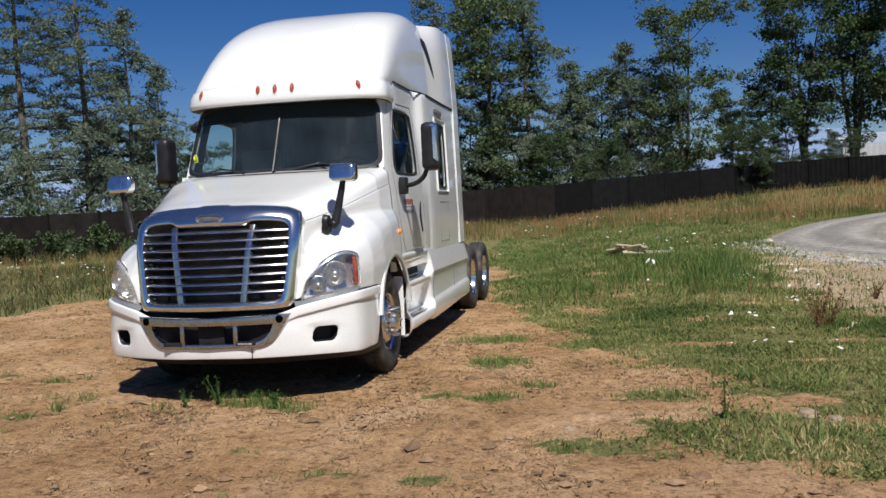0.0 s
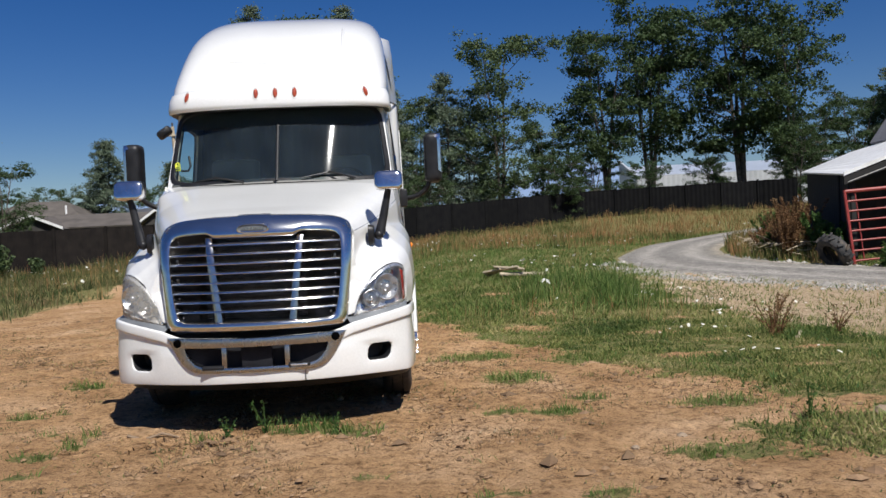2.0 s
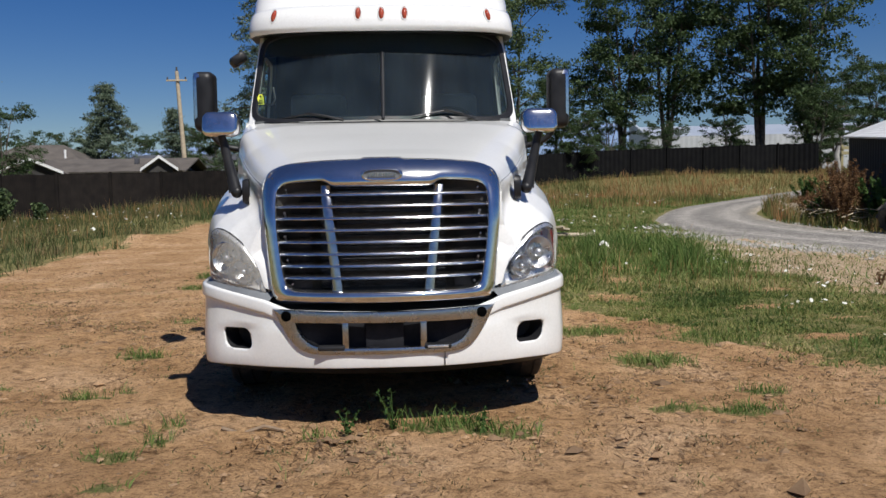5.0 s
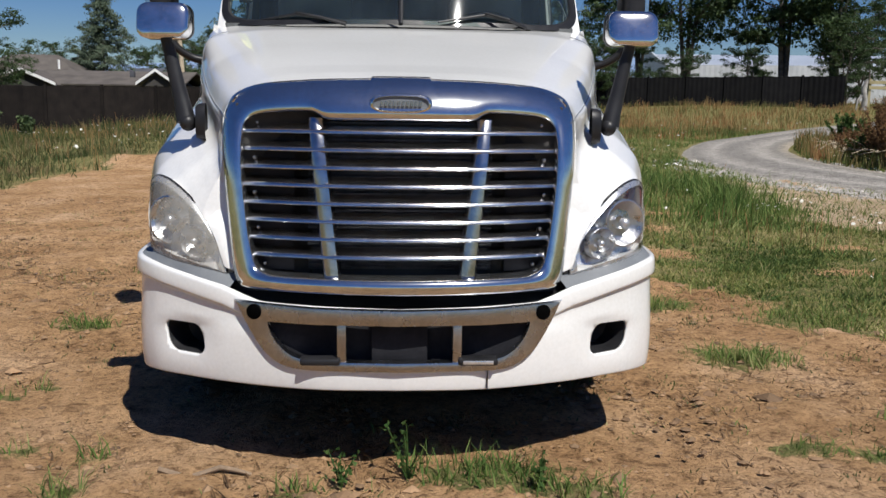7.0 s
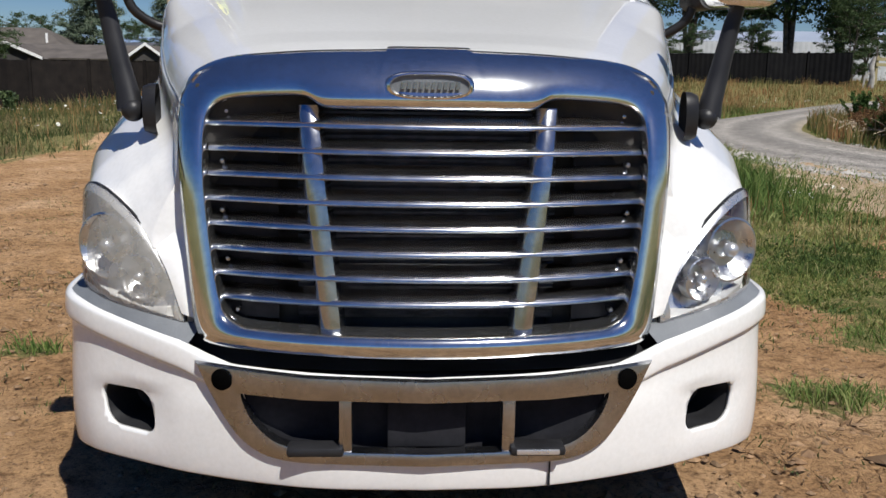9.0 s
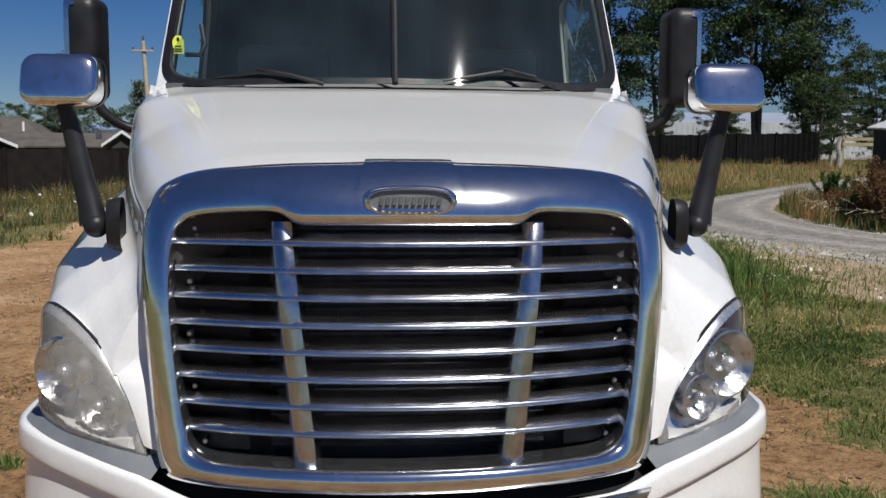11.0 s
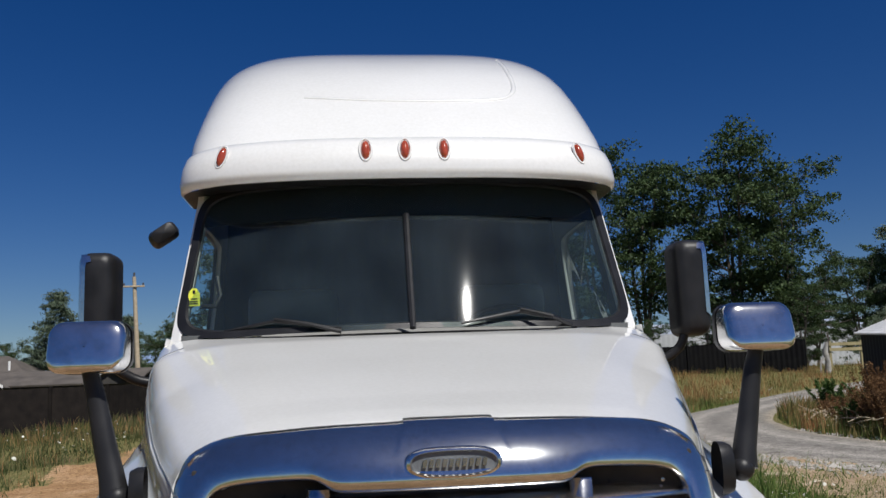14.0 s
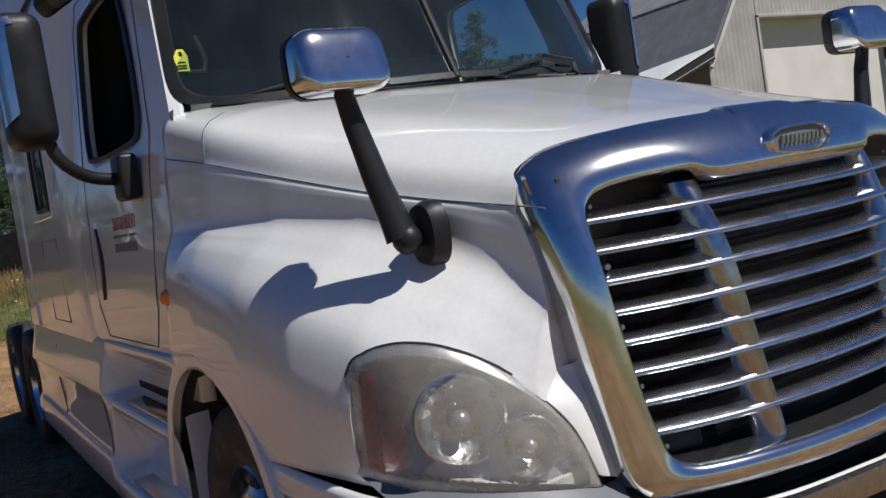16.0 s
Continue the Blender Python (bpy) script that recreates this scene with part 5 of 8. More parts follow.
def roof_y(x, z):
    """Front surface of the roof fairing."""
    zs_, yf, w, dp = (np.array([l[k] for l in roof_levels]) for k in (0, 1, 2, 3))
    a, b, c = (float(np.interp(z, zs_, q)) for q in (yf, w, dp))
    return a + c * (1 - (1 - min(0.999, abs(x) / b) ** 4.2) ** (1 / 4.2))


crease = [(-0.50, 3.36), (-0.2, 3.335), (0.2, 3.325), (0.5, 3.335), (0.60, 3.37), (0.645, 3.45), (0.65, 3.6), (0.645, 3.8)]
part("roof_crease", tube_bm([(x, roof_y(x, z) + 0.0125, z) for x, z in curve_pts(crease, 40)], 0.016, 10), PAINT, truck, "faint moulded crease in the roof fairing")
rear_rows = [[(x * f, 6.062, z) for z, yf, w, *rest in roof_levels for x in (w,)] for f in np.linspace(-1, 1, 9)]
part("roof_rear", grid_bm(rear_rows), PAINT, truck)

part("visor_underside", stack([(2.838, 2.18, 1.0, 0.36, 2.62), (2.836, 2.03, 1.05, 0.38, 2.62), (2.822, 1.965, 1.112, 0.41, 2.62)], "visor", cap=False), BLACK, truck, "black visor underside")
visor_levels = [(2.824, 1.962, 1.112, 0.41), (2.83, 1.945, 1.125, 0.42), (2.87, 1.935, 1.132, 0.43), (2.95, 1.955, 1.125, 0.43), (3.01, 1.985, 1.11, 0.43), (3.045, 2.025, 1.09, 0.43), (3.065, 2.09, 1.06, 0.43), (3.07, 2.15, 1.02, 0.42)]
part("visor", stack([(z, yf, w, d, 2.62) for z, yf, w, d in visor_levels], "visor", cap=False), PAINT, truck, "white sun visor brim with five marker lights", sharp=60)


def marker(x, tilt):
    """A narrow amber lamp on the brim."""
    w, ex, dep, yf = 1.12, 2.6, 0.43, 1.962
    a = math.asin(min(1, (abs(x) / w) ** (ex / 2)))
    y = yf + dep * (1 - max(0.0, math.cos(a)) ** (2 / ex))
    bm = bmesh.new()
    bmesh.ops.create_uvsphere(bm, u_segments=14, v_segments=10, radius=1)
    turn = 0 if abs(x) < 0.5 else math.copysign(28, x)
    m = Matrix.Translation((x, y, 2.965)) @ pose(0, 0, 0, -14, 0, turn) @ pose(0, 0, 0, 0, tilt, 0) @ Matrix.Diagonal((0.022, 0.026, 0.05, 1))
    bmesh.ops.transform(bm, matrix=m, verts=bm.verts)
    ob = part("marker_light", bm, AMBER, truck, "amber marker light")
    m2 = Matrix.Translation((x, y, 2.965)) @ pose(0, 0, 0, -14, 0, turn) @ pose(0, 0, 0, 0, tilt, 0)
    own = bmesh.new()
    loop = [(0.029 * math.cos(t), -0.004, 0.058 * math.sin(t)) for t in np.linspace(0, 2 * math.pi, 25)]
    part("rim", merge(bmesh.new(), tube_bm(loop, 0.006, 6, own, cap=False), m2), PAINT, ob)


for x, tilt in ((-0.885, 12), (-0.19, 0), (0, 0), (0.19, 0), (0.885, -12)):
    marker(x, tilt)

# roof flares, side windows, seams and side extenders
EXT = ([1.1, 3.1, 3.6, 4.0, 4.2], [1.236, 1.212, 1.19, 1.165, 1.14])


def roof_x(z):
    return float(np.interp(z, [l[0] for l in roof_levels], [l[2] for l in roof_levels]))


def flare_x(y, z):
    a, e = roof_x(min(z, 4.18)) - 0.012, float(np.interp(z, *EXT))
    return a + (e - a) * float(step(4.45, 5.55, y))


for s in (-1, 1):
    rows = [[(s * flare_x(y, z), y, z - 0.10 * (1 - float(step(4.4, 5.6, y))) * (z > 3.9)) for y in np.linspace(4.4, 6.0, 12)] for z in (3.08, 3.3, 3.5, 3.7, 3.85, 4.0, 4.1, 4.18)]
    part("roof_flare", grid_bm(rows), PAINT, truck, "white flare from roof to side extender")
    rows = [[(s * (flare_x(y, 4.18) * w), y, 4.18 - 0.10 * (1 - float(step(4.4, 5.6, y)))) for w in (0.1, 0.5, 0.8, 1.0)] for y in np.linspace(4.4, 6.4, 12)]
    part("roof_flare", grid_bm(rows), PAINT, truck)
    rows = []
    for k in range(13):
        u = k / 12
        y, z = 4.62 + 0.36 * u, 3.86 - 0.46 * u
        wv = 0.16 * (1 - u) ** 0.7 * min(1, u * 8 + 0.25)
        rows.append([(s * (flare_x(y + wv * q, z + 0.06 * q * (1 - u)) + 0.007), y + wv * q, z + 0.06 * q * (1 - u)) for q in (0, 0.5, 1)])
    part("roof_window", grid_bm(rows), BLACK, truck, "black teardrop roof side window")
    path = [(s * (cab_x(y, 3.06) + 0.006), y, 3.07) for y in np.linspace(2.5, 5.98, 14)]
    part("roof_seam", tube_bm(path, 0.009, 6), BLACK, truck, "dark seam under the roof fairing")
    zs_ = (1.12, 1.8, 2.4, 3.06, 3.3, 3.6, 3.85, 4.0, 4.12, 4.19)
    rows = [[(s * (np.interp(z, *EXT) + o), y, z) for y, o in ((5.98, -0.02), (6.0, 0.004), (6.38, 0.004), (6.40, -0.02), (6.0, -0.024))] for z in zs_]
    part("side_extender", grid_bm(rows), PAINT, truck, "white side extender panel")
    rows = [[(s * (np.interp(z, *EXT) + o), y, z) for y, o in ((6.385, -0.008), (6.39, 0.006), (6.45, 0.0), (6.45, -0.015))] for z in zs_]
    part("rubber_edge", grid_bm(rows), BLACK, truck, "black rubber edge of the side extender")


# windscreen
def ws_point(u, v, d=0.0):
    """u -1..1 across, v 0..1 up."""
    x = u * np.interp(v, [0, 1], [1.10, 1.01])
    yb = 1.78 + 0.30 * abs(u) ** 2.4
    yt = 2.155 + 0.20 * abs(u) ** 2.4
    z = np.interp(v, [0, 1], [2.075, 2.86]) + 0.015 * (1 - u * u) * (1 - v)
    return (x * (1 + d * 0.2), yb + (yt - yb) * v - d, z)


ws = part("windscreen", grid_bm([[ws_point(u, v) for v in np.linspace(0, 1, 13)] for u in np.linspace(-1, 1, 41)]), WS_GLASS, truck, "tall two-piece windscreen")
ws.visible_shadow = False
orient(ws, (0, -1, 0))


c = 0.988
border = [(c * math.copysign(abs(math.cos(a)) ** 0.22, math.cos(a)), 0.5 + 0.475 * math.copysign(abs(math.sin(a)) ** 0.22, math.sin(a))) for a in np.linspace(0, 2 * math.pi, 121)]
rows = []
for u, v in border:
    uu, vv = u / c * 1.02, 0.5 + (v - 0.5) * 1.07
    rows.append([ws_point(uu, vv, -0.012), ws_point(uu * 0.995, 0.5 + (vv - 0.5) * 0.99, 0.012), ws_point(u * 0.99, 0.5 + (v - 0.5) * 0.985, 0.012), ws_point(u * 0.982, 0.5 + (v - 0.5) * 0.965, -0.004)])
part("rubber_gasket", grid_bm(rows), BLACK, ws)
part("centre_divider", tube_bm([ws_point(0, v, 0.005) for v in (0.0, 0.25, 0.5, 0.745)], 0.016, 8), BLACK, ws)
# shaded band and header behind the glass
part("shade_band", grid_bm([[ws_point(u, v, -0.03) for v in (0.745, 0.87, 1.02)] for u in np.linspace(-0.98, 0.98, 21)]), CURTAIN, ws, "dark shade band")


def wiper(x0, x1, z1):
    w = empty("wiper", (0, 0, 0), truck)
    part("wiper_arm", tube_bm([(x0, 1.80 + 0.3 * abs(x0) ** 2.4 - 0.035, 2.085), ((x0 + x1) / 2, 1.745 + 0.2 * abs(x1) ** 2.4, 2.125), (x1, 1.76 + 0.28 * abs(x1) ** 2.4, z1)], [0.012, 0.010, 0.007], 6), BLACK, w)
    part("wiper_blade", tube_bm([(x1 - 0.28, 1.765 + 0.27 * abs(x1 - 0.28) ** 2.4, 2.105), (x1, 1.775 + 0.27 * abs(x1) ** 2.4, z1 - 0.01), (x1 + 0.30, 1.765 + 0.27 * abs(x1 + 0.30) ** 2.4, 2.10)], [0.006, 0.010, 0.006], 6), BLACK, w)


wiper(-0.32, -0.62, 2.155)
wiper(0.78, 0.50, 2.165)
# cowl between hood and glass
cowl_rows = [[(u * 1.12, np.interp(v, [0, 1], [1.76, 1.80]) + 0.30 * abs(u) ** 2.4, np.interp(v, [0, 1], [2.045, 2.075])) for v in (0, 0.5, 1)] for u in np.linspace(-1, 1, 31)]
part("cowl", grid_bm(cowl_rows), BLACK, truck, "black cowl below the windscreen")
for s in (-1, 1):
    # white cab corner between hood and door
    rows = [[(s * (np.interp(z, [1.4, 1.9, 2.1], [1.225, 1.16, 1.125]) - 0.004 * k), y, z) for k, y in enumerate((2.00, 2.06, 2.12))] for z in np.linspace(1.35, 2.09, 8)]
    part("cowl_corner", grid_bm(rows), PAINT, truck)
    rows = []
    for u in np.linspace(0.62, 1.0, 14):
        q = ws_point(s * u, -0.02)
        rows.append([(q[0], q[1] + 0.03, q[2]), (q[0] * 1.01, q[1] + 0.005, q[2] - 0.06), (q[0] * 1.03, q[1] - 0.005, q[2] - 0.22)])
    part("cowl_corner", grid_bm(rows), PAINT, truck)
    part("hood_seam", tube_bm([(s * (hood_section(y)[44][0] + 0.002), y, hood_section(y)[44][2]) for y in np.linspace(0.36, 2.04, 16)], 0.0022, 5), GREYPL, truck, "grey hood seam line")

for s in (-1, 1):
    path = []
    for k in range(12):
        u = k / 11
        sec = hood_section(1.70 + 0.10 * u * u)
        q = sec[int(44 - 16 * u)]
        path.append((s * (q[0] + 0.001), q[1], q[2] + 0.001))
    part("hood_seam", tube_bm(path, 0.0022, 5), GREYPL, truck, "grey gap behind the hood")

# cab interior
inside = empty("cab_interior", (0, 0, 0), truck)
inside["label"] = "dim cab interior with dashboard and drawn curtain"
part("dashboard", grid_bm([[(x, y, z) for y, z in ((1.82 + 0.22 * abs(x / 1.08) ** 2.4, 2.02), (2.0, 2.10), (2.3, 2.12), (2.42, 2.04), (2.45, 1.7))] for x in np.linspace(-1.06, 1.06, 21)]), INTERIOR, inside, "grey dashboard top")
part("sleeper_curtain", grid_bm([[(x, 3.62 + 0.03 * math.sin(x * 28), z) for z in (1.0, 2.0, 2.95)] for x in np.linspace(-1.1, 1.1, 120)]), CURTAIN, inside, "dark curtain drawn behind the seats")
part("cab_floor", box_bm(-1.12, 1.12, 2.1, 6.0, 1.0, 1.04, 0), INTERIOR, inside)
part("headliner", box_bm(-1.05, 1.05, 2.25, 6.0, 2.93, 2.96, 0), INTERIOR, inside)
for s in (-1, 1):
    part("seat", box_bm(s * 0.62 - 0.26, s * 0.62 + 0.26, 3.02, 3.18, 1.6, 2.42, 0.06, 3), INTERIOR, inside)
part("grab_handle", tube_bm([(-0.93, 2.22, 2.40), (-0.91, 2.19, 2.30), (-0.93, 2.17, 2.25), (-1.0, 2.17, 2.25)], 0.012, 8), BLACK, inside)
bm = bmesh.new()
loop = [(0.24 * math.cos(t), 0, 0.24 * math.sin(t)) for t in np.linspace(0, 2 * math.pi, 33)]
merge(bm, tube_bm(loop, 0.016, 8, cap=False), pose(0.58, 2.50, 2.10, -50, 0, 0))
merge(bm, tube_bm([(-0.23, 0, 0), (0, 0.03, 0), (0.23, 0, 0)], 0.022, 6), pose(0.58, 2.50, 2.10, -50, 0, 0))
part("steering_wheel", bm, BLACK, inside)
YELLOW = surface("yellow_tag", (0.75, 0.78, 0.06), (0.85, 0.85, 0.1), scale=20, rough=0.5, bump=0)
tag = part("window_tag", prism_bm([(-0.027, 0, 0), (0.027, 0, 0), (0.027, 0, 0.06), (0.012, 0, 0.085), (-0.012, 0, 0.085), (-0.027, 0, 0.06)], (0, 0.004, 0)), YELLOW, truck, "yellow paper tag inside the windscreen")
tag.location = (-1.025, 2.132, 2.25)
for k, (w, z) in enumerate(((0.012, 0.062), (0.03, 0.035), (0.036, 0.022), (0.036, 0.012))):
    part("bar", box_bm(-w / 2, w / 2, -0.002, -0.001, z - 0.003, z + (0.014 if k == 0 else 0.002), 0), BLACK, tag)


# mirrors
def hood_mirror(s):
    m = empty("hood_mirror", (0, 0, 0), truck)
    m["label"] = "chrome hood mirror on a black arm"
    c, w, h = Vector((s * 1.09, 0.66, 1.988)), 0.24, 0.164
    rows = []
    for y, k in ((0.075, 0.90), (0.08, 0.97), (0.03, 1.0), (-0.008, 0.995), (-0.022, 0.97), (-0.031, 0.92), (-0.036, 0.84), (-0.040, 0.66), (-0.042, 0.4), (-0.043, 0.02)):
        rows.append([c + Vector((a * k, y + (0.26 * b * k if y < 0 else 0), b * k)) for a, b in rounded_loop(w, h, 0.048, 6)])
    part("head", grid_bm(rows, close=True), CHROME, m, "chrome mirror shell")
    part("mirror_rim", grid_bm([[c + Vector((a * k, y, b * k)) for a, b in rounded_loop(w, h, 0.048, 6)] for y, k in ((0.06, 1.005), (0.085, 1.01), (0.10, 0.96), (0.09, 0.90), (0.085, 0.02))], close=True), BLACK, m)
    part("arm", tube_bm([(s * 1.088, 0.68, 1.915), (s * 1.07, 0.685, 1.84), (s * 1.035, 0.675, 1.68), (s * 1.012, 0.665, 1.59), (s * 1.0, 0.655, 1.53)], [0.026, 0.030, 0.036, 0.040, 0.046], 12, squash=0.8), BLACK, m, "black mirror arm")
    rows = []
    for o, k in ((0.0, 1.0), (0.025, 0.98), (0.045, 0.86), (0.05, 0.02)):
        rows.append([(s * (0.905 + o + 0.10 * (y * k)), 0.645 + y * k, 1.53 + z * k + 0.012 * math.sin(t)) for t, y, z in [(t, 0.062 * math.copysign(abs(math.cos(t)) ** 0.8, math.cos(t)), 0.074 * math.copysign(abs(math.sin(t)) ** 0.8, math.sin(t))) for t in np.linspace(0, 2 * math.pi, 33)[:-1]]])
    part("base", grid_bm(rows, close=True), BLACK, m, "black mirror base")
    bm = bmesh.new()
    bmesh.ops.create_uvsphere(bm, u_segments=16, v_segments=10, radius=0.04)
    bmesh.ops.transform(bm, matrix=Matrix.Translation((s * 0.99, 0.65, 1.525)), verts=bm.verts)
    part("knuckle", bm, BLACK, m)
    return m


both(hood_mirror)


def door_mirror(s):
    m = empty("door_mirror", (0, 0, 0), truck)
    m["label"] = "tall black door mirror with chrome back"
    c = Vector((s * 1.55, 2.44, 2.305))
    rows = []
    for y, k in ((0.10, 0.92), (0.105, 1.0), (0.0, 1.0), (-0.045, 0.95), (-0.075, 0.80), (-0.088, 0.5), (-0.09, 0.0)):
        rows.append([c + Vector((a * k, y, b * (1 - (1 - k) * 0.4))) for a, b in rounded_loop(0.178, 0.52, 0.055, 5)])
    part("housing", grid_bm(rows, close=True), BLACK, m, "black mirror housing")
    rows = []
    for y, k in ((0.02, 1.01), (-0.045, 0.965), (-0.079, 0.81), (-0.092, 0.5)):
        rows.append([c + Vector((s * (0.004 + (0.089 * k) * w), y, z * (1 - (1 - k) * 0.4))) for w, z in ((1.0, -0.17), (1.0, 0.0), (1.0, 0.21), (0.9, 0.25), (0.35, 0.255))])
    part("chrome_cover", grid_bm(rows), CHROME, m, "chrome mirror cover")
    part("mirror_pane", grid_bm([[c + Vector((a * k, 0.107, b * k)) for a, b in rounded_loop(0.155, 0.49, 0.045, 4)] for k in (1, 0.02)], close=True), CHROME, m)
    part("lower_arm", tube_bm(curve_pts([(s * 1.51, 2.44, 2.08), (s * 1.47, 2.45, 1.985), (s * 1.37, 2.49, 1.915), (s * 1.24, 2.52, 1.89)], 10), 0.026, 10), BLACK, m)
    part("arm_bracket", box_bm(s * 1.225 - 0.04, s * 1.225 + 0.04, 2.42, 2.58, 1.80, 1.99, 0.02, 3), BLACK, m)
    if s < 0:
        part("lookdown_mirror", merge(bmesh.new(), grid_bm([[(a * k, y, b * k) for a, b in rounded_loop(0.165, 0.095, 0.035, 5)] for y, k in ((0.06, 0.9), (0.06, 1.0), (0.0, 1.0), (-0.05, 0.8), (-0.065, 0.3), (-0.066, 0.02))], close=True), pose(s * 1.31, 2.80, 2.72, 0, -35, 10)), BLACK, m, "small black look-down mirror")
    return m


both(door_mirror)
for s in (-1, 1):
    part("side_marker", merge(bmesh.new(), lathe_bm([(0.0, 0.03), (0.018, 0.024), (0.03, 0.008), (0.032, 0.0)], 14), pose(s * 1.262, 2.03, 1.405, 0, 0, 0 if s > 0 else 180)), ORANGE, truck, "orange side marker lamp")


# side fairings and steps under the cab and sleeper
def fairing(s):
    f = empty("side_fairing", (0, 0, 0), truck)
    f["label"] = "white side fairing with moulded steps"
    rows = []
    for y in np.concatenate([np.linspace(2.22, 2.40, 7), np.linspace(2.5, 3.5, 8), np.linspace(3.54, 3.72, 8), np.linspace(3.9, 6.38, 16), [6.42, 6.46]]):
        inset = step(2.28, 2.36, y) * step(3.68, 3.56, y)
        tail = 0.03 * step(6.4, 6.46, y)
        low = 0.045 * step(3.6, 6.4, y)
        flat = [(1.19, 1.155), (1.216, 1.145), (1.235, 1.08), (1.262, 0.97), (1.284, 0.87), (1.276, 0.84), (1.26, 0.76), (1.256, 0.66), (1.258, 0.56), (1.262, 0.53), (1.284, 0.49), (1.292, 0.44), (1.288, 0.36), (1.266, 0.28), (1.19, 0.26)]
        deep = [(1.19, 1.155), (1.228, 1.135), (1.205, 1.06), (1.11, 0.97), (1.095, 0.87), (1.19, 0.842), (1.245, 0.828), (1.252, 0.785), (1.19, 0.69), (1.145, 0.57), (1.125, 0.47), (1.23, 0.435), (1.285, 0.415), (1.287, 0.33), (1.19, 0.26)]
        prof = [(a[0] + (b[0] - a[0]) * inset - tail, a[1] + (b[1] - a[1]) * inset + low * (a[1] < 0.6)) for a, b in zip(flat, deep)]
        rows.append(curve_pts([(s * x, y, z) for x, z in prof], 56))
    part("panel", grid_bm(rows), PAINT, f)
    part("step_tread", box_bm(s * 1.20 - 0.06, s * 1.20 + 0.06, 2.5, 3.35, 0.436, 0.452, 0.005), ALLOY, f, "aluminium step tread")
    part("step_tread", box_bm(s * 1.18 - 0.05, s * 1.18 + 0.05, 2.5, 3.35, 0.84, 0.852, 0.004), ALLOY, f)
    for y in (3.72, 5.2):
        part("seam", tube_bm([(s * 1.286, y, 0.37), (s * 1.256, y, 0.6), (s * 1.268, y, 0.8), (s * 1.248, y, 1.03)], 0.005, 5), GREYPL, f)
    return f


both(fairing)
for s in (-1, 1):
    rows = [[(s * x, y, z) for z in np.linspace(0.28, 1.15, 6)] for x, y in ((1.225, 2.24), (1.20, 2.235), (1.13, 2.235))]
    part("mudguard_panel", grid_bm(rows), PAINT, truck)
    rows = [[(s * x, 2.23, z) for z in np.linspace(0.28, 1.15, 6)] for x in (1.13, 0.95, 0.6)]
    part("mudguard_panel", grid_bm(rows), DARK, truck, "black splash panel behind the wheel")
    rows = [[(s * x, AY + (AR + 0.015) * math.cos(a), AZ + (AR + 0.015) * math.sin(a)) for x in (0.78, 1.0, 1.235)] for a in np.linspace(radians(-10), radians(190), 25)]
    part("wheel_liner", grid_bm(rows), DARK, truck)

# sleeper side details: luggage door outline and badge bar
for s in (-1, 1):
    loop = [(4.55, 1.2), (5.15, 1.2), (5.15, 1.72), (4.55, 1.72), (4.55, 1.2)]
    part("luggage_door_seam", tube_bm([(s * (cab_x(y, z) + 0.001), y, z) for y, z in loop], 0.004, 5), GREYPL, truck, "grey luggage door seam")
    part("window_surround", tube_bm([(s * (cab_x(y, z) + 0.004), y, z) for y, z in [(4.48, 1.86), (5.24, 1.86), (5.24, 2.82), (4.48, 2.82), (4.48, 1.86)]], 0.012, 6), PAINT, truck)
    part("nameplate", box_bm(s * 1.217 - 0.006, s * 1.217 + 0.006, 4.5, 5.0, 2.89, 2.94, 0.003), GREYPL, truck, "grey nameplate bar")


# wheels
def tyre_profile(w):
    h = w / 2
    return [(0.292, -h * 0.72), (0.33, -h * 0.9), (0.40, -h), (0.46, -h * 0.96), (0.495, -h * 0.84), (0.508, -h * 0.7), (0.513, -h * 0.4), (0.503, -h * 0.38), (0.503, -h * 0.32), (0.514, -h * 0.3), (0.515, 0), (0.514, h * 0.3), (0.503, h * 0.32), (0.503, h * 0.38), (0.513, h * 0.4), (0.508, h * 0.7), (0.495, h * 0.84), (0.46, h * 0.96), (0.40, h), (0.33, h * 0.9), (0.292, h * 0.72)]


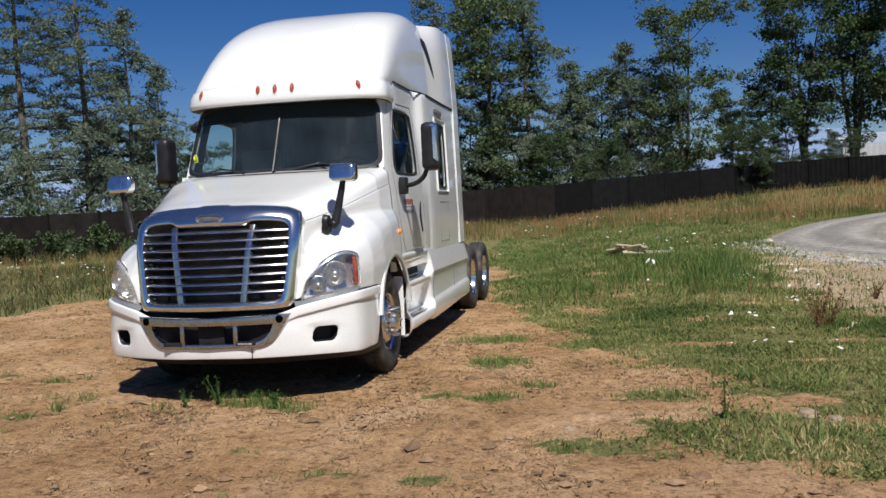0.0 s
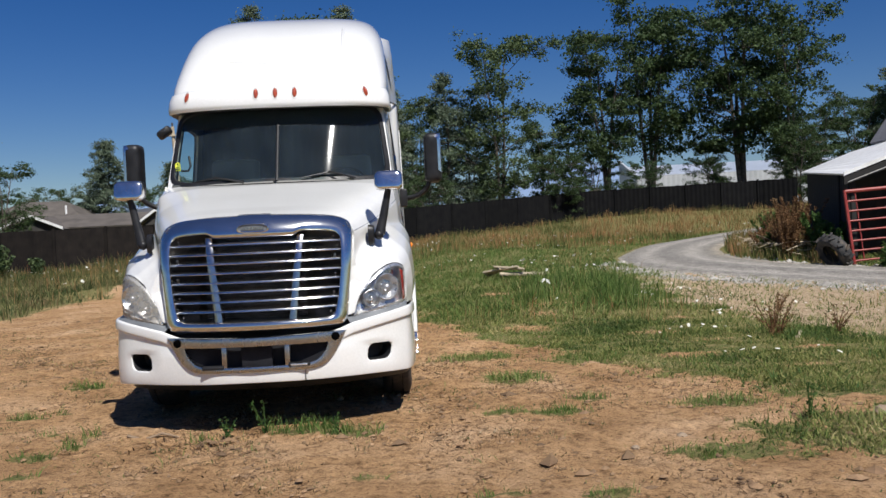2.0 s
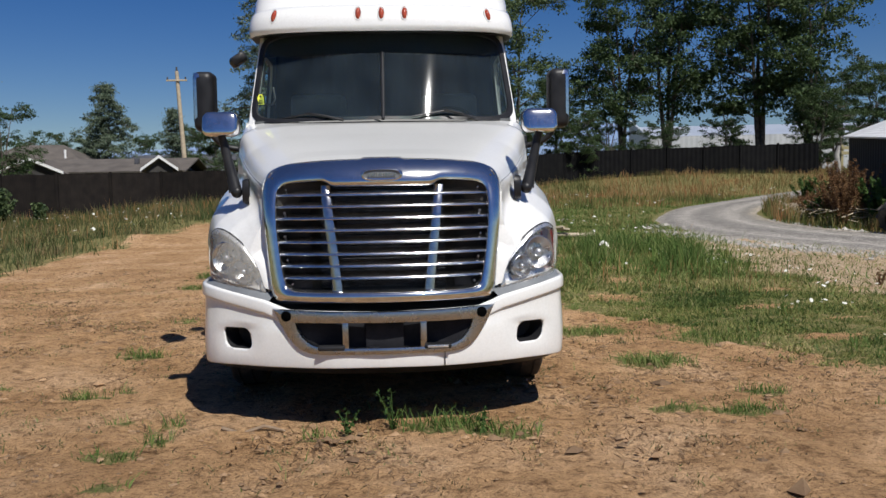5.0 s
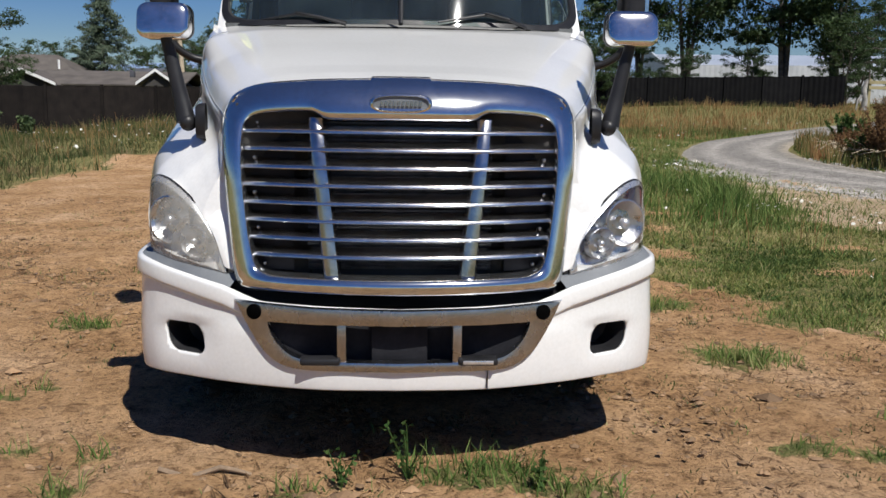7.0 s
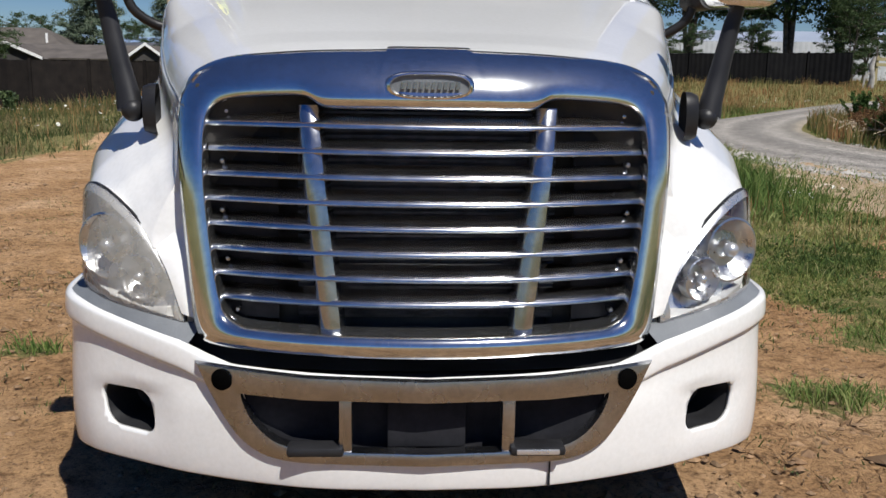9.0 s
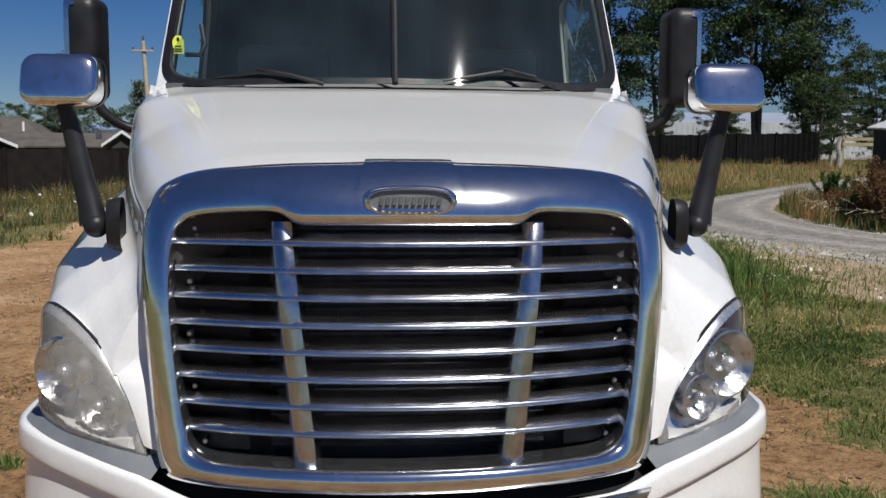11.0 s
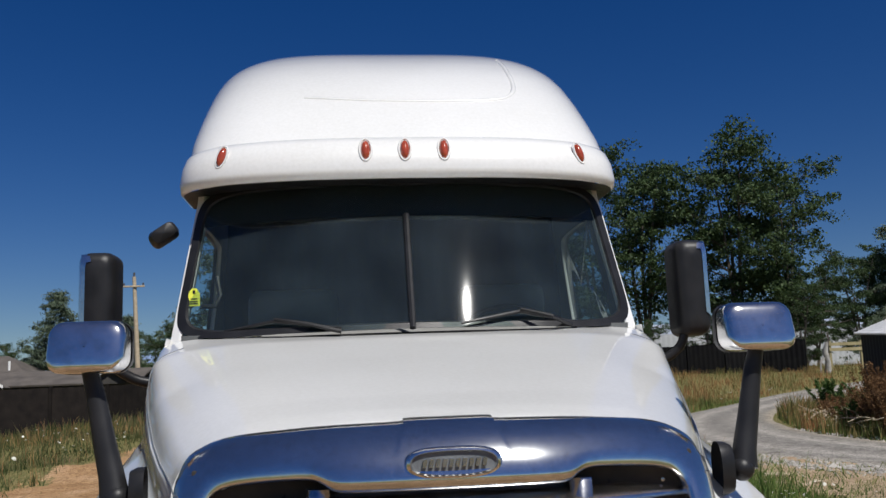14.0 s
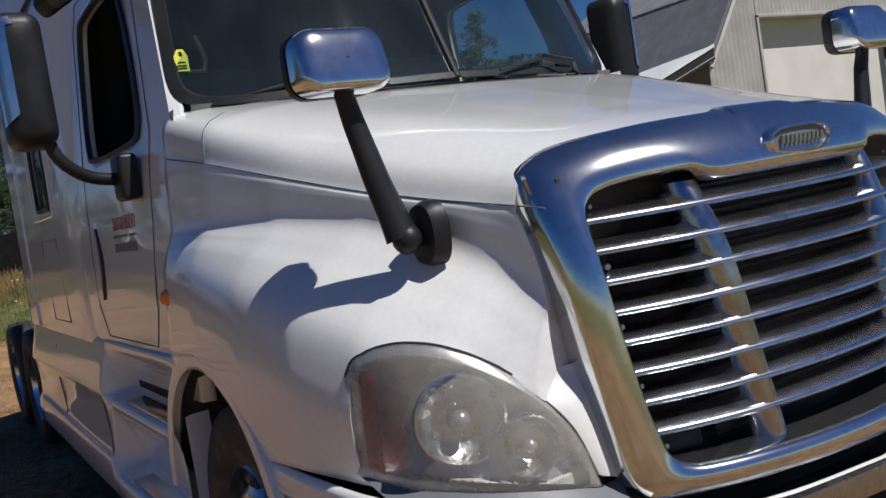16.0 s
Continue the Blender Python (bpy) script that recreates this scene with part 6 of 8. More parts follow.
def wheel(x, y, s, front):
    w = empty("wheel", (x, y, WZ), truck)
    w["label"] = "black tyre on a polished alloy rim"
    part("tyre", lathe_bm(tyre_profile(0.275), 48), RUBBER, w)
    h = 0.1375
    if front:
        prof = [(0.300, -h * 0.7), (0.298, h * 0.72), (0.288, h * 0.80), (0.275, h * 0.62), (0.262, h * 0.25), (0.235, h * 0.5), (0.20, h * 0.75), (0.165, h * 0.86), (0.15, h * 0.86), (0.115, h * 0.88), (0.11, h * 1.35), (0.095, h * 1.5), (0.0, h * 1.55)]
    else:
        prof = [(0.300, -h * 0.7), (0.298, h * 0.72), (0.288, h * 0.80), (0.275, h * 0.62), (0.265, -h * 0.2), (0.25, -h * 0.75), (0.20, -h * 0.85), (0.15, -h * 0.85), (0.14, -h * 0.2), (0.12, -h * 0.05), (0.0, 0.0)]
    bm = lathe_bm([(r, s * a) for r, a in prof], 40)
    part("rim", bm, ALLOY, w)
    n = 10
    for k in range(n):
        a = 2 * math.pi * k / n
        hx = s * (h * 0.86 if front else -h * 0.85)
        if front:
            c = (hx, 0.1425 * math.cos(a), 0.1425 * math.sin(a))
            part("lug_nut", merge(bmesh.new(), lathe_bm([(0.024, 0), (0.024, 0.006), (0.018, 0.01), (0.018, 0.045), (0.014, 0.062), (0.010, 0.10), (0.0, 0.104)], 10), Matrix.Translation(c) @ pose(0, 0, 0, 0, 0, 0 if s > 0 else 180)), CHROME, w)
        # closed dark disc on the rim, painting the shade of a hand hole
        c2 = (s * (h * 0.56 if front else -h * 0.80), 0.222 * math.cos(a + 0.3), 0.222 * math.sin(a + 0.3))
        part("hand_hole_disc", merge(bmesh.new(), lathe_bm([(0.0, 0.014), (0.034, 0.014), (0.037, 0.0)], 12), Matrix.Translation(c2) @ pose(0, 0, 0, 0, 0, 0 if s > 0 else 180)), DARK, w)
    return w


for s in (-1, 1):
    wheel(s * 1.08, WY, s, True)
    for y in (7.25, 8.55):
        wheel(s * 1.10, y, s, False)
        wheel(s * 0.78, y, -s, False)

# chassis under the cab
chassis = empty("chassis", (0, 0, 0), truck)
for s in (-1, 1):
    part("frame_rail", box_bm(s * 0.43 - 0.04, s * 0.43 + 0.04, 0.3, 9.3, 0.72, 0.98, 0.01), DARK, chassis)
part("front_axle", tube_bm([(-1.0, WY, 0.5), (-0.6, WY, 0.42), (0.6, WY, 0.42), (1.0, WY, 0.5)], 0.07, 10), DARK, chassis)
for y in (7.25, 8.55):
    part("rear_axle", tube_bm([(-1.0, y, 0.5), (1.0, y, 0.5)], [0.1, 0.1], 10), DARK, chassis)
part("engine_block", box_bm(-0.4, 0.4, 0.55, 2.0, 0.55, 1.5, 0.05), DARK, chassis)
part("belly_pan", box_bm(-1.1, 1.1, 2.3, 6.3, 0.55, 0.98, 0.02), DARK, chassis)
part("coupling_plate", box_bm(-0.45, 0.45, 7.4, 8.4, 1.05, 1.13, 0.03), DARK, chassis)

# ================= grass, flowers and clods =================
def blade_mat(name, stops, patch=0.9, swing=0.28):
    m, n, l, b = mat_nodes(name)
    g = n.new("ShaderNodeNewGeometry")
    r = ramp(n, stops)
    tc, no, sc = n.new("ShaderNodeTexCoord"), n.new("ShaderNodeTexNoise"), n.new("ShaderNodeMath")
    no.inputs["Scale"].default_value, no.inputs["Detail"].default_value = patch, 6
    l.new(tc.outputs["Object"], no.inputs["Vector"])
    spread = n.new("ShaderNodeMapRange")
    spread.inputs["From Min"].default_value, spread.inputs["From Max"].default_value = 0.3, 0.7
    spread.inputs["To Min"].default_value, spread.inputs["To Max"].default_value = -swing, swing + 0.03
    l.new(no.outputs["Fac"], spread.inputs["Value"])
    sc.operation = "MULTIPLY_ADD"
    sc.inputs[1].default_value = 0.75
    sc.use_clamp = True
    l.new(g.outputs["Random Per Island"], sc.inputs[0])
    l.new(spread.outputs[0], sc.inputs[2])
    l.new(sc.outputs[0], r.inputs["Fac"])
    l.new(r.outputs[0], b.inputs["Base Color"])
    b.inputs["Roughness"].default_value = 0.7
    b.inputs["Specular IOR Level"].default_value = 0.2
    tl, mx = n.new("ShaderNodeBsdfTranslucent"), n.new("ShaderNodeMixShader")
    l.new(r.outputs[0], tl.inputs[0])
    mx.inputs[0].default_value = 0.3
    l.new(b.outputs[0], mx.inputs[1])
    l.new(tl.outputs[0], mx.inputs[2])
    l.new(mx.outputs[0], n["Material Output"].inputs[0])
    return m


BANK_BLADES = blade_mat("bank_blades", [(0.0, (0.04, 0.066, 0.02)), (0.4, (0.085, 0.105, 0.036)), (0.7, (0.17, 0.14, 0.07)), (1.0, (0.27, 0.18, 0.10))], 0.5, 0.4)
CLOVER = blade_mat("clover", [(0.0, (0.05, 0.085, 0.022)), (0.4, (0.16, 0.20, 0.052)), (0.7, (0.32, 0.30, 0.11)), (1.0, (0.52, 0.41, 0.22))], 0.6, 0.42)
GREEN_BLADES = blade_mat("green_blades", [(0.0, (0.06, 0.115, 0.025)), (0.45, (0.135, 0.205, 0.05)), (0.76, (0.25, 0.28, 0.095)), (1.0, (0.46, 0.38, 0.21))])
DRY_BLADES = blade_mat("dry_blades", [(0.0, (0.085, 0.11, 0.03)), (0.35, (0.21, 0.175, 0.07)), (0.7, (0.40, 0.235, 0.105)), (1.0, (0.33, 0.135, 0.06))], 0.35, 0.5)
WEED = blade_mat("weed_leaves", [(0.0, (0.04, 0.09, 0.02)), (1.0, (0.11, 0.17, 0.05))])
PETAL = blade_mat("white_petals", [(0.0, (0.75, 0.74, 0.66)), (1.0, (0.85, 0.84, 0.78))])
RUSTY = blade_mat("rusty_stalks", [(0.0, (0.10, 0.055, 0.026)), (0.6, (0.23, 0.125, 0.058)), (1.0, (0.36, 0.26, 0.13))])
grass_rnd = np.random.RandomState(5)


def clumpy(x, y, f=1.0):
    return 0.5 + 0.5 * np.sin(x * 2.3 * f + 1.7 * np.sin(y * 1.1 * f)) * np.sin(y * 1.9 * f + 1.3 * np.sin(x * 1.7 * f))


def blades(name, xy, hgt, width, mat, label, lean=0.35, category="grass"):
    """Thousands of bent tapering blades, one mesh."""
    n = len(xy)
    rnd = grass_rnd
    x, y = xy[:, 0], xy[:, 1]
    z = height(x, y) - 0.01
    h = hgt * rnd.uniform(0.45, 1.25, n) * (0.45 + 1.0 * clumpy(x + 0.4, y, 1.1))
    a = rnd.uniform(0, 2 * math.pi, n)
    w = width * rnd.uniform(0.6, 1.4, n)
    ln = lean * rnd.uniform(0.1, 1.4, n) * h
    dx, dy = np.cos(a), np.sin(a)
    b = rnd.uniform(0, 2 * math.pi, n)
    lx, ly = np.cos(b) * ln, np.sin(b) * ln
    v = np.zeros((n, 5, 3))
    v[:, 0] = np.stack([x - dx * w, y - dy * w, z], 1)
    v[:, 1] = np.stack([x + dx * w, y + dy * w, z], 1)
    v[:, 2] = np.stack([x + dx * w * 0.7 + lx * 0.35, y + dy * w * 0.7 + ly * 0.35, z + h * 0.6], 1)
    v[:, 3] = np.stack([x - dx * w * 0.7 + lx * 0.35, y - dy * w * 0.7 + ly * 0.35, z + h * 0.6], 1)
    v[:, 4] = np.stack([x + lx, y + ly, z + h], 1)
    k = np.arange(n)[:, None] * 5
    quads = (k + [0, 1, 2, 3])
    tris = (k + [3, 2, 4])
    me = bpy.data.meshes.new(name)
    me.vertices.add(5 * n)
    me.vertices.foreach_set("co", v.ravel())
    loops = np.concatenate([quads, tris], 1).ravel()
    me.loops.add(len(loops))
    me.loops.foreach_set("vertex_index", loops)
    me.polygons.add(2 * n)
    st = (np.arange(n)[:, None] * 7 + [0, 4]).ravel()
    me.polygons.foreach_set("loop_start", st)
    me.update(calc_edges=True)
    me.validate()
    me.materials.append(mat)
    return tagged(new(name, me), label, category, kind="stuff")


def scatter(n, x0, x1, y0, y1, keep):
    p = np.stack([grass_rnd.uniform(x0, x1, n), grass_rnd.uniform(y0, y1, n)], 1)
    return p[grass_rnd.uniform(0, 1, n) < keep(p[:, 0], p[:, 1])]


LANE_A, LANE_B = np.array(la)[:, :2], np.array(lb)[:, :2]


def on_lane(x, y):
    """True between the edges of the gravel lane."""
    mid, out = (LANE_A + LANE_B) / 2, np.zeros(len(x), bool)
    half = np.linalg.norm(LANE_A - LANE_B, axis=1) / 2
    for s0 in range(0, len(x), 20000):
        d = np.hypot(x[s0:s0 + 20000, None] - mid[:, 0], y[s0:s0 + 20000, None] - mid[:, 1])
        k = d.argmin(1)
        out[s0:s0 + 20000] = d[np.arange(len(k)), k] < half[k] * 0.98
    return out


def meadow(x, y):
    return (1 - dirt_amount(x, y)) ** 1.5 * (0.12 + 0.85 * clumpy(x, y) * (0.4 + 0.6 * clumpy(y, x, 2.7))) * ~on_lane(x, y) * (1 - 0.93 * np.clip(verge(x, y) * 1.3, 0, 1))


near_xy = scatter(340000, 0.5, 9.5, -5, 14, lambda x, y: 0.75 * meadow(x, y) * np.clip(1.15 - y / 30, 0.3, 1))
blades("meadow_grass", near_xy, 0.07, 0.0046, CLOVER, "short patchy green grass beside the bare earth", 1.1)
mid_xy = scatter(240000, -1, 18, 8, 38, meadow)
blades("meadow_grass", mid_xy, 0.13, 0.008, GREEN_BLADES, "rough green meadow grass", 1.0)
left_xy = scatter(120000, -26, -3, 6, 40, lambda x, y: meadow(x, y) * (x > -24 + 0.2 * y))
blades("meadow_grass", left_xy, 0.24, 0.010, BANK_BLADES, "rough green meadow grass on the bank", 0.9)
far_xy = scatter(110000, -45, 45, 30, 58, lambda x, y: (0.4 + 0.6 * clumpy(x, y, 0.3)) * ~on_lane(x, y) * (np.abs(x) < y * 0.85 + 6))
bank = (far_xy[:, 0] < -7) & (clumpy(far_xy[:, 0], far_xy[:, 1], 0.35) < 0.55)
blades("tall_grass", far_xy[~bank], 0.4, 0.012, DRY_BLADES, "tall tan and rust summer grass before the fences")
blades("tall_grass", far_xy[bank], 0.46, 0.016, BANK_BLADES, "tall rank green weeds at the foot of the brown fence")
dry_xy = scatter(22000, 1.5, 16, 6, 30, lambda x, y: meadow(x, y) * clumpy(x, y, 0.45) ** 2)
blades("tall_grass", dry_xy, 0.34, 0.005, DRY_BLADES, "tall dry seed stalks standing in the meadow")
dryl_xy = scatter(26000, -26, -5, 14, 40, lambda x, y: meadow(x, y) * clumpy(x, y, 0.45) ** 2)
blades("tall_grass", dryl_xy, 0.55, 0.007, DRY_BLADES, "tall dry seed stalks on the bank")
tuft_xy = scatter(800000, -7, 5, -3, 16, lambda x, y: np.clip(patch_amount(x, y) * 1.5 - 0.4, 0, 1) * dirt_amount(x, y) * (0.2 + 0.8 * clumpy(x, y, 6)))
blades("grass_tufts", tuft_xy, 0.095, 0.0038, GREEN_BLADES, "small green grass tufts on bare earth", 0.9)
sparse_xy = scatter(9000, -7, 5, -4, 20, lambda x, y: dirt_amount(x, y) * clumpy(x, y, 5) ** 6)
blades("grass_tufts", sparse_xy, 0.06, 0.003, GREEN_BLADES, "sparse weeds sprouting from bare earth", 0.9)



def sprigs(name, xy, size, mat, label, category="grass"):
    """Short single leaves in one mesh, standing or lying at all angles."""
    n = len(xy)
    z = height(xy[:, 0], xy[:, 1])
    up = grass_rnd.uniform(0.25, 1.0, n) * size
    a, b = grass_rnd.uniform(0, 2 * math.pi, n), grass_rnd.uniform(0, 2 * math.pi, n)
    w, out = size * grass_rnd.uniform(0.10, 0.22, n), size * grass_rnd.uniform(0.1, 0.9, n)
    x, y = xy[:, 0], xy[:, 1]
    v = np.stack([np.stack([x - np.cos(a) * w, y - np.sin(a) * w, z], 1), np.stack([x + np.cos(a) * w, y + np.sin(a) * w, z + 0.1 * up], 1), np.stack([x + np.cos(b) * out, y + np.sin(b) * out, z + up], 1)], 1)
    me = bpy.data.meshes.new(name)
    me.vertices.add(3 * n)
    me.vertices.foreach_set("co", v.ravel())
    me.loops.add(3 * n)
    me.loops.foreach_set("vertex_index", np.arange(3 * n))
    me.polygons.add(n)
    me.polygons.foreach_set("loop_start", np.arange(n) * 3)
    me.update(calc_edges=True)
    me.materials.append(mat)
    return tagged(new(name, me), label, category, kind="stuff")


sprig_keep = lambda x, y: (1 - dirt_amount(x, y)) ** 1.2 * (0.15 + 0.85 * clumpy(x, y, 3.1)) * (0.3 + 0.7 * clumpy(x + 2, y, 0.8)) * ~on_lane(x, y) * (1 - 0.9 * np.clip(verge(x, y) * 1.3, 0, 1))
sprigs("meadow_grass", scatter(420000, 1.2, 8.2, -4.5, 6.5, sprig_keep), 0.045, CLOVER, "dense short clover and grass beside the bare earth")
sprigs("meadow_grass", scatter(160000, -0.5, 11, 6.0, 20, sprig_keep), 0.08, CLOVER, "dense short meadow grass")
sprigs("sprouts", scatter(200000, -7, 5, -5, 10, lambda x, y: dirt_amount(x, y) * clumpy(x, y, 4.3) ** 5 * clumpy(x, y, 1.1)), 0.032, BANK_BLADES, "flattened dark weeds scattered over bare earth", "weeds")
leafy_xy = scatter(110000, 0.8, 9.5, -5, 12, lambda x, y: meadow(x, y) * clumpy(x, y, 2.9) ** 2 * np.clip(1.15 - y / 16, 0.2, 1))
blades("meadow_weeds", leafy_xy, 0.055, 0.012, WEED, "low broad-leaved weeds among the grass", 2.2, "weeds")
tall_xy = scatter(70000, 1.5, 9.5, -4, 14, lambda x, y: meadow(x, y) * clumpy(x + 5, y + 2, 1.4) ** 5)
blades("tall_grass", tall_xy, 0.17, 0.005, GREEN_BLADES, "taller green grass tufts in the meadow", 0.8)
lush_xy = scatter(26000, 3.2, 7.2, 9, 15.5, lambda x, y: (1 - dirt_amount(x, y)) * clumpy(x + 1, y, 0.9) ** 1.5 * np.exp(-((x - 5.1) ** 2 / 1.2 + (y - 12) ** 2 / 6)) * ~on_lane(x, y))
blades("tall_grass", lush_xy, 0.40, 0.007, GREEN_BLADES, "tall yellow-green grass where the lane bends", 0.7)

LITTER = blade_mat("dry_litter", [(0.0, (0.05, 0.03, 0.018)), (0.45, (0.16, 0.095, 0.05)), (0.8, (0.30, 0.20, 0.11)), (1.0, (0.52, 0.42, 0.28))])
litter_xy = scatter(76000, -7.5, 4.8, -5, 14, lambda x, y: dirt_amount(x, y) * clumpy(x, y, 1.3) * np.clip(1.1 - np.abs(y) / 16, 0.1, 1))
blades("dry_litter", litter_xy, 0.024, 0.0055, LITTER, "dead weed scraps and straw littered on bare earth", 4.0, "litter")
sprig_xy = scatter(60000, -7, 5, -4.5, 10, lambda x, y: dirt_amount(x, y) * clumpy(x, y, 2.3) ** 5 * clumpy(x + 3, y, 0.7))
blades("grass_tufts", sprig_xy, 0.04, 0.003, GREEN_BLADES, "thin green sprouts on bare earth", 1.2)
verge_xy = scatter(36000, 4.5, 13, 1, 19, lambda x, y: verge(x, y) * clumpy(x, y, 1.5) ** 2)
blades("tall_grass", verge_xy, 0.10, 0.004, CLOVER, "thin dry grass on the stony verge", 1.2)

# ================= farm buildings =================
ROOF_WHITE = surface("white_sheet_roof", (0.70, 0.70, 0.69), (0.80, 0.80, 0.79), scale=1.5, rough=0.5, bump=0.1, fine=30, dirt=(0.45, 0.40, 0.34), dirt_scale=2)
BLACKBOARD = surface("black_boards", (0.010, 0.010, 0.010), (0.022, 0.020, 0.018), scale=3, rough=0.9, bump=0.3)
SLATE = surface("grey_shingles", (0.15, 0.15, 0.165), (0.21, 0.21, 0.225), scale=2.0, rough=0.85, bump=0.4, fine=18, dirt=(0.1, 0.1, 0.1), dirt_scale=1.2)
TIN = surface("corrugated_tin", (0.36, 0.345, 0.32), (0.47, 0.45, 0.42), scale=1.2, rough=0.6, metal=0.2, bump=0.05, dirt=(0.25, 0.19, 0.13), dirt_scale=1.5)
CREAM = surface("cream_door_paint", (0.62, 0.59, 0.54), (0.70, 0.67, 0.62), scale=1.0, rough=0.7, bump=0.1)
# red gate paint, darkened to hold the shed's shade on that gate
REDSTEEL_SHADED = surface("red_gate_paint_shaded", (0.22, 0.025, 0.022), (0.31, 0.04, 0.032), scale=3, rough=0.5, bump=0.1, dirt=(0.25, 0.10, 0.05), dirt_scale=6)
ORANGESTEEL = surface("orange_red_gate_paint", (0.46, 0.055, 0.028), (0.58, 0.085, 0.04), scale=3, rough=0.5, bump=0.1, dirt=(0.3, 0.12, 0.05), dirt_scale=6)
TIMBER = surface("bleached_timber", (0.36, 0.29, 0.20), (0.52, 0.43, 0.31), scale=5, rough=0.85, bump=0.3, fine=60)
WHITEPAINT = surface("white_trim_paint", (0.70, 0.70, 0.68), (0.80, 0.80, 0.78), scale=3, rough=0.6, bump=0.1)
BROWNROOF = surface("brown_shingles", (0.07, 0.06, 0.052), (0.12, 0.104, 0.09), scale=1.2, rough=0.9, bump=0.4, fine=12)
DARKROOF = surface("dark_shingles", (0.045, 0.047, 0.055), (0.075, 0.078, 0.09), scale=1.2, rough=0.9, bump=0.4, fine=12)
DARKWALL = surface("dark_house_wall", (0.035, 0.032, 0.03), (0.06, 0.055, 0.05), scale=1, rough=0.9, bump=0.2)
PALEWALL = surface("pale_metal_wall", (0.42, 0.44, 0.47), (0.52, 0.54, 0.57), scale=0.6, rough=0.5, bump=0.05)
PALEROOF = surface("pale_metal_roof", (0.30, 0.34, 0.40), (0.40, 0.44, 0.50), scale=0.6, rough=0.45, bump=0.05)

shed = empty("lean_to_shed", (13.4, 17, 0))
tagged(shed, "open black lean-to shed with a white sheet metal roof", "shed")


def under(parent, ob):
    ob.parent = parent
    ob.matrix_parent_inverse = Matrix.Translation(-parent.location)
    return ob


def slab(corners, t, mat, name, parent, label="", ribs=0):
    """A roof or wall sheet from four corners, thick t, with optional ribs across the first edge."""
    a, b, c, d = [Vector(p) for p in corners]
    nrm = (b - a).cross(d - a).normalized()
    n = max(1, ribs * 2)
    rows = []
    for i in range(n + 1):
        u = i / n
        o = nrm * (0.02 if (ribs and i % 2) else 0)
        p, q = a + (b - a) * u, d + (c - d) * u
        rows.append([p + o, q + o, q + o - nrm * t, p + o - nrm * t])
    bm = grid_bm(rows, close=True)
    bm.faces.new([v for v in bm.verts][:4][::-1])
    bm.faces.new([v for v in bm.verts][-4:])
    return under(parent, part(name, bm, mat, None, label, smooth=False))


EA, EB = Vector((13.2, 16.75, 2.56)), Vector((17.1, 27.8, 3.15))
FR, RR = Vector((19.2, 16.8, 4.64)), Vector((19.2, 27.83, 3.88))
slab([EA, FR, RR, EB], 0.05, ROOF_WHITE, "roof", shed, "white sheet metal roof", ribs=14)
slab([EA + Vector((0, -0.02, -0.06)), FR + Vector((0, -0.02, -0.06)), FR + Vector((0, -0.02, -0.42)), EA + Vector((0, -0.02, -0.30))], 0.04, BLACKBOARD, "barge_board", shed, "black barge board")
slab([EA + Vector((-0.02, -0.06, 0.04)), FR + Vector((0, -0.06, 0.04)), FR + Vector((0, -0.06, -0.06)), EA + Vector((-0.02, -0.06, -0.06))], 0.03, ROOF_WHITE, "edge_flashing", shed)
slab([EA + Vector((0.1, -0.05, -0.215)), FR + Vector((0, -0.05, -0.31)), FR + Vector((0, -0.05, -0.335)), EA + Vector((0.1, -0.05, -0.24))], 0.02, TIN, "edge_flashing", shed, "grey lower edge of the barge board")
slab([(13.5, 17.0, 0), (17.3, 27.6, 0.2), (17.3, 27.6, 3.08), (13.5, 17.0, 2.5)], 0.05, BLACKBOARD, "side_wall", shed, ribs=24)
slab([(17.3, 27.6, 0.2), (19.2, 27.6, 0.2), (19.2, 27.6, 3.8), (17.3, 27.6, 3.08)], 0.05, BLACKBOARD, "back_wall", shed, ribs=6)
for x in (13.6, 15.6, 17.6):
    under(shed, part("post", box_bm(x - 0.07, x + 0.07, 17.0, 17.14, 0, 2.55 + (x - 13.4) * 0.35, 0.01), BLACKBOARD))

# dark infill added behind the open front in place of interior shade
slab([(14.0, 18.6, 0), (19.2, 18.6, 0), (19.2, 18.6, 4.3), (14.0, 18.6, 2.6)], 0.05, BLACKBOARD, "shade_infill_wall", shed, "added dark wall standing for the shade inside the open shed", ribs=12)

barn = empty("barn", (25, 21, 0))
tagged(barn, "old barn with grey gambrel roof and corrugated tin front", "barn")
X0, XK, XR, X1 = 19.25, 20.9, 25.2, 31.2
slab([(X0 - 0.2, 16.9, 4.0), (XK, 16.9, 6.5), (XK, 26.0, 6.5), (X0 - 0.2, 26.0, 4.0)][::-1], 0.12, SLATE, "lower_roof", barn, "grey shingled steep lower roof")
slab([(XK - 0.1, 16.8, 6.45), (XR, 16.8, 8.6), (XR, 26.0, 8.6), (XK - 0.1, 26.0, 6.45)][::-1], 0.12, SLATE, "upper_roof", barn, "grey shingled upper roof")
slab([(XR, 16.8, 8.6), (29.6, 16.8, 6.45), (29.6, 26.0, 6.45), (XR, 26.0, 8.6)][::-1], 0.12, SLATE, "upper_roof", barn)
slab([(29.5, 16.9, 6.5), (X1, 16.9, 4.0), (X1, 26.0, 4.0), (29.5, 26.0, 6.5)][::-1], 0.12, SLATE, "lower_roof", barn)
under(barn, part("barge_board", tube_bm([(X0 - 0.15, 16.82, 4.0), (XK - 0.02, 16.82, 6.5)], 0.07, 4), TIN))


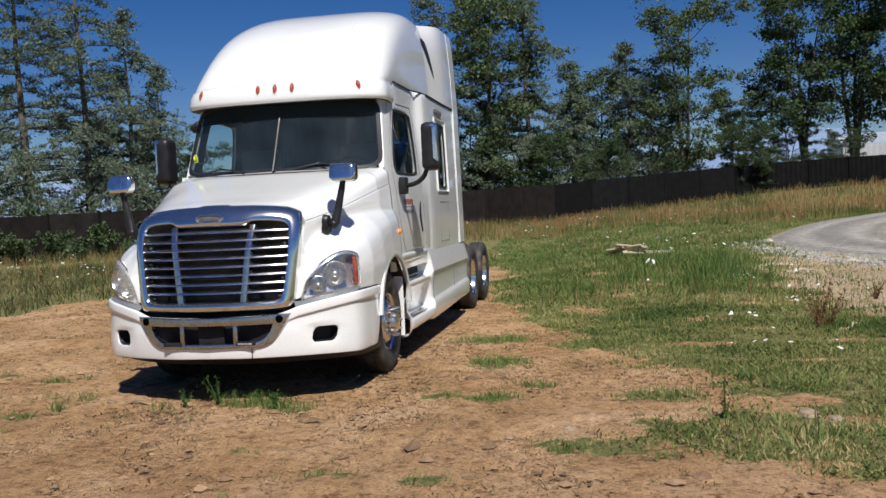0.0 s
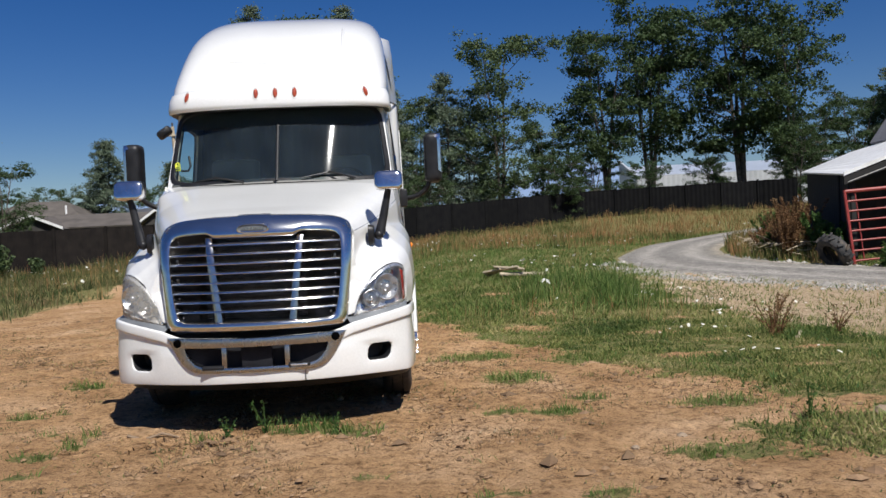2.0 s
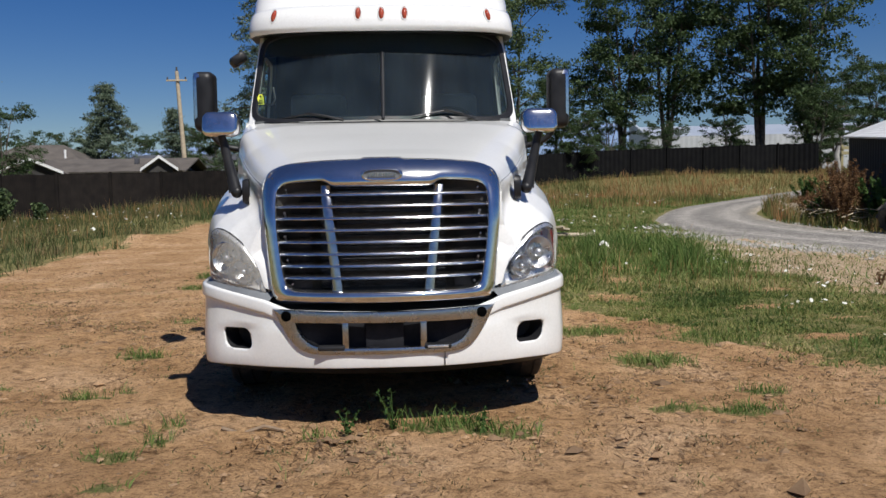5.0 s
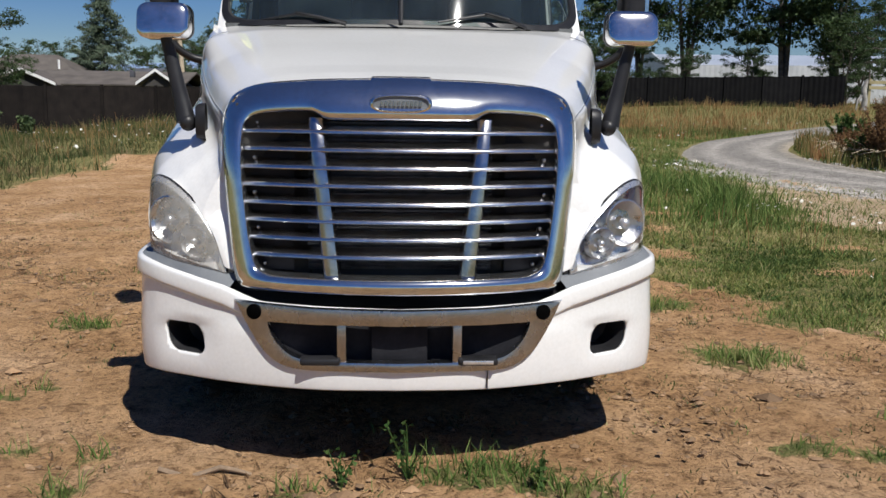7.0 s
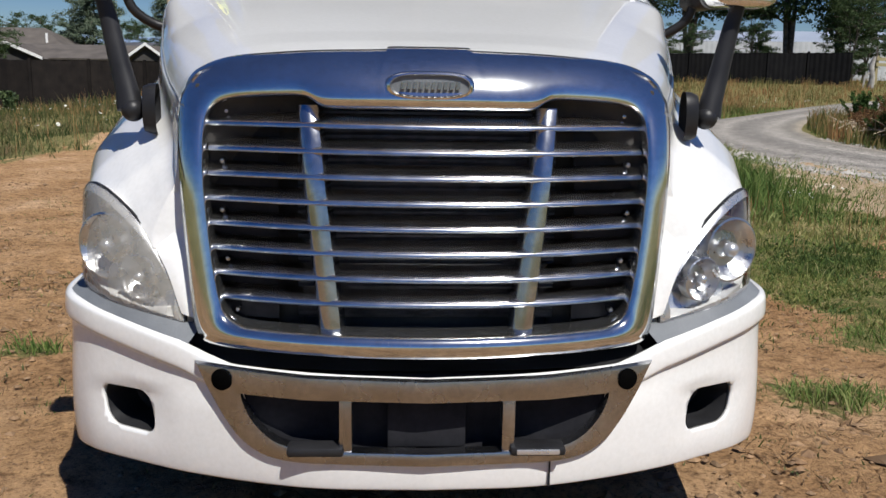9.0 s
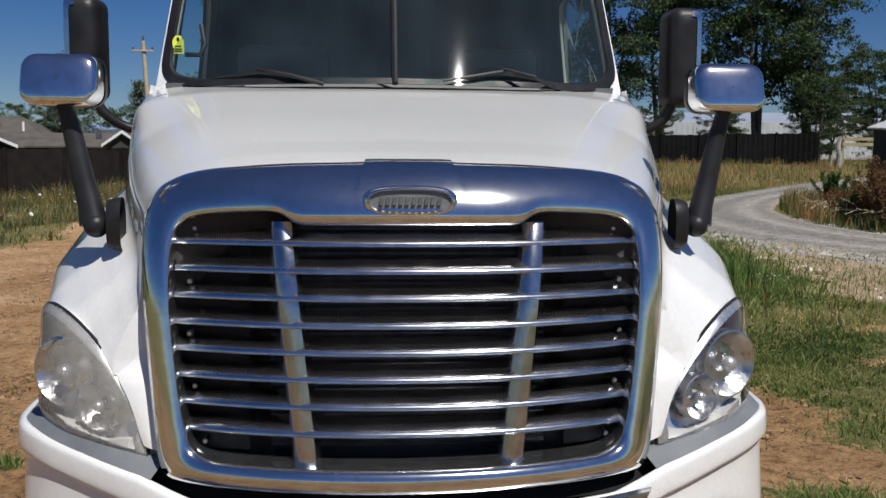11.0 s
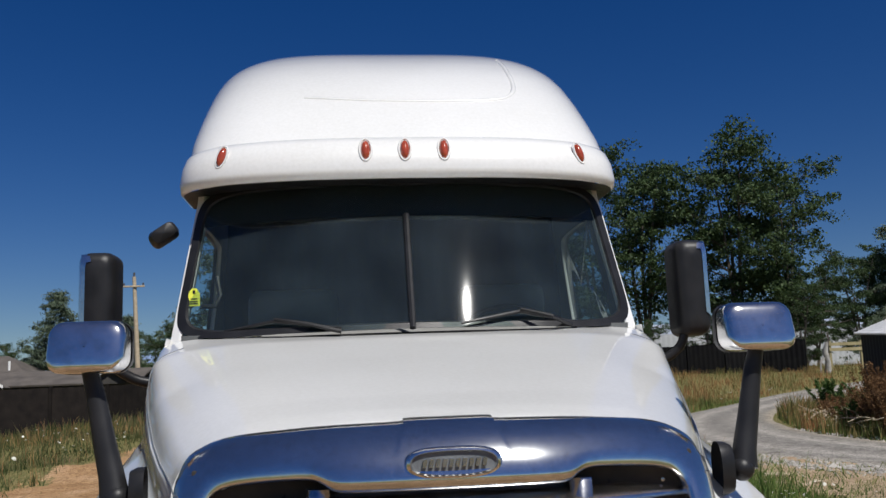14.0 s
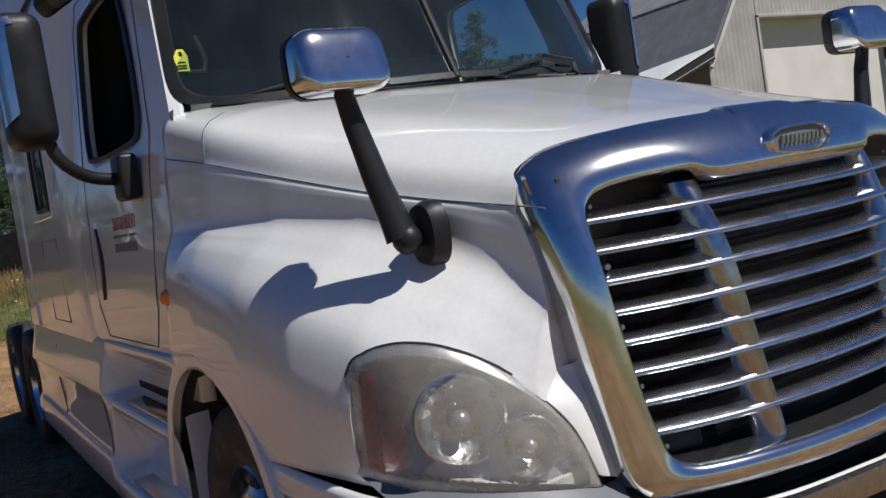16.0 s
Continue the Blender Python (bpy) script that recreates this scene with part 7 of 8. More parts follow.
def tin_front(x0, x1, zlo, zhi):
    """Corrugated sheet standing in the plane of the front, from zlo(x) to zhi(x)."""
    rows = []
    for k in range(int((x1 - x0) / 0.05) + 1):
        x = x0 + 0.05 * k
        y = 17.0 - 0.018 * math.sin(k * math.pi / 2)
        rows.append([(x, y, zlo(x)), (x, y, zhi(x))])
    return under(barn, part("tin_wall", grid_bm(rows), TIN, None, "corrugated tin front wall"))


gable = lambda x: float(np.interp(x, [X0, XK, XR, 29.6, X1], [4.1, 6.4, 8.5, 6.4, 4.1]))
tin_front(X0, 21.6, lambda x: 0.0, gable)
tin_front(21.6, 28.8, lambda x: 5.45, gable)
tin_front(28.8, X1, lambda x: 0.0, gable)
slab([(21.5, 17.5, 0), (28.9, 17.5, 0), (28.9, 17.5, 5.5), (21.5, 17.5, 5.5)], 0.06, CREAM, "barn_door", barn, "cream painted sliding barn door")
under(barn, part("door_frame", box_bm(21.54, 21.64, 16.93, 17.5, 0, 5.5, 0.01), TIN))
under(barn, part("door_header", box_bm(21.54, 28.9, 16.93, 17.5, 5.42, 5.52, 0.01), TIN))
slab([(X0, 17.0, 0), (X0, 25.9, 0), (X0, 25.9, 4.1), (X0, 17.0, 4.1)], 0.06, TIN, "side_wall", barn)
slab([(X0, 25.9, 0), (X1, 25.9, 0), (X1, 25.9, 4.1), (X0, 25.9, 4.1)], 0.06, TIN, "back_wall", barn)


def gate(x, y, z, w, h, mat, label, turn, lean):
    """A tube-steel livestock panel."""
    g = empty("livestock_gate")
    tagged(g, label, "gate", "red livestock gates")
    g.matrix_world = pose(x, y, z, lean, -3, turn)
    for xx in (0, w):
        part("upright", tube_bm([(xx, 0, 0), (xx, 0, h)], 0.045, 8), mat, g)
    part("upright", tube_bm([(w * 0.86, 0, 0.05), (w * 0.86, 0, h + 0.03)], 0.035, 8), mat, g)
    for k in range(8):
        zz = 0.12 + (h - 0.16) * k / 7
        part("rail", tube_bm([(0, 0, zz), (w, 0, zz)], 0.026 if k < 7 else 0.05, 8), mat, g)
    part("brace", tube_bm([(w * 0.15, 0.02, 0.1), (w * 0.15, 0.02, h)], 0.02, 6), mat, g)
    return g


gate(13.15, 16.2, 0.1, 1.95, 2.02, REDSTEEL_SHADED, "red tube-steel livestock gate leaning before the shed", 0, -6)
gate(15.35, 16.25, 0.1, 2.2, 2.12, ORANGESTEEL, "orange-red tube-steel livestock gate standing at the shed", -8, -3)
gate(15.5, 16.9, 0.1, 2.2, 2.05, ORANGESTEEL, "orange-red tube-steel livestock gate inside the shed", 6, -3)
tr = empty("tractor_tyre")
tagged(tr, "old black tractor tyre lying against the brush", "tyre")
tr.matrix_world = pose(12.66, 16.3, 0.48, 0, -30, 14)
part("carcass", lathe_bm([(0.26, -0.13), (0.34, -0.17), (0.44, -0.16), (0.48, -0.1), (0.49, 0), (0.48, 0.1), (0.44, 0.16), (0.34, 0.17), (0.26, 0.13)], 32), RUBBER, tr)
for k in range(22):
    a = 2 * math.pi * k / 22
    s = 1 if k % 2 else -1
    part("lug", merge(bmesh.new(), box_bm(-0.02, 0.16, -0.025, 0.025, 0.47, 0.53, 0.006, 1), pose(0, 0, 0, math.degrees(a), 0, 0) @ pose(0, 0, 0, 0, 0, 25 * s) @ pose(0.0 if s > 0 else -0.14, 0, 0)), RUBBER, tr)

# ---- houses beyond the fence ----
def prism_roof(h, x0, x1, y0, y1, ze, zr, mat, along_x=True, over=0.25, name="roof"):
    ym, xm = (y0 + y1) / 2, (x0 + x1) / 2
    if along_x:
        slab([(x0 - over, y0 - over, ze), (x1 + over, y0 - over, ze), (x1 + over, ym, zr), (x0 - over, ym, zr)], 0.1, mat, name, h)
        slab([(x1 + over, y1 + over, ze), (x0 - over, y1 + over, ze), (x0 - over, ym, zr), (x1 + over, ym, zr)], 0.1, mat, name, h)
    else:
        slab([(x0 - over, y1, ze), (x0 - over, y0 - over, ze), (xm, y0 - over, zr), (xm, y1, zr)], 0.1, mat, name, h)
        slab([(x1 + over, y0 - over, ze), (x1 + over, y1, ze), (xm, y1, zr), (xm, y0 - over, zr)], 0.1, mat, name, h)
        for s, xe in ((-1, x0 - over), (1, x1 + over)):
            under(h, part("barge_board", prism_bm([(xe, y0 - over - 0.06, ze - 0.05), (xm, y0 - over - 0.06, zr - 0.05), (xm, y0 - over - 0.06, zr + 0.14), (xe, y0 - over - 0.06, ze + 0.14)], (0, 0.05, 0)), WHITEPAINT, None, "white barge board", smooth=False))
        under(h, part("gable_wall", prism_bm([(x0, y0, ze - 0.1), (x1, y0, ze - 0.1), (xm, y0, zr - 0.1)], (0, 0.12, 0)), DARKWALL, None, smooth=False))


def house(name, x, y, label):
    h = empty(name, (x, y, 0))
    return tagged(h, label, "house")


hx, hy = along(-16.8, 66)
ha = house("bungalow", hx, hy, "low bungalow with brown shingle roof and white gable trim")
under(ha, part("wall", box_bm(hx - 6, hx + 4.6, hy, hy + 8, 0, 2.9, 0.02), DARKWALL))
prism_roof(ha, hx - 6.2, hx + 4.8, hy, hy + 8, 2.85, 3.85, BROWNROOF)
prism_roof(ha, hx - 6.9, hx - 2.9, hy - 1.2, hy + 4, 2.75, 3.7, BROWNROOF, False)
prism_roof(ha, hx + 2.6, hx + 4.6, hy - 1.2, hy + 4, 2.85, 3.72, BROWNROOF, False)
under(ha, part("roof_vent", box_bm(hx + 1.0, hx + 1.3, hy + 2, hy + 2.3, 3.3, 3.8, 0.02), DARKROOF))
hx, hy = along(-21.6, 78)
hb = house("house", hx, hy, "house with large brown hipped roof beyond the fence")
under(hb, part("wall", box_bm(hx - 5, hx + 5, hy, hy + 9, 0, 3.1, 0.02), DARKWALL))
bmr = bmesh.new()
hv = [bmr.verts.new(p) for p in [(hx - 5.4, hy - 0.4, 3.1), (hx + 5.4, hy - 0.4, 3.1), (hx + 5.4, hy + 9.4, 3.1), (hx - 5.4, hy + 9.4, 3.1), (hx - 2, hy + 4.5, 5.4), (hx + 1.6, hy + 4.5, 5.4)]]
for q in ((0, 1, 5, 4), (1, 2, 5), (2, 3, 4, 5), (3, 0, 4), (3, 2, 1, 0)):
    bmr.faces.new([hv[i] for i in q])
under(hb, part("roof", bmr, BROWNROOF, None, "brown hipped roof", smooth=False))
under(hb, part("chimney_pipe", tube_bm([(hx + 2.6, hy + 2, 3.5), (hx + 2.6, hy + 2, 4.9)], 0.09, 8), WHITEPAINT))
hx, hy = along(-11.6, 84)
hc = house("house", hx, hy, "house with dark shingle roof beyond the fence")
under(hc, part("wall", box_bm(hx - 7, hx + 7, hy, hy + 8, 0, 3.2, 0.02), DARKWALL))
prism_roof(hc, hx - 7, hx + 7, hy, hy + 8, 3.1, 4.8, DARKROOF)

ux, uy = along(-12.9, 70)
up = empty("utility_pole", (ux, uy, 0))
tagged(up, "weathered grey wooden utility pole with a crossarm", "utility pole")
under(up, part("pole", tube_bm([(ux + 0.5, uy, 0.5), (ux, uy, 10.2)], [0.2, 0.13], 10), TIMBER))
under(up, part("crossarm", box_bm(ux - 0.75, ux + 0.75, uy - 0.2, uy - 0.08, 9.45, 9.57, 0.01), TIMBER))
for dx in (-0.65, 0.65):
    under(up, part("insulator", tube_bm([(ux + dx, uy - 0.14, 9.57), (ux + dx, uy - 0.14, 9.75)], 0.06, 8), DARKROOF))
under(up, part("insulator", tube_bm([(ux, uy, 10.2), (ux, uy, 10.5)], 0.07, 8), DARKROOF))

wb = empty("warehouse", (38, 72, 0))
tagged(wb, "long pale metal warehouse behind the black fence", "building")
wa, wc = Vector((*along(15.9, 84), 0)), Vector((*along(33, 92), 0))
dirv = (wc - wa).normalized()
back = Vector((-dirv.y, dirv.x, 0)) * 14
slab([wa, wc, wc + Vector((0, 0, 5.6)), wa + Vector((0, 0, 5.6))], 0.2, PALEWALL, "wall", wb, "pale metal wall", ribs=60)
slab([wa + Vector((0, 0, 5.6)), wc + Vector((0, 0, 5.6)), wc + back + Vector((0, 0, 7.3)), wa + back + Vector((0, 0, 7.3))], 0.15, PALEROOF, "roof", wb, "pale blue-grey metal roof", ribs=60)
slab([wa + back, wa, wa + Vector((0, 0, 5.6)), wa + back + Vector((0, 0, 8.0))], 0.2, PALEWALL, "wall", wb)

# far hills, with the air's haze painted into their blue colour
HILL = surface("haze_tinted_hill", (0.16, 0.23, 0.36), (0.20, 0.28, 0.42), scale=0.004, rough=1.0, bump=0)
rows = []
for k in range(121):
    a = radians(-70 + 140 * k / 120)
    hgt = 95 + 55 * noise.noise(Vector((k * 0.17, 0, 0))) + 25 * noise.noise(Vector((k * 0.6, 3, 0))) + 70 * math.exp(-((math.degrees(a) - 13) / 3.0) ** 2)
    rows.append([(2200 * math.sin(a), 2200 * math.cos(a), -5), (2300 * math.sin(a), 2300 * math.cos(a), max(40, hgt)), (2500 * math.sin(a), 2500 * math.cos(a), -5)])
tagged(part("backdrop", grid_bm(rows), HILL), "distant hills on the horizon tinted with haze blue", "hills", kind="structure")

# ================= small things on the ground =================
srnd = np.random.RandomState(9)


def lumps(name, xy, sizes, mat, label, category, squash=0.6, sink=0.3):
    """Many small uneven stones or clods in one mesh, each with ten facets."""
    ring5 = [(math.cos(k * 1.2566), math.sin(k * 1.2566), -0.1) for k in range(5)]
    bv = np.array(ring5 + [(0.1, 0, 0.85), (0, 0, -0.8)])
    bf = np.array([[k, (k + 1) % 5, 5] for k in range(5)] + [[(k + 1) % 5, k, 6] for k in range(5)])
    n = len(xy)
    jit = 1 + srnd.uniform(-0.4, 0.4, (n, len(bv), 1))
    sc = sizes[:, None, None] * np.stack([srnd.uniform(0.7, 1.3, n), srnd.uniform(0.7, 1.3, n), np.full(n, squash)], 1)[:, None, :]
    v = bv[None] * jit * sc
    a = srnd.uniform(0, 6.28, n)
    ca, sa = np.cos(a)[:, None], np.sin(a)[:, None]
    vx, vy = v[..., 0] * ca - v[..., 1] * sa, v[..., 0] * sa + v[..., 1] * ca
    z = height(xy[:, 0], xy[:, 1]) + sizes * squash * (1 - 2 * sink) * 0.5
    vv = np.stack([vx + xy[:, 0, None], vy + xy[:, 1, None], v[..., 2] + z[:, None]], -1).reshape(-1, 3)
    ff = (bf[None] + (np.arange(n) * len(bv))[:, None, None]).reshape(-1, 3)
    ob = put_mesh(name, vv, ff.tolist(), mat, smooth=False)
    return tagged(ob, label, category, kind="stuff")


CLOD = surface("earth_clods", (0.12, 0.068, 0.034), (0.33, 0.21, 0.115), scale=3, rough=0.95, bump=0.5, fine=60, per_island=0.35)
ROCK = surface("tan_rock", (0.2, 0.14, 0.09), (0.34, 0.26, 0.18), scale=4, rough=0.95, bump=0.5, fine=40)
STONE = surface("pale_stones", (0.27, 0.25, 0.22), (0.42, 0.39, 0.345), scale=3, rough=0.9, bump=0.4, fine=50, per_island=0.3)


def sample(n, x0, x1, y0, y1, keep):
    p = np.stack([srnd.uniform(x0, x1, n), srnd.uniform(y0, y1, n)], 1)
    return p[srnd.uniform(0, 1, n) < keep(p[:, 0], p[:, 1])]


c1 = sample(64000, -7.5, 4.6, -5, 12, lambda x, y: dirt_amount(x, y) * clumpy(x, y, 1.6) * np.clip(1.1 - np.abs(y) / 16, 0.15, 1))
lumps("earth_clods", c1, np.exp(srnd.normal(math.log(0.0078), 0.62, len(c1))), CLOD, "crumbled brown clods on the bare earth", "clods")
c2 = sample(9000, -6, 4.8, -5, 6, lambda x, y: dirt_amount(x, y) * clumpy(x, y, 1.2) ** 2)
lumps("earth_clods", c2, np.exp(srnd.normal(math.log(0.017), 0.5, len(c2))), CLOD, "larger broken clods on the bare earth", "clods", 0.45)
e = np.array([p[:2] for p in curve_pts(lane_near[1:8], 400)])
pts = e[srnd.randint(0, len(e), 7500)] + np.abs(srnd.normal(0, 0.5, (7500, 1))) * [-0.85, -0.53] + srnd.normal(0, 0.15, (7500, 2))
lumps("lane_rubble", pts, np.exp(srnd.normal(math.log(0.021), 0.55, len(pts))), STONE, "pale crushed stone along the lane's edge", "stones")
e2 = np.array([p[:2] for p in curve_pts(lane_far[2:9], 300)])
pts = e2[srnd.randint(0, len(e2), 900)] + srnd.normal(0, 0.25, (900, 2))
lumps("lane_rubble", pts, np.exp(srnd.normal(math.log(0.03), 0.5, len(pts))), STONE, "pale crushed stone along the lane", "stones")


def rock(x, y, r, label):
    bm = bmesh.new()
    bmesh.ops.create_icosphere(bm, subdivisions=3, radius=r)
    for v in bm.verts:
        v.co *= 1 + 0.35 * noise.noise(v.co * (2.2 / r) + Vector((x, y, 0)))
        v.co.z *= 0.55
    ob = tagged(part("rock", bm, ROCK, sharp=30), label, "rock", "loose rocks")
    ob.location = (x, y, float(height(x, y)) + r * 0.2)


for x, y, r in ((4.79, -0.36, 0.075), (4.95, -0.51, 0.055), (3.1, -0.75, 0.04), (2.7, -1.0, 0.03), (-3.3, 2.1, 0.04)):
    rock(x, y, r, "pale rough field stone half sunk in earth")


DRYWOOD = surface("dry_brown_wood", (0.16, 0.11, 0.07), (0.28, 0.2, 0.13), scale=8, rough=0.9, bump=0.3, fine=60)


def stick(x, y, length, r, turn, label, z=0.0, lean=0, mat=TIMBER):
    pts = [(length * u, 0.015 * length * math.sin(u * 5 + x), 0.02 * math.sin(u * 9)) for u in np.linspace(-0.5, 0.5, 7)]
    ob = tagged(part("stick", tube_bm(pts, [r, r * 1.05, r, r * 0.95, r * 0.9, r * 0.8, r * 0.6], 7), mat), label, "stick", "loose sticks")
    ob.matrix_world = pose(x, y, float(height(x, y)) + r + z, 0, lean, turn)


stick(6.6, 13.0, 1.5, 0.045, 25, "bleached stick lying by the lane")
stick(6.1, 12.2, 1.1, 0.03, 5, "bleached stick lying by the lane")
stick(7.2, 12.4, 0.9, 0.03, 40, "bleached stick lying by the lane")
stick(-0.85, 0.16, 0.40, 0.013, 3, "weathered brown stick on the bare earth", mat=DRYWOOD)
stick(6.2, 4.2, 0.8, 0.02, 60, "bleached stick in the grass")


def plank(x, y, z, l, w, t, turn, lean, roll=0):
    ob = tagged(part("plank", box_bm(-l / 2, l / 2, -w / 2, w / 2, -t / 2, t / 2, 0.008, 1), TIMBER, smooth=False), "bleached broken plank in a small woodpile", "plank", "broken planks")
    ob.matrix_world = pose(x, y, z, roll, lean, turn)


for x, y, z, l, turn, lean in ((3.75, 16.3, 0.42, 1.0, 150, 8), (3.95, 16.2, 0.46, 0.8, 165, -6), (4.3, 16.2, 0.30, 1.2, 5, 2), (3.6, 16.5, 0.36, 0.7, 120, 14), (4.6, 16.5, 0.28, 0.9, 170, 0)):
    plank(x, y, z, l, 0.16, 0.05, turn, lean, 15)


# flowers, weeds, brush
def flowers(name, xy, stem, head, label):
    n = len(xy)
    z0 = height(xy[:, 0], xy[:, 1])
    h = stem * srnd.uniform(0.6, 1.3, n)
    v, f = [], []
    ang = np.linspace(0, 2 * math.pi, 8)[:-1]
    for i in range(n):
        c = np.array([xy[i, 0] + srnd.normal(0, 0.03), xy[i, 1] + srnd.normal(0, 0.03), z0[i] + h[i]])
        tilt = srnd.normal(0, 0.35, 2)
        r = head * srnd.uniform(0.6, 1.3)
        b = len(v)
        v.append(c + [0, 0, 0.3 * r])
        for a in ang:
            d = np.array([math.cos(a), math.sin(a)]) * r
            v.append(c + [d[0], d[1], d @ tilt])
        for k in range(7):
            f.append((b, b + 1 + k, b + 1 + (k + 1) % 7))
    return tagged(put_mesh(name, v, f, PETAL, smooth=False), label, "flowers", kind="stuff")


fx = sample(600, 3.6, 9.0, 1.5, 13, lambda x, y: (1 - dirt_amount(x, y)) * clumpy(x, y, 0.8) ** 4 * ~on_lane(x, y))
flowers("white_flowers", fx, 0.12, 0.024, "small white wildflowers dotted through the grass")
fx = sample(2000, -2, 20, 12, 42, lambda x, y: (1 - dirt_amount(x, y)) * clumpy(x, y, 0.5) ** 5 * ~on_lane(x, y))
flowers("white_flowers", fx, 0.25, 0.04, "white flower heads scattered over the meadow")
fx = sample(1800, -24, -4, 14, 42, lambda x, y: (1 - dirt_amount(x, y)) * clumpy(x, y, 0.5) ** 5)
flowers("white_flowers", fx, 0.3, 0.038, "white flower heads scattered over the bank")


def weed(x, y, h, seed, mat=WEED, name="weed", label="leafy green weed growing from bare earth", stems=1, leaf=0.03, per=26, fan=0.25):
    rnd = np.random.RandomState(seed)
    w = empty(name, (x, y, float(height(x, y))))
    tagged(w, label, name.replace("_", " "))
    bm = bmesh.new()
    cen = []
    for s in range(stems):
        a, l = rnd.uniform(0, 6.28), rnd.uniform(0, fan) * h
        hh = h * rnd.uniform(0.6, 1.1)
        tip = np.array([math.cos(a) * l, math.sin(a) * l, hh])
        tube_bm([(0, 0, -0.02), tuple(tip * [0.4, 0.4, 0.5]), tuple(tip)], [0.004 + h * 0.004, 0.004 + h * 0.003, 0.002], 5, bm, cap=False)
        for u in np.linspace(0.15, 1, max(4, int(hh / 0.06))):
            cen.append(tip * u)
    part("stem", bm, mat, w)
    v, f = leaves(cen, leaf, max(3, per // max(1, stems)), [leaf * 0.8] * len(cen), 0.7, rnd)
    put_mesh("foliage", v, f.tolist(), mat, w, smooth=False)
    return w


for i, (x, y, h) in enumerate(((0.04, 0.1, 0.25), (0.6, -0.03, 0.14), (-0.25, 0.04, 0.13), (4.22, -0.34, 0.24))):
    weed(x, y, h, 40 + i, leaf=0.013, per=26, stems=5, fan=0.6)
for i, (x, y, h) in enumerate(((5.85, 4.2, 0.5), (5.98, 4.3, 0.42), (6.9, 4.6, 0.34), (7.4, 7.6, 0.3))):
    weed(x, y, h, 60 + i, RUSTY, "dock_plant", "rust-brown dock plant gone to seed", 11, 0.016, 44, 0.7)
brush_rnd = np.random.RandomState(3)
for i in range(20):
    u = i / 20
    y = 17.5 + 9 * u
    x = float(np.interp(y, [16.7, 18.3, 20.2, 22.5, 27], [12.4, 11.75, 11.6, 12.1, 13.7])) + 0.7 + brush_rnd.uniform(0, 1.7)
    kind = brush_rnd.rand()
    h = brush_rnd.uniform(0.4, 0.9)
    if 1 < i < 8 and i % 3:
        weed(x - 0.35, y, h + 0.95, 80 + i, RUSTY, "brush", "tall rust-brown dry brush beside the lane", 34, 0.03, 260, 0.55)
    elif kind < 0.6:
        weed(x, y, h, 80 + i, RUSTY, "brush", "rust-brown dry brush beside the lane", 24, 0.028, 200, 0.6)
    else:
        weed(x - 0.3, y, h + 0.4, 80 + i, WEED, "shrub", "green scrubby bush beside the lane", 16, 0.045, 220, 0.6)
for i in range(12):
    x = 13.3 + brush_rnd.uniform(0, 3.4)
    weed(x, 15.6 + brush_rnd.uniform(-0.3, 0.8) - 0.25 * (x - 13), brush_rnd.uniform(0.25, 0.7), 140 + i, WEED if i % 3 else RUSTY, "weed", "scruffy weeds round the gates", 8, 0.05, 40, 0.6)
for i in range(11):
    x, y = along(-38 + 1.7 * i + brush_rnd.uniform(-0.5, 0.5), 45.5 + brush_rnd.uniform(-1.5, 1.0))
    weed(x, y, brush_rnd.uniform(0.8, 2.0), 170 + i, LEAF_D, "shrub", "dark green bush at the foot of the brown fence", 14, 0.08, 150, 0.7)
bm_xy = scatter(9000, 11.5, 17, 16.5, 29, lambda x, y: (x < 13.1 + 0.35 * (y - 17)) * ~on_lane(x, y) * 1.0)
blades("tall_grass", bm_xy, 0.55, 0.012, DRY_BLADES, "tall dry grass between lane and shed")

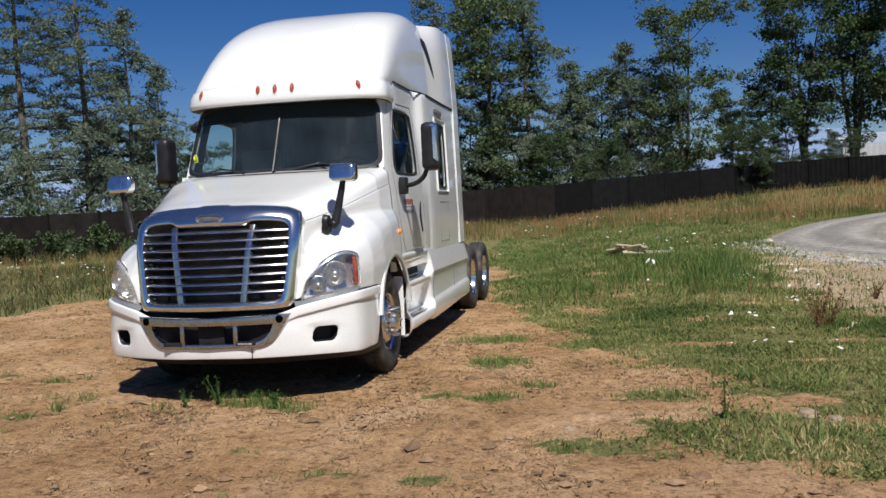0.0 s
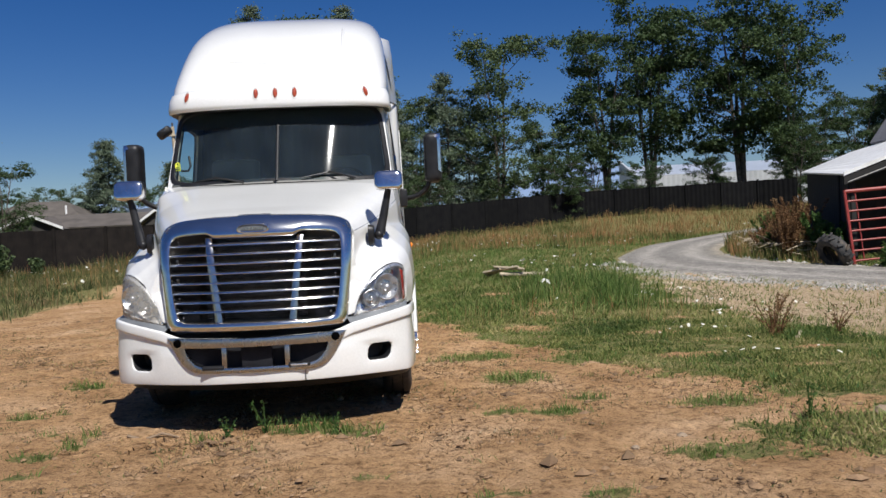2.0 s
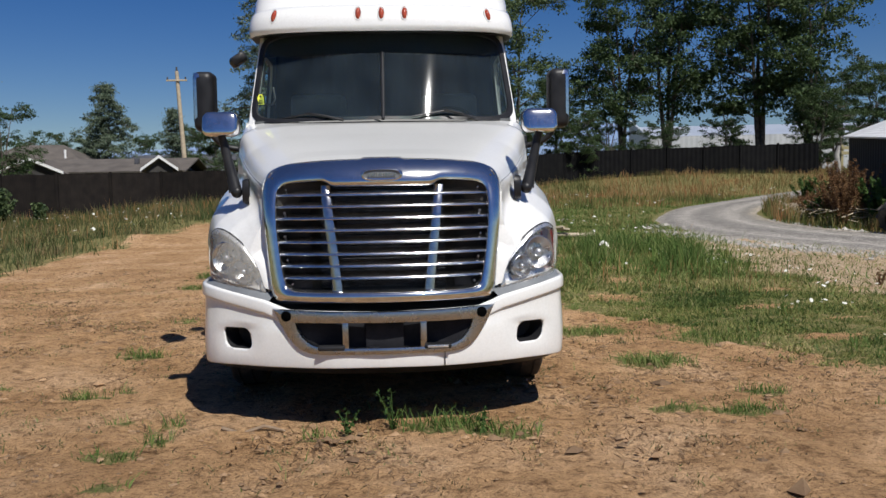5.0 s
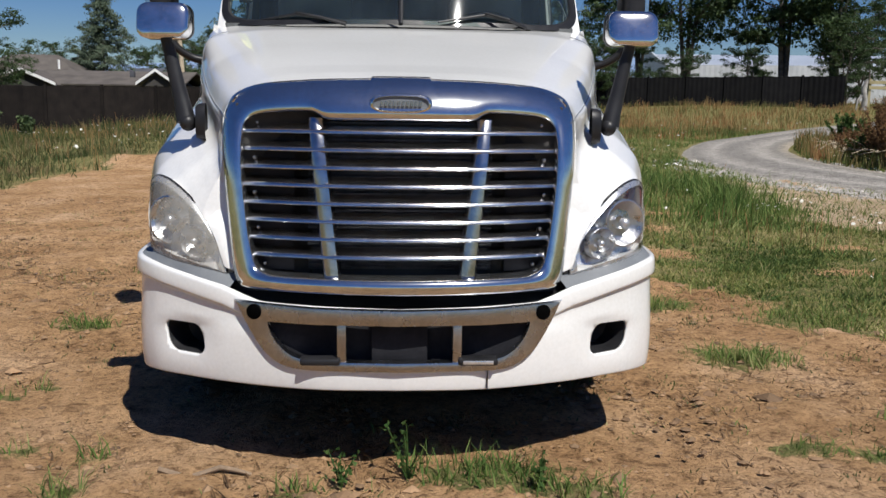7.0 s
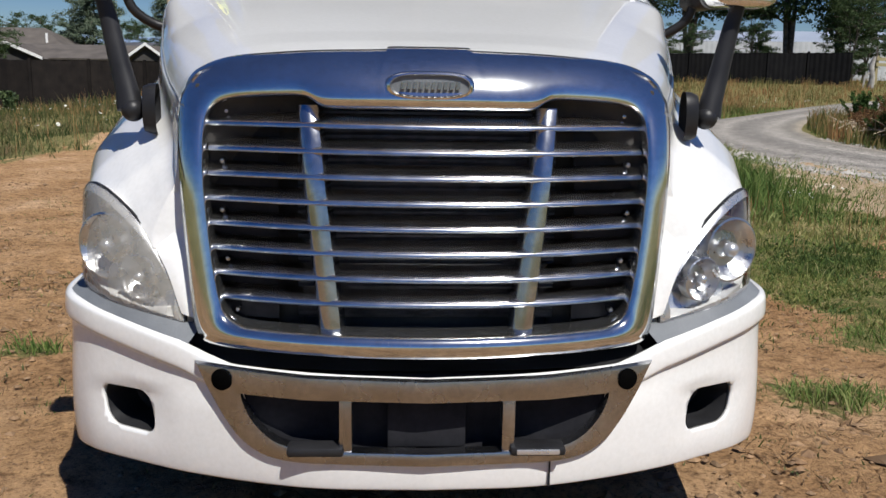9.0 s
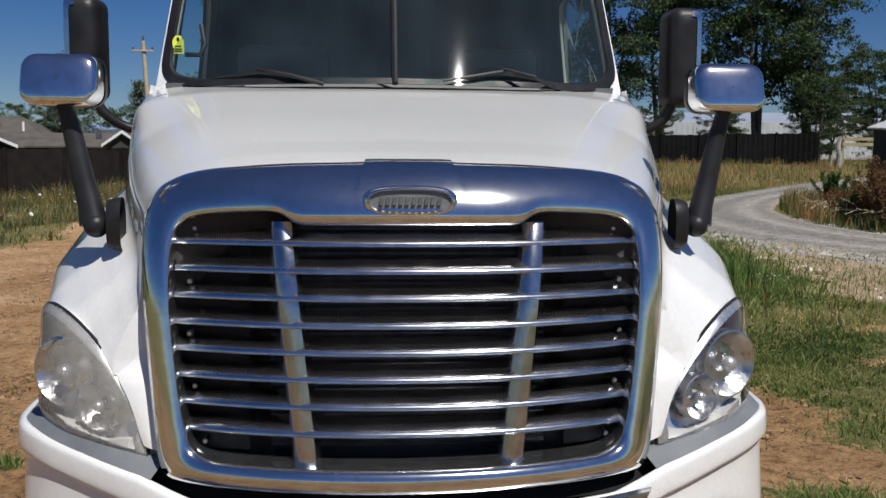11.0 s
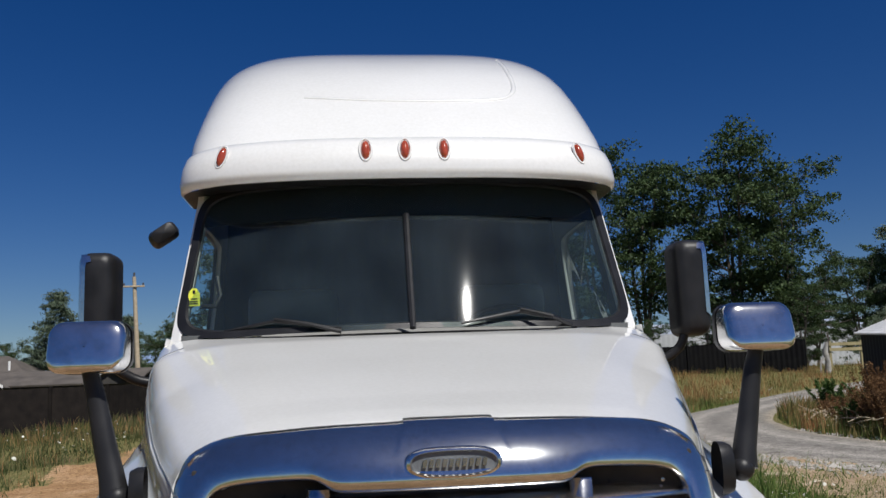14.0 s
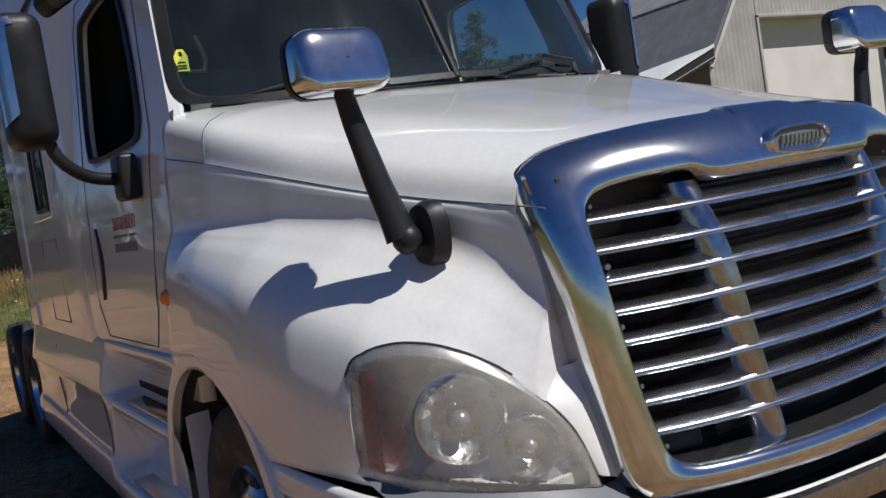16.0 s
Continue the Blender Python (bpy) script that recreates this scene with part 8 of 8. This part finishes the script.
# twigs of the brush pile in the bend of the lane
twig_bm = bmesh.new()
for i in range(110):
    y = 18.0 + brush_rnd.uniform(0, 6.5)
    x = float(np.interp(y, [16.7, 18.3, 20.2, 22.5, 27], [12.4, 11.75, 11.6, 12.1, 13.7])) + 0.5 + brush_rnd.uniform(0, 1.3)
    z = float(height(x, y)) + brush_rnd.uniform(0.02, 0.5)
    a, l, up = brush_rnd.uniform(0, 6.28), brush_rnd.uniform(0.3, 1.1), brush_rnd.uniform(-0.15, 0.45)
    d = np.array([math.cos(a) * l, math.sin(a) * l, up * l])
    c = np.array([x, y, z])
    tube_bm([c - d / 2, c + [0, 0, 0.05 * l], c + d / 2], [0.02, 0.015, 0.006], 4, twig_bm, cap=False)
tagged(part("brush_pile", twig_bm, TIMBER), "heap of bleached branches and twigs beside the lane", "brush pile", kind="stuff")

# bleached stump at the end of the black fence, and yellow boards beyond
sx, sy = 28.75, 51.3
DEADWOOD = surface("grey_deadwood", (0.22, 0.21, 0.19), (0.42, 0.40, 0.37), scale=4, rough=0.9, bump=0.5, fine=30)
stump = empty("dead_stump", (sx, sy, float(height(sx, sy))))
tagged(stump, "bleached grey dead tree stump at the end of the black fence", "stump")
part("trunk", tube_bm([(0, 0, -0.1), (0.08, 0, 0.7), (-0.05, 0, 1.3), (0.12, 0, 1.9)], [0.22, 0.16, 0.18, 0.09], 9), DEADWOOD, stump)
part("limb", tube_bm([(-0.05, 0, 1.0), (-0.38, 0, 0.7), (-0.45, 0, -0.05)], [0.08, 0.06, 0.05], 7), DEADWOOD, stump)
part("limb", tube_bm([(0.05, 0, 1.5), (0.25, 0, 2.0), (0.22, 0, 2.5)], [0.1, 0.06, 0.03], 7), BARK, stump)
YELLOWBOARD = surface("faded_yellow_boards", (0.26, 0.22, 0.11), (0.36, 0.31, 0.17), scale=3, rough=0.8, bump=0.2)
for k in range(2):
    z = float(height(31, 52.5)) + 1.25 + 0.34 * k
    tagged(part("board_rail", box_bm(29.6, 34.0, 52.4, 52.46, z, z + 0.2, 0.01), YELLOWBOARD, smooth=False), "faded yellow board rail beyond the fence", "rail", "yellow rails")
for x in (29.7, 31.8, 33.9):
    z = float(height(x, 52.5))
    tagged(part("rail_post", box_bm(x - 0.08, x + 0.08, 52.47, 52.62, z - 0.1, z + 1.9, 0.01), YELLOWBOARD, smooth=False), "faded yellow post of a board rail", "post", "yellow rail posts")
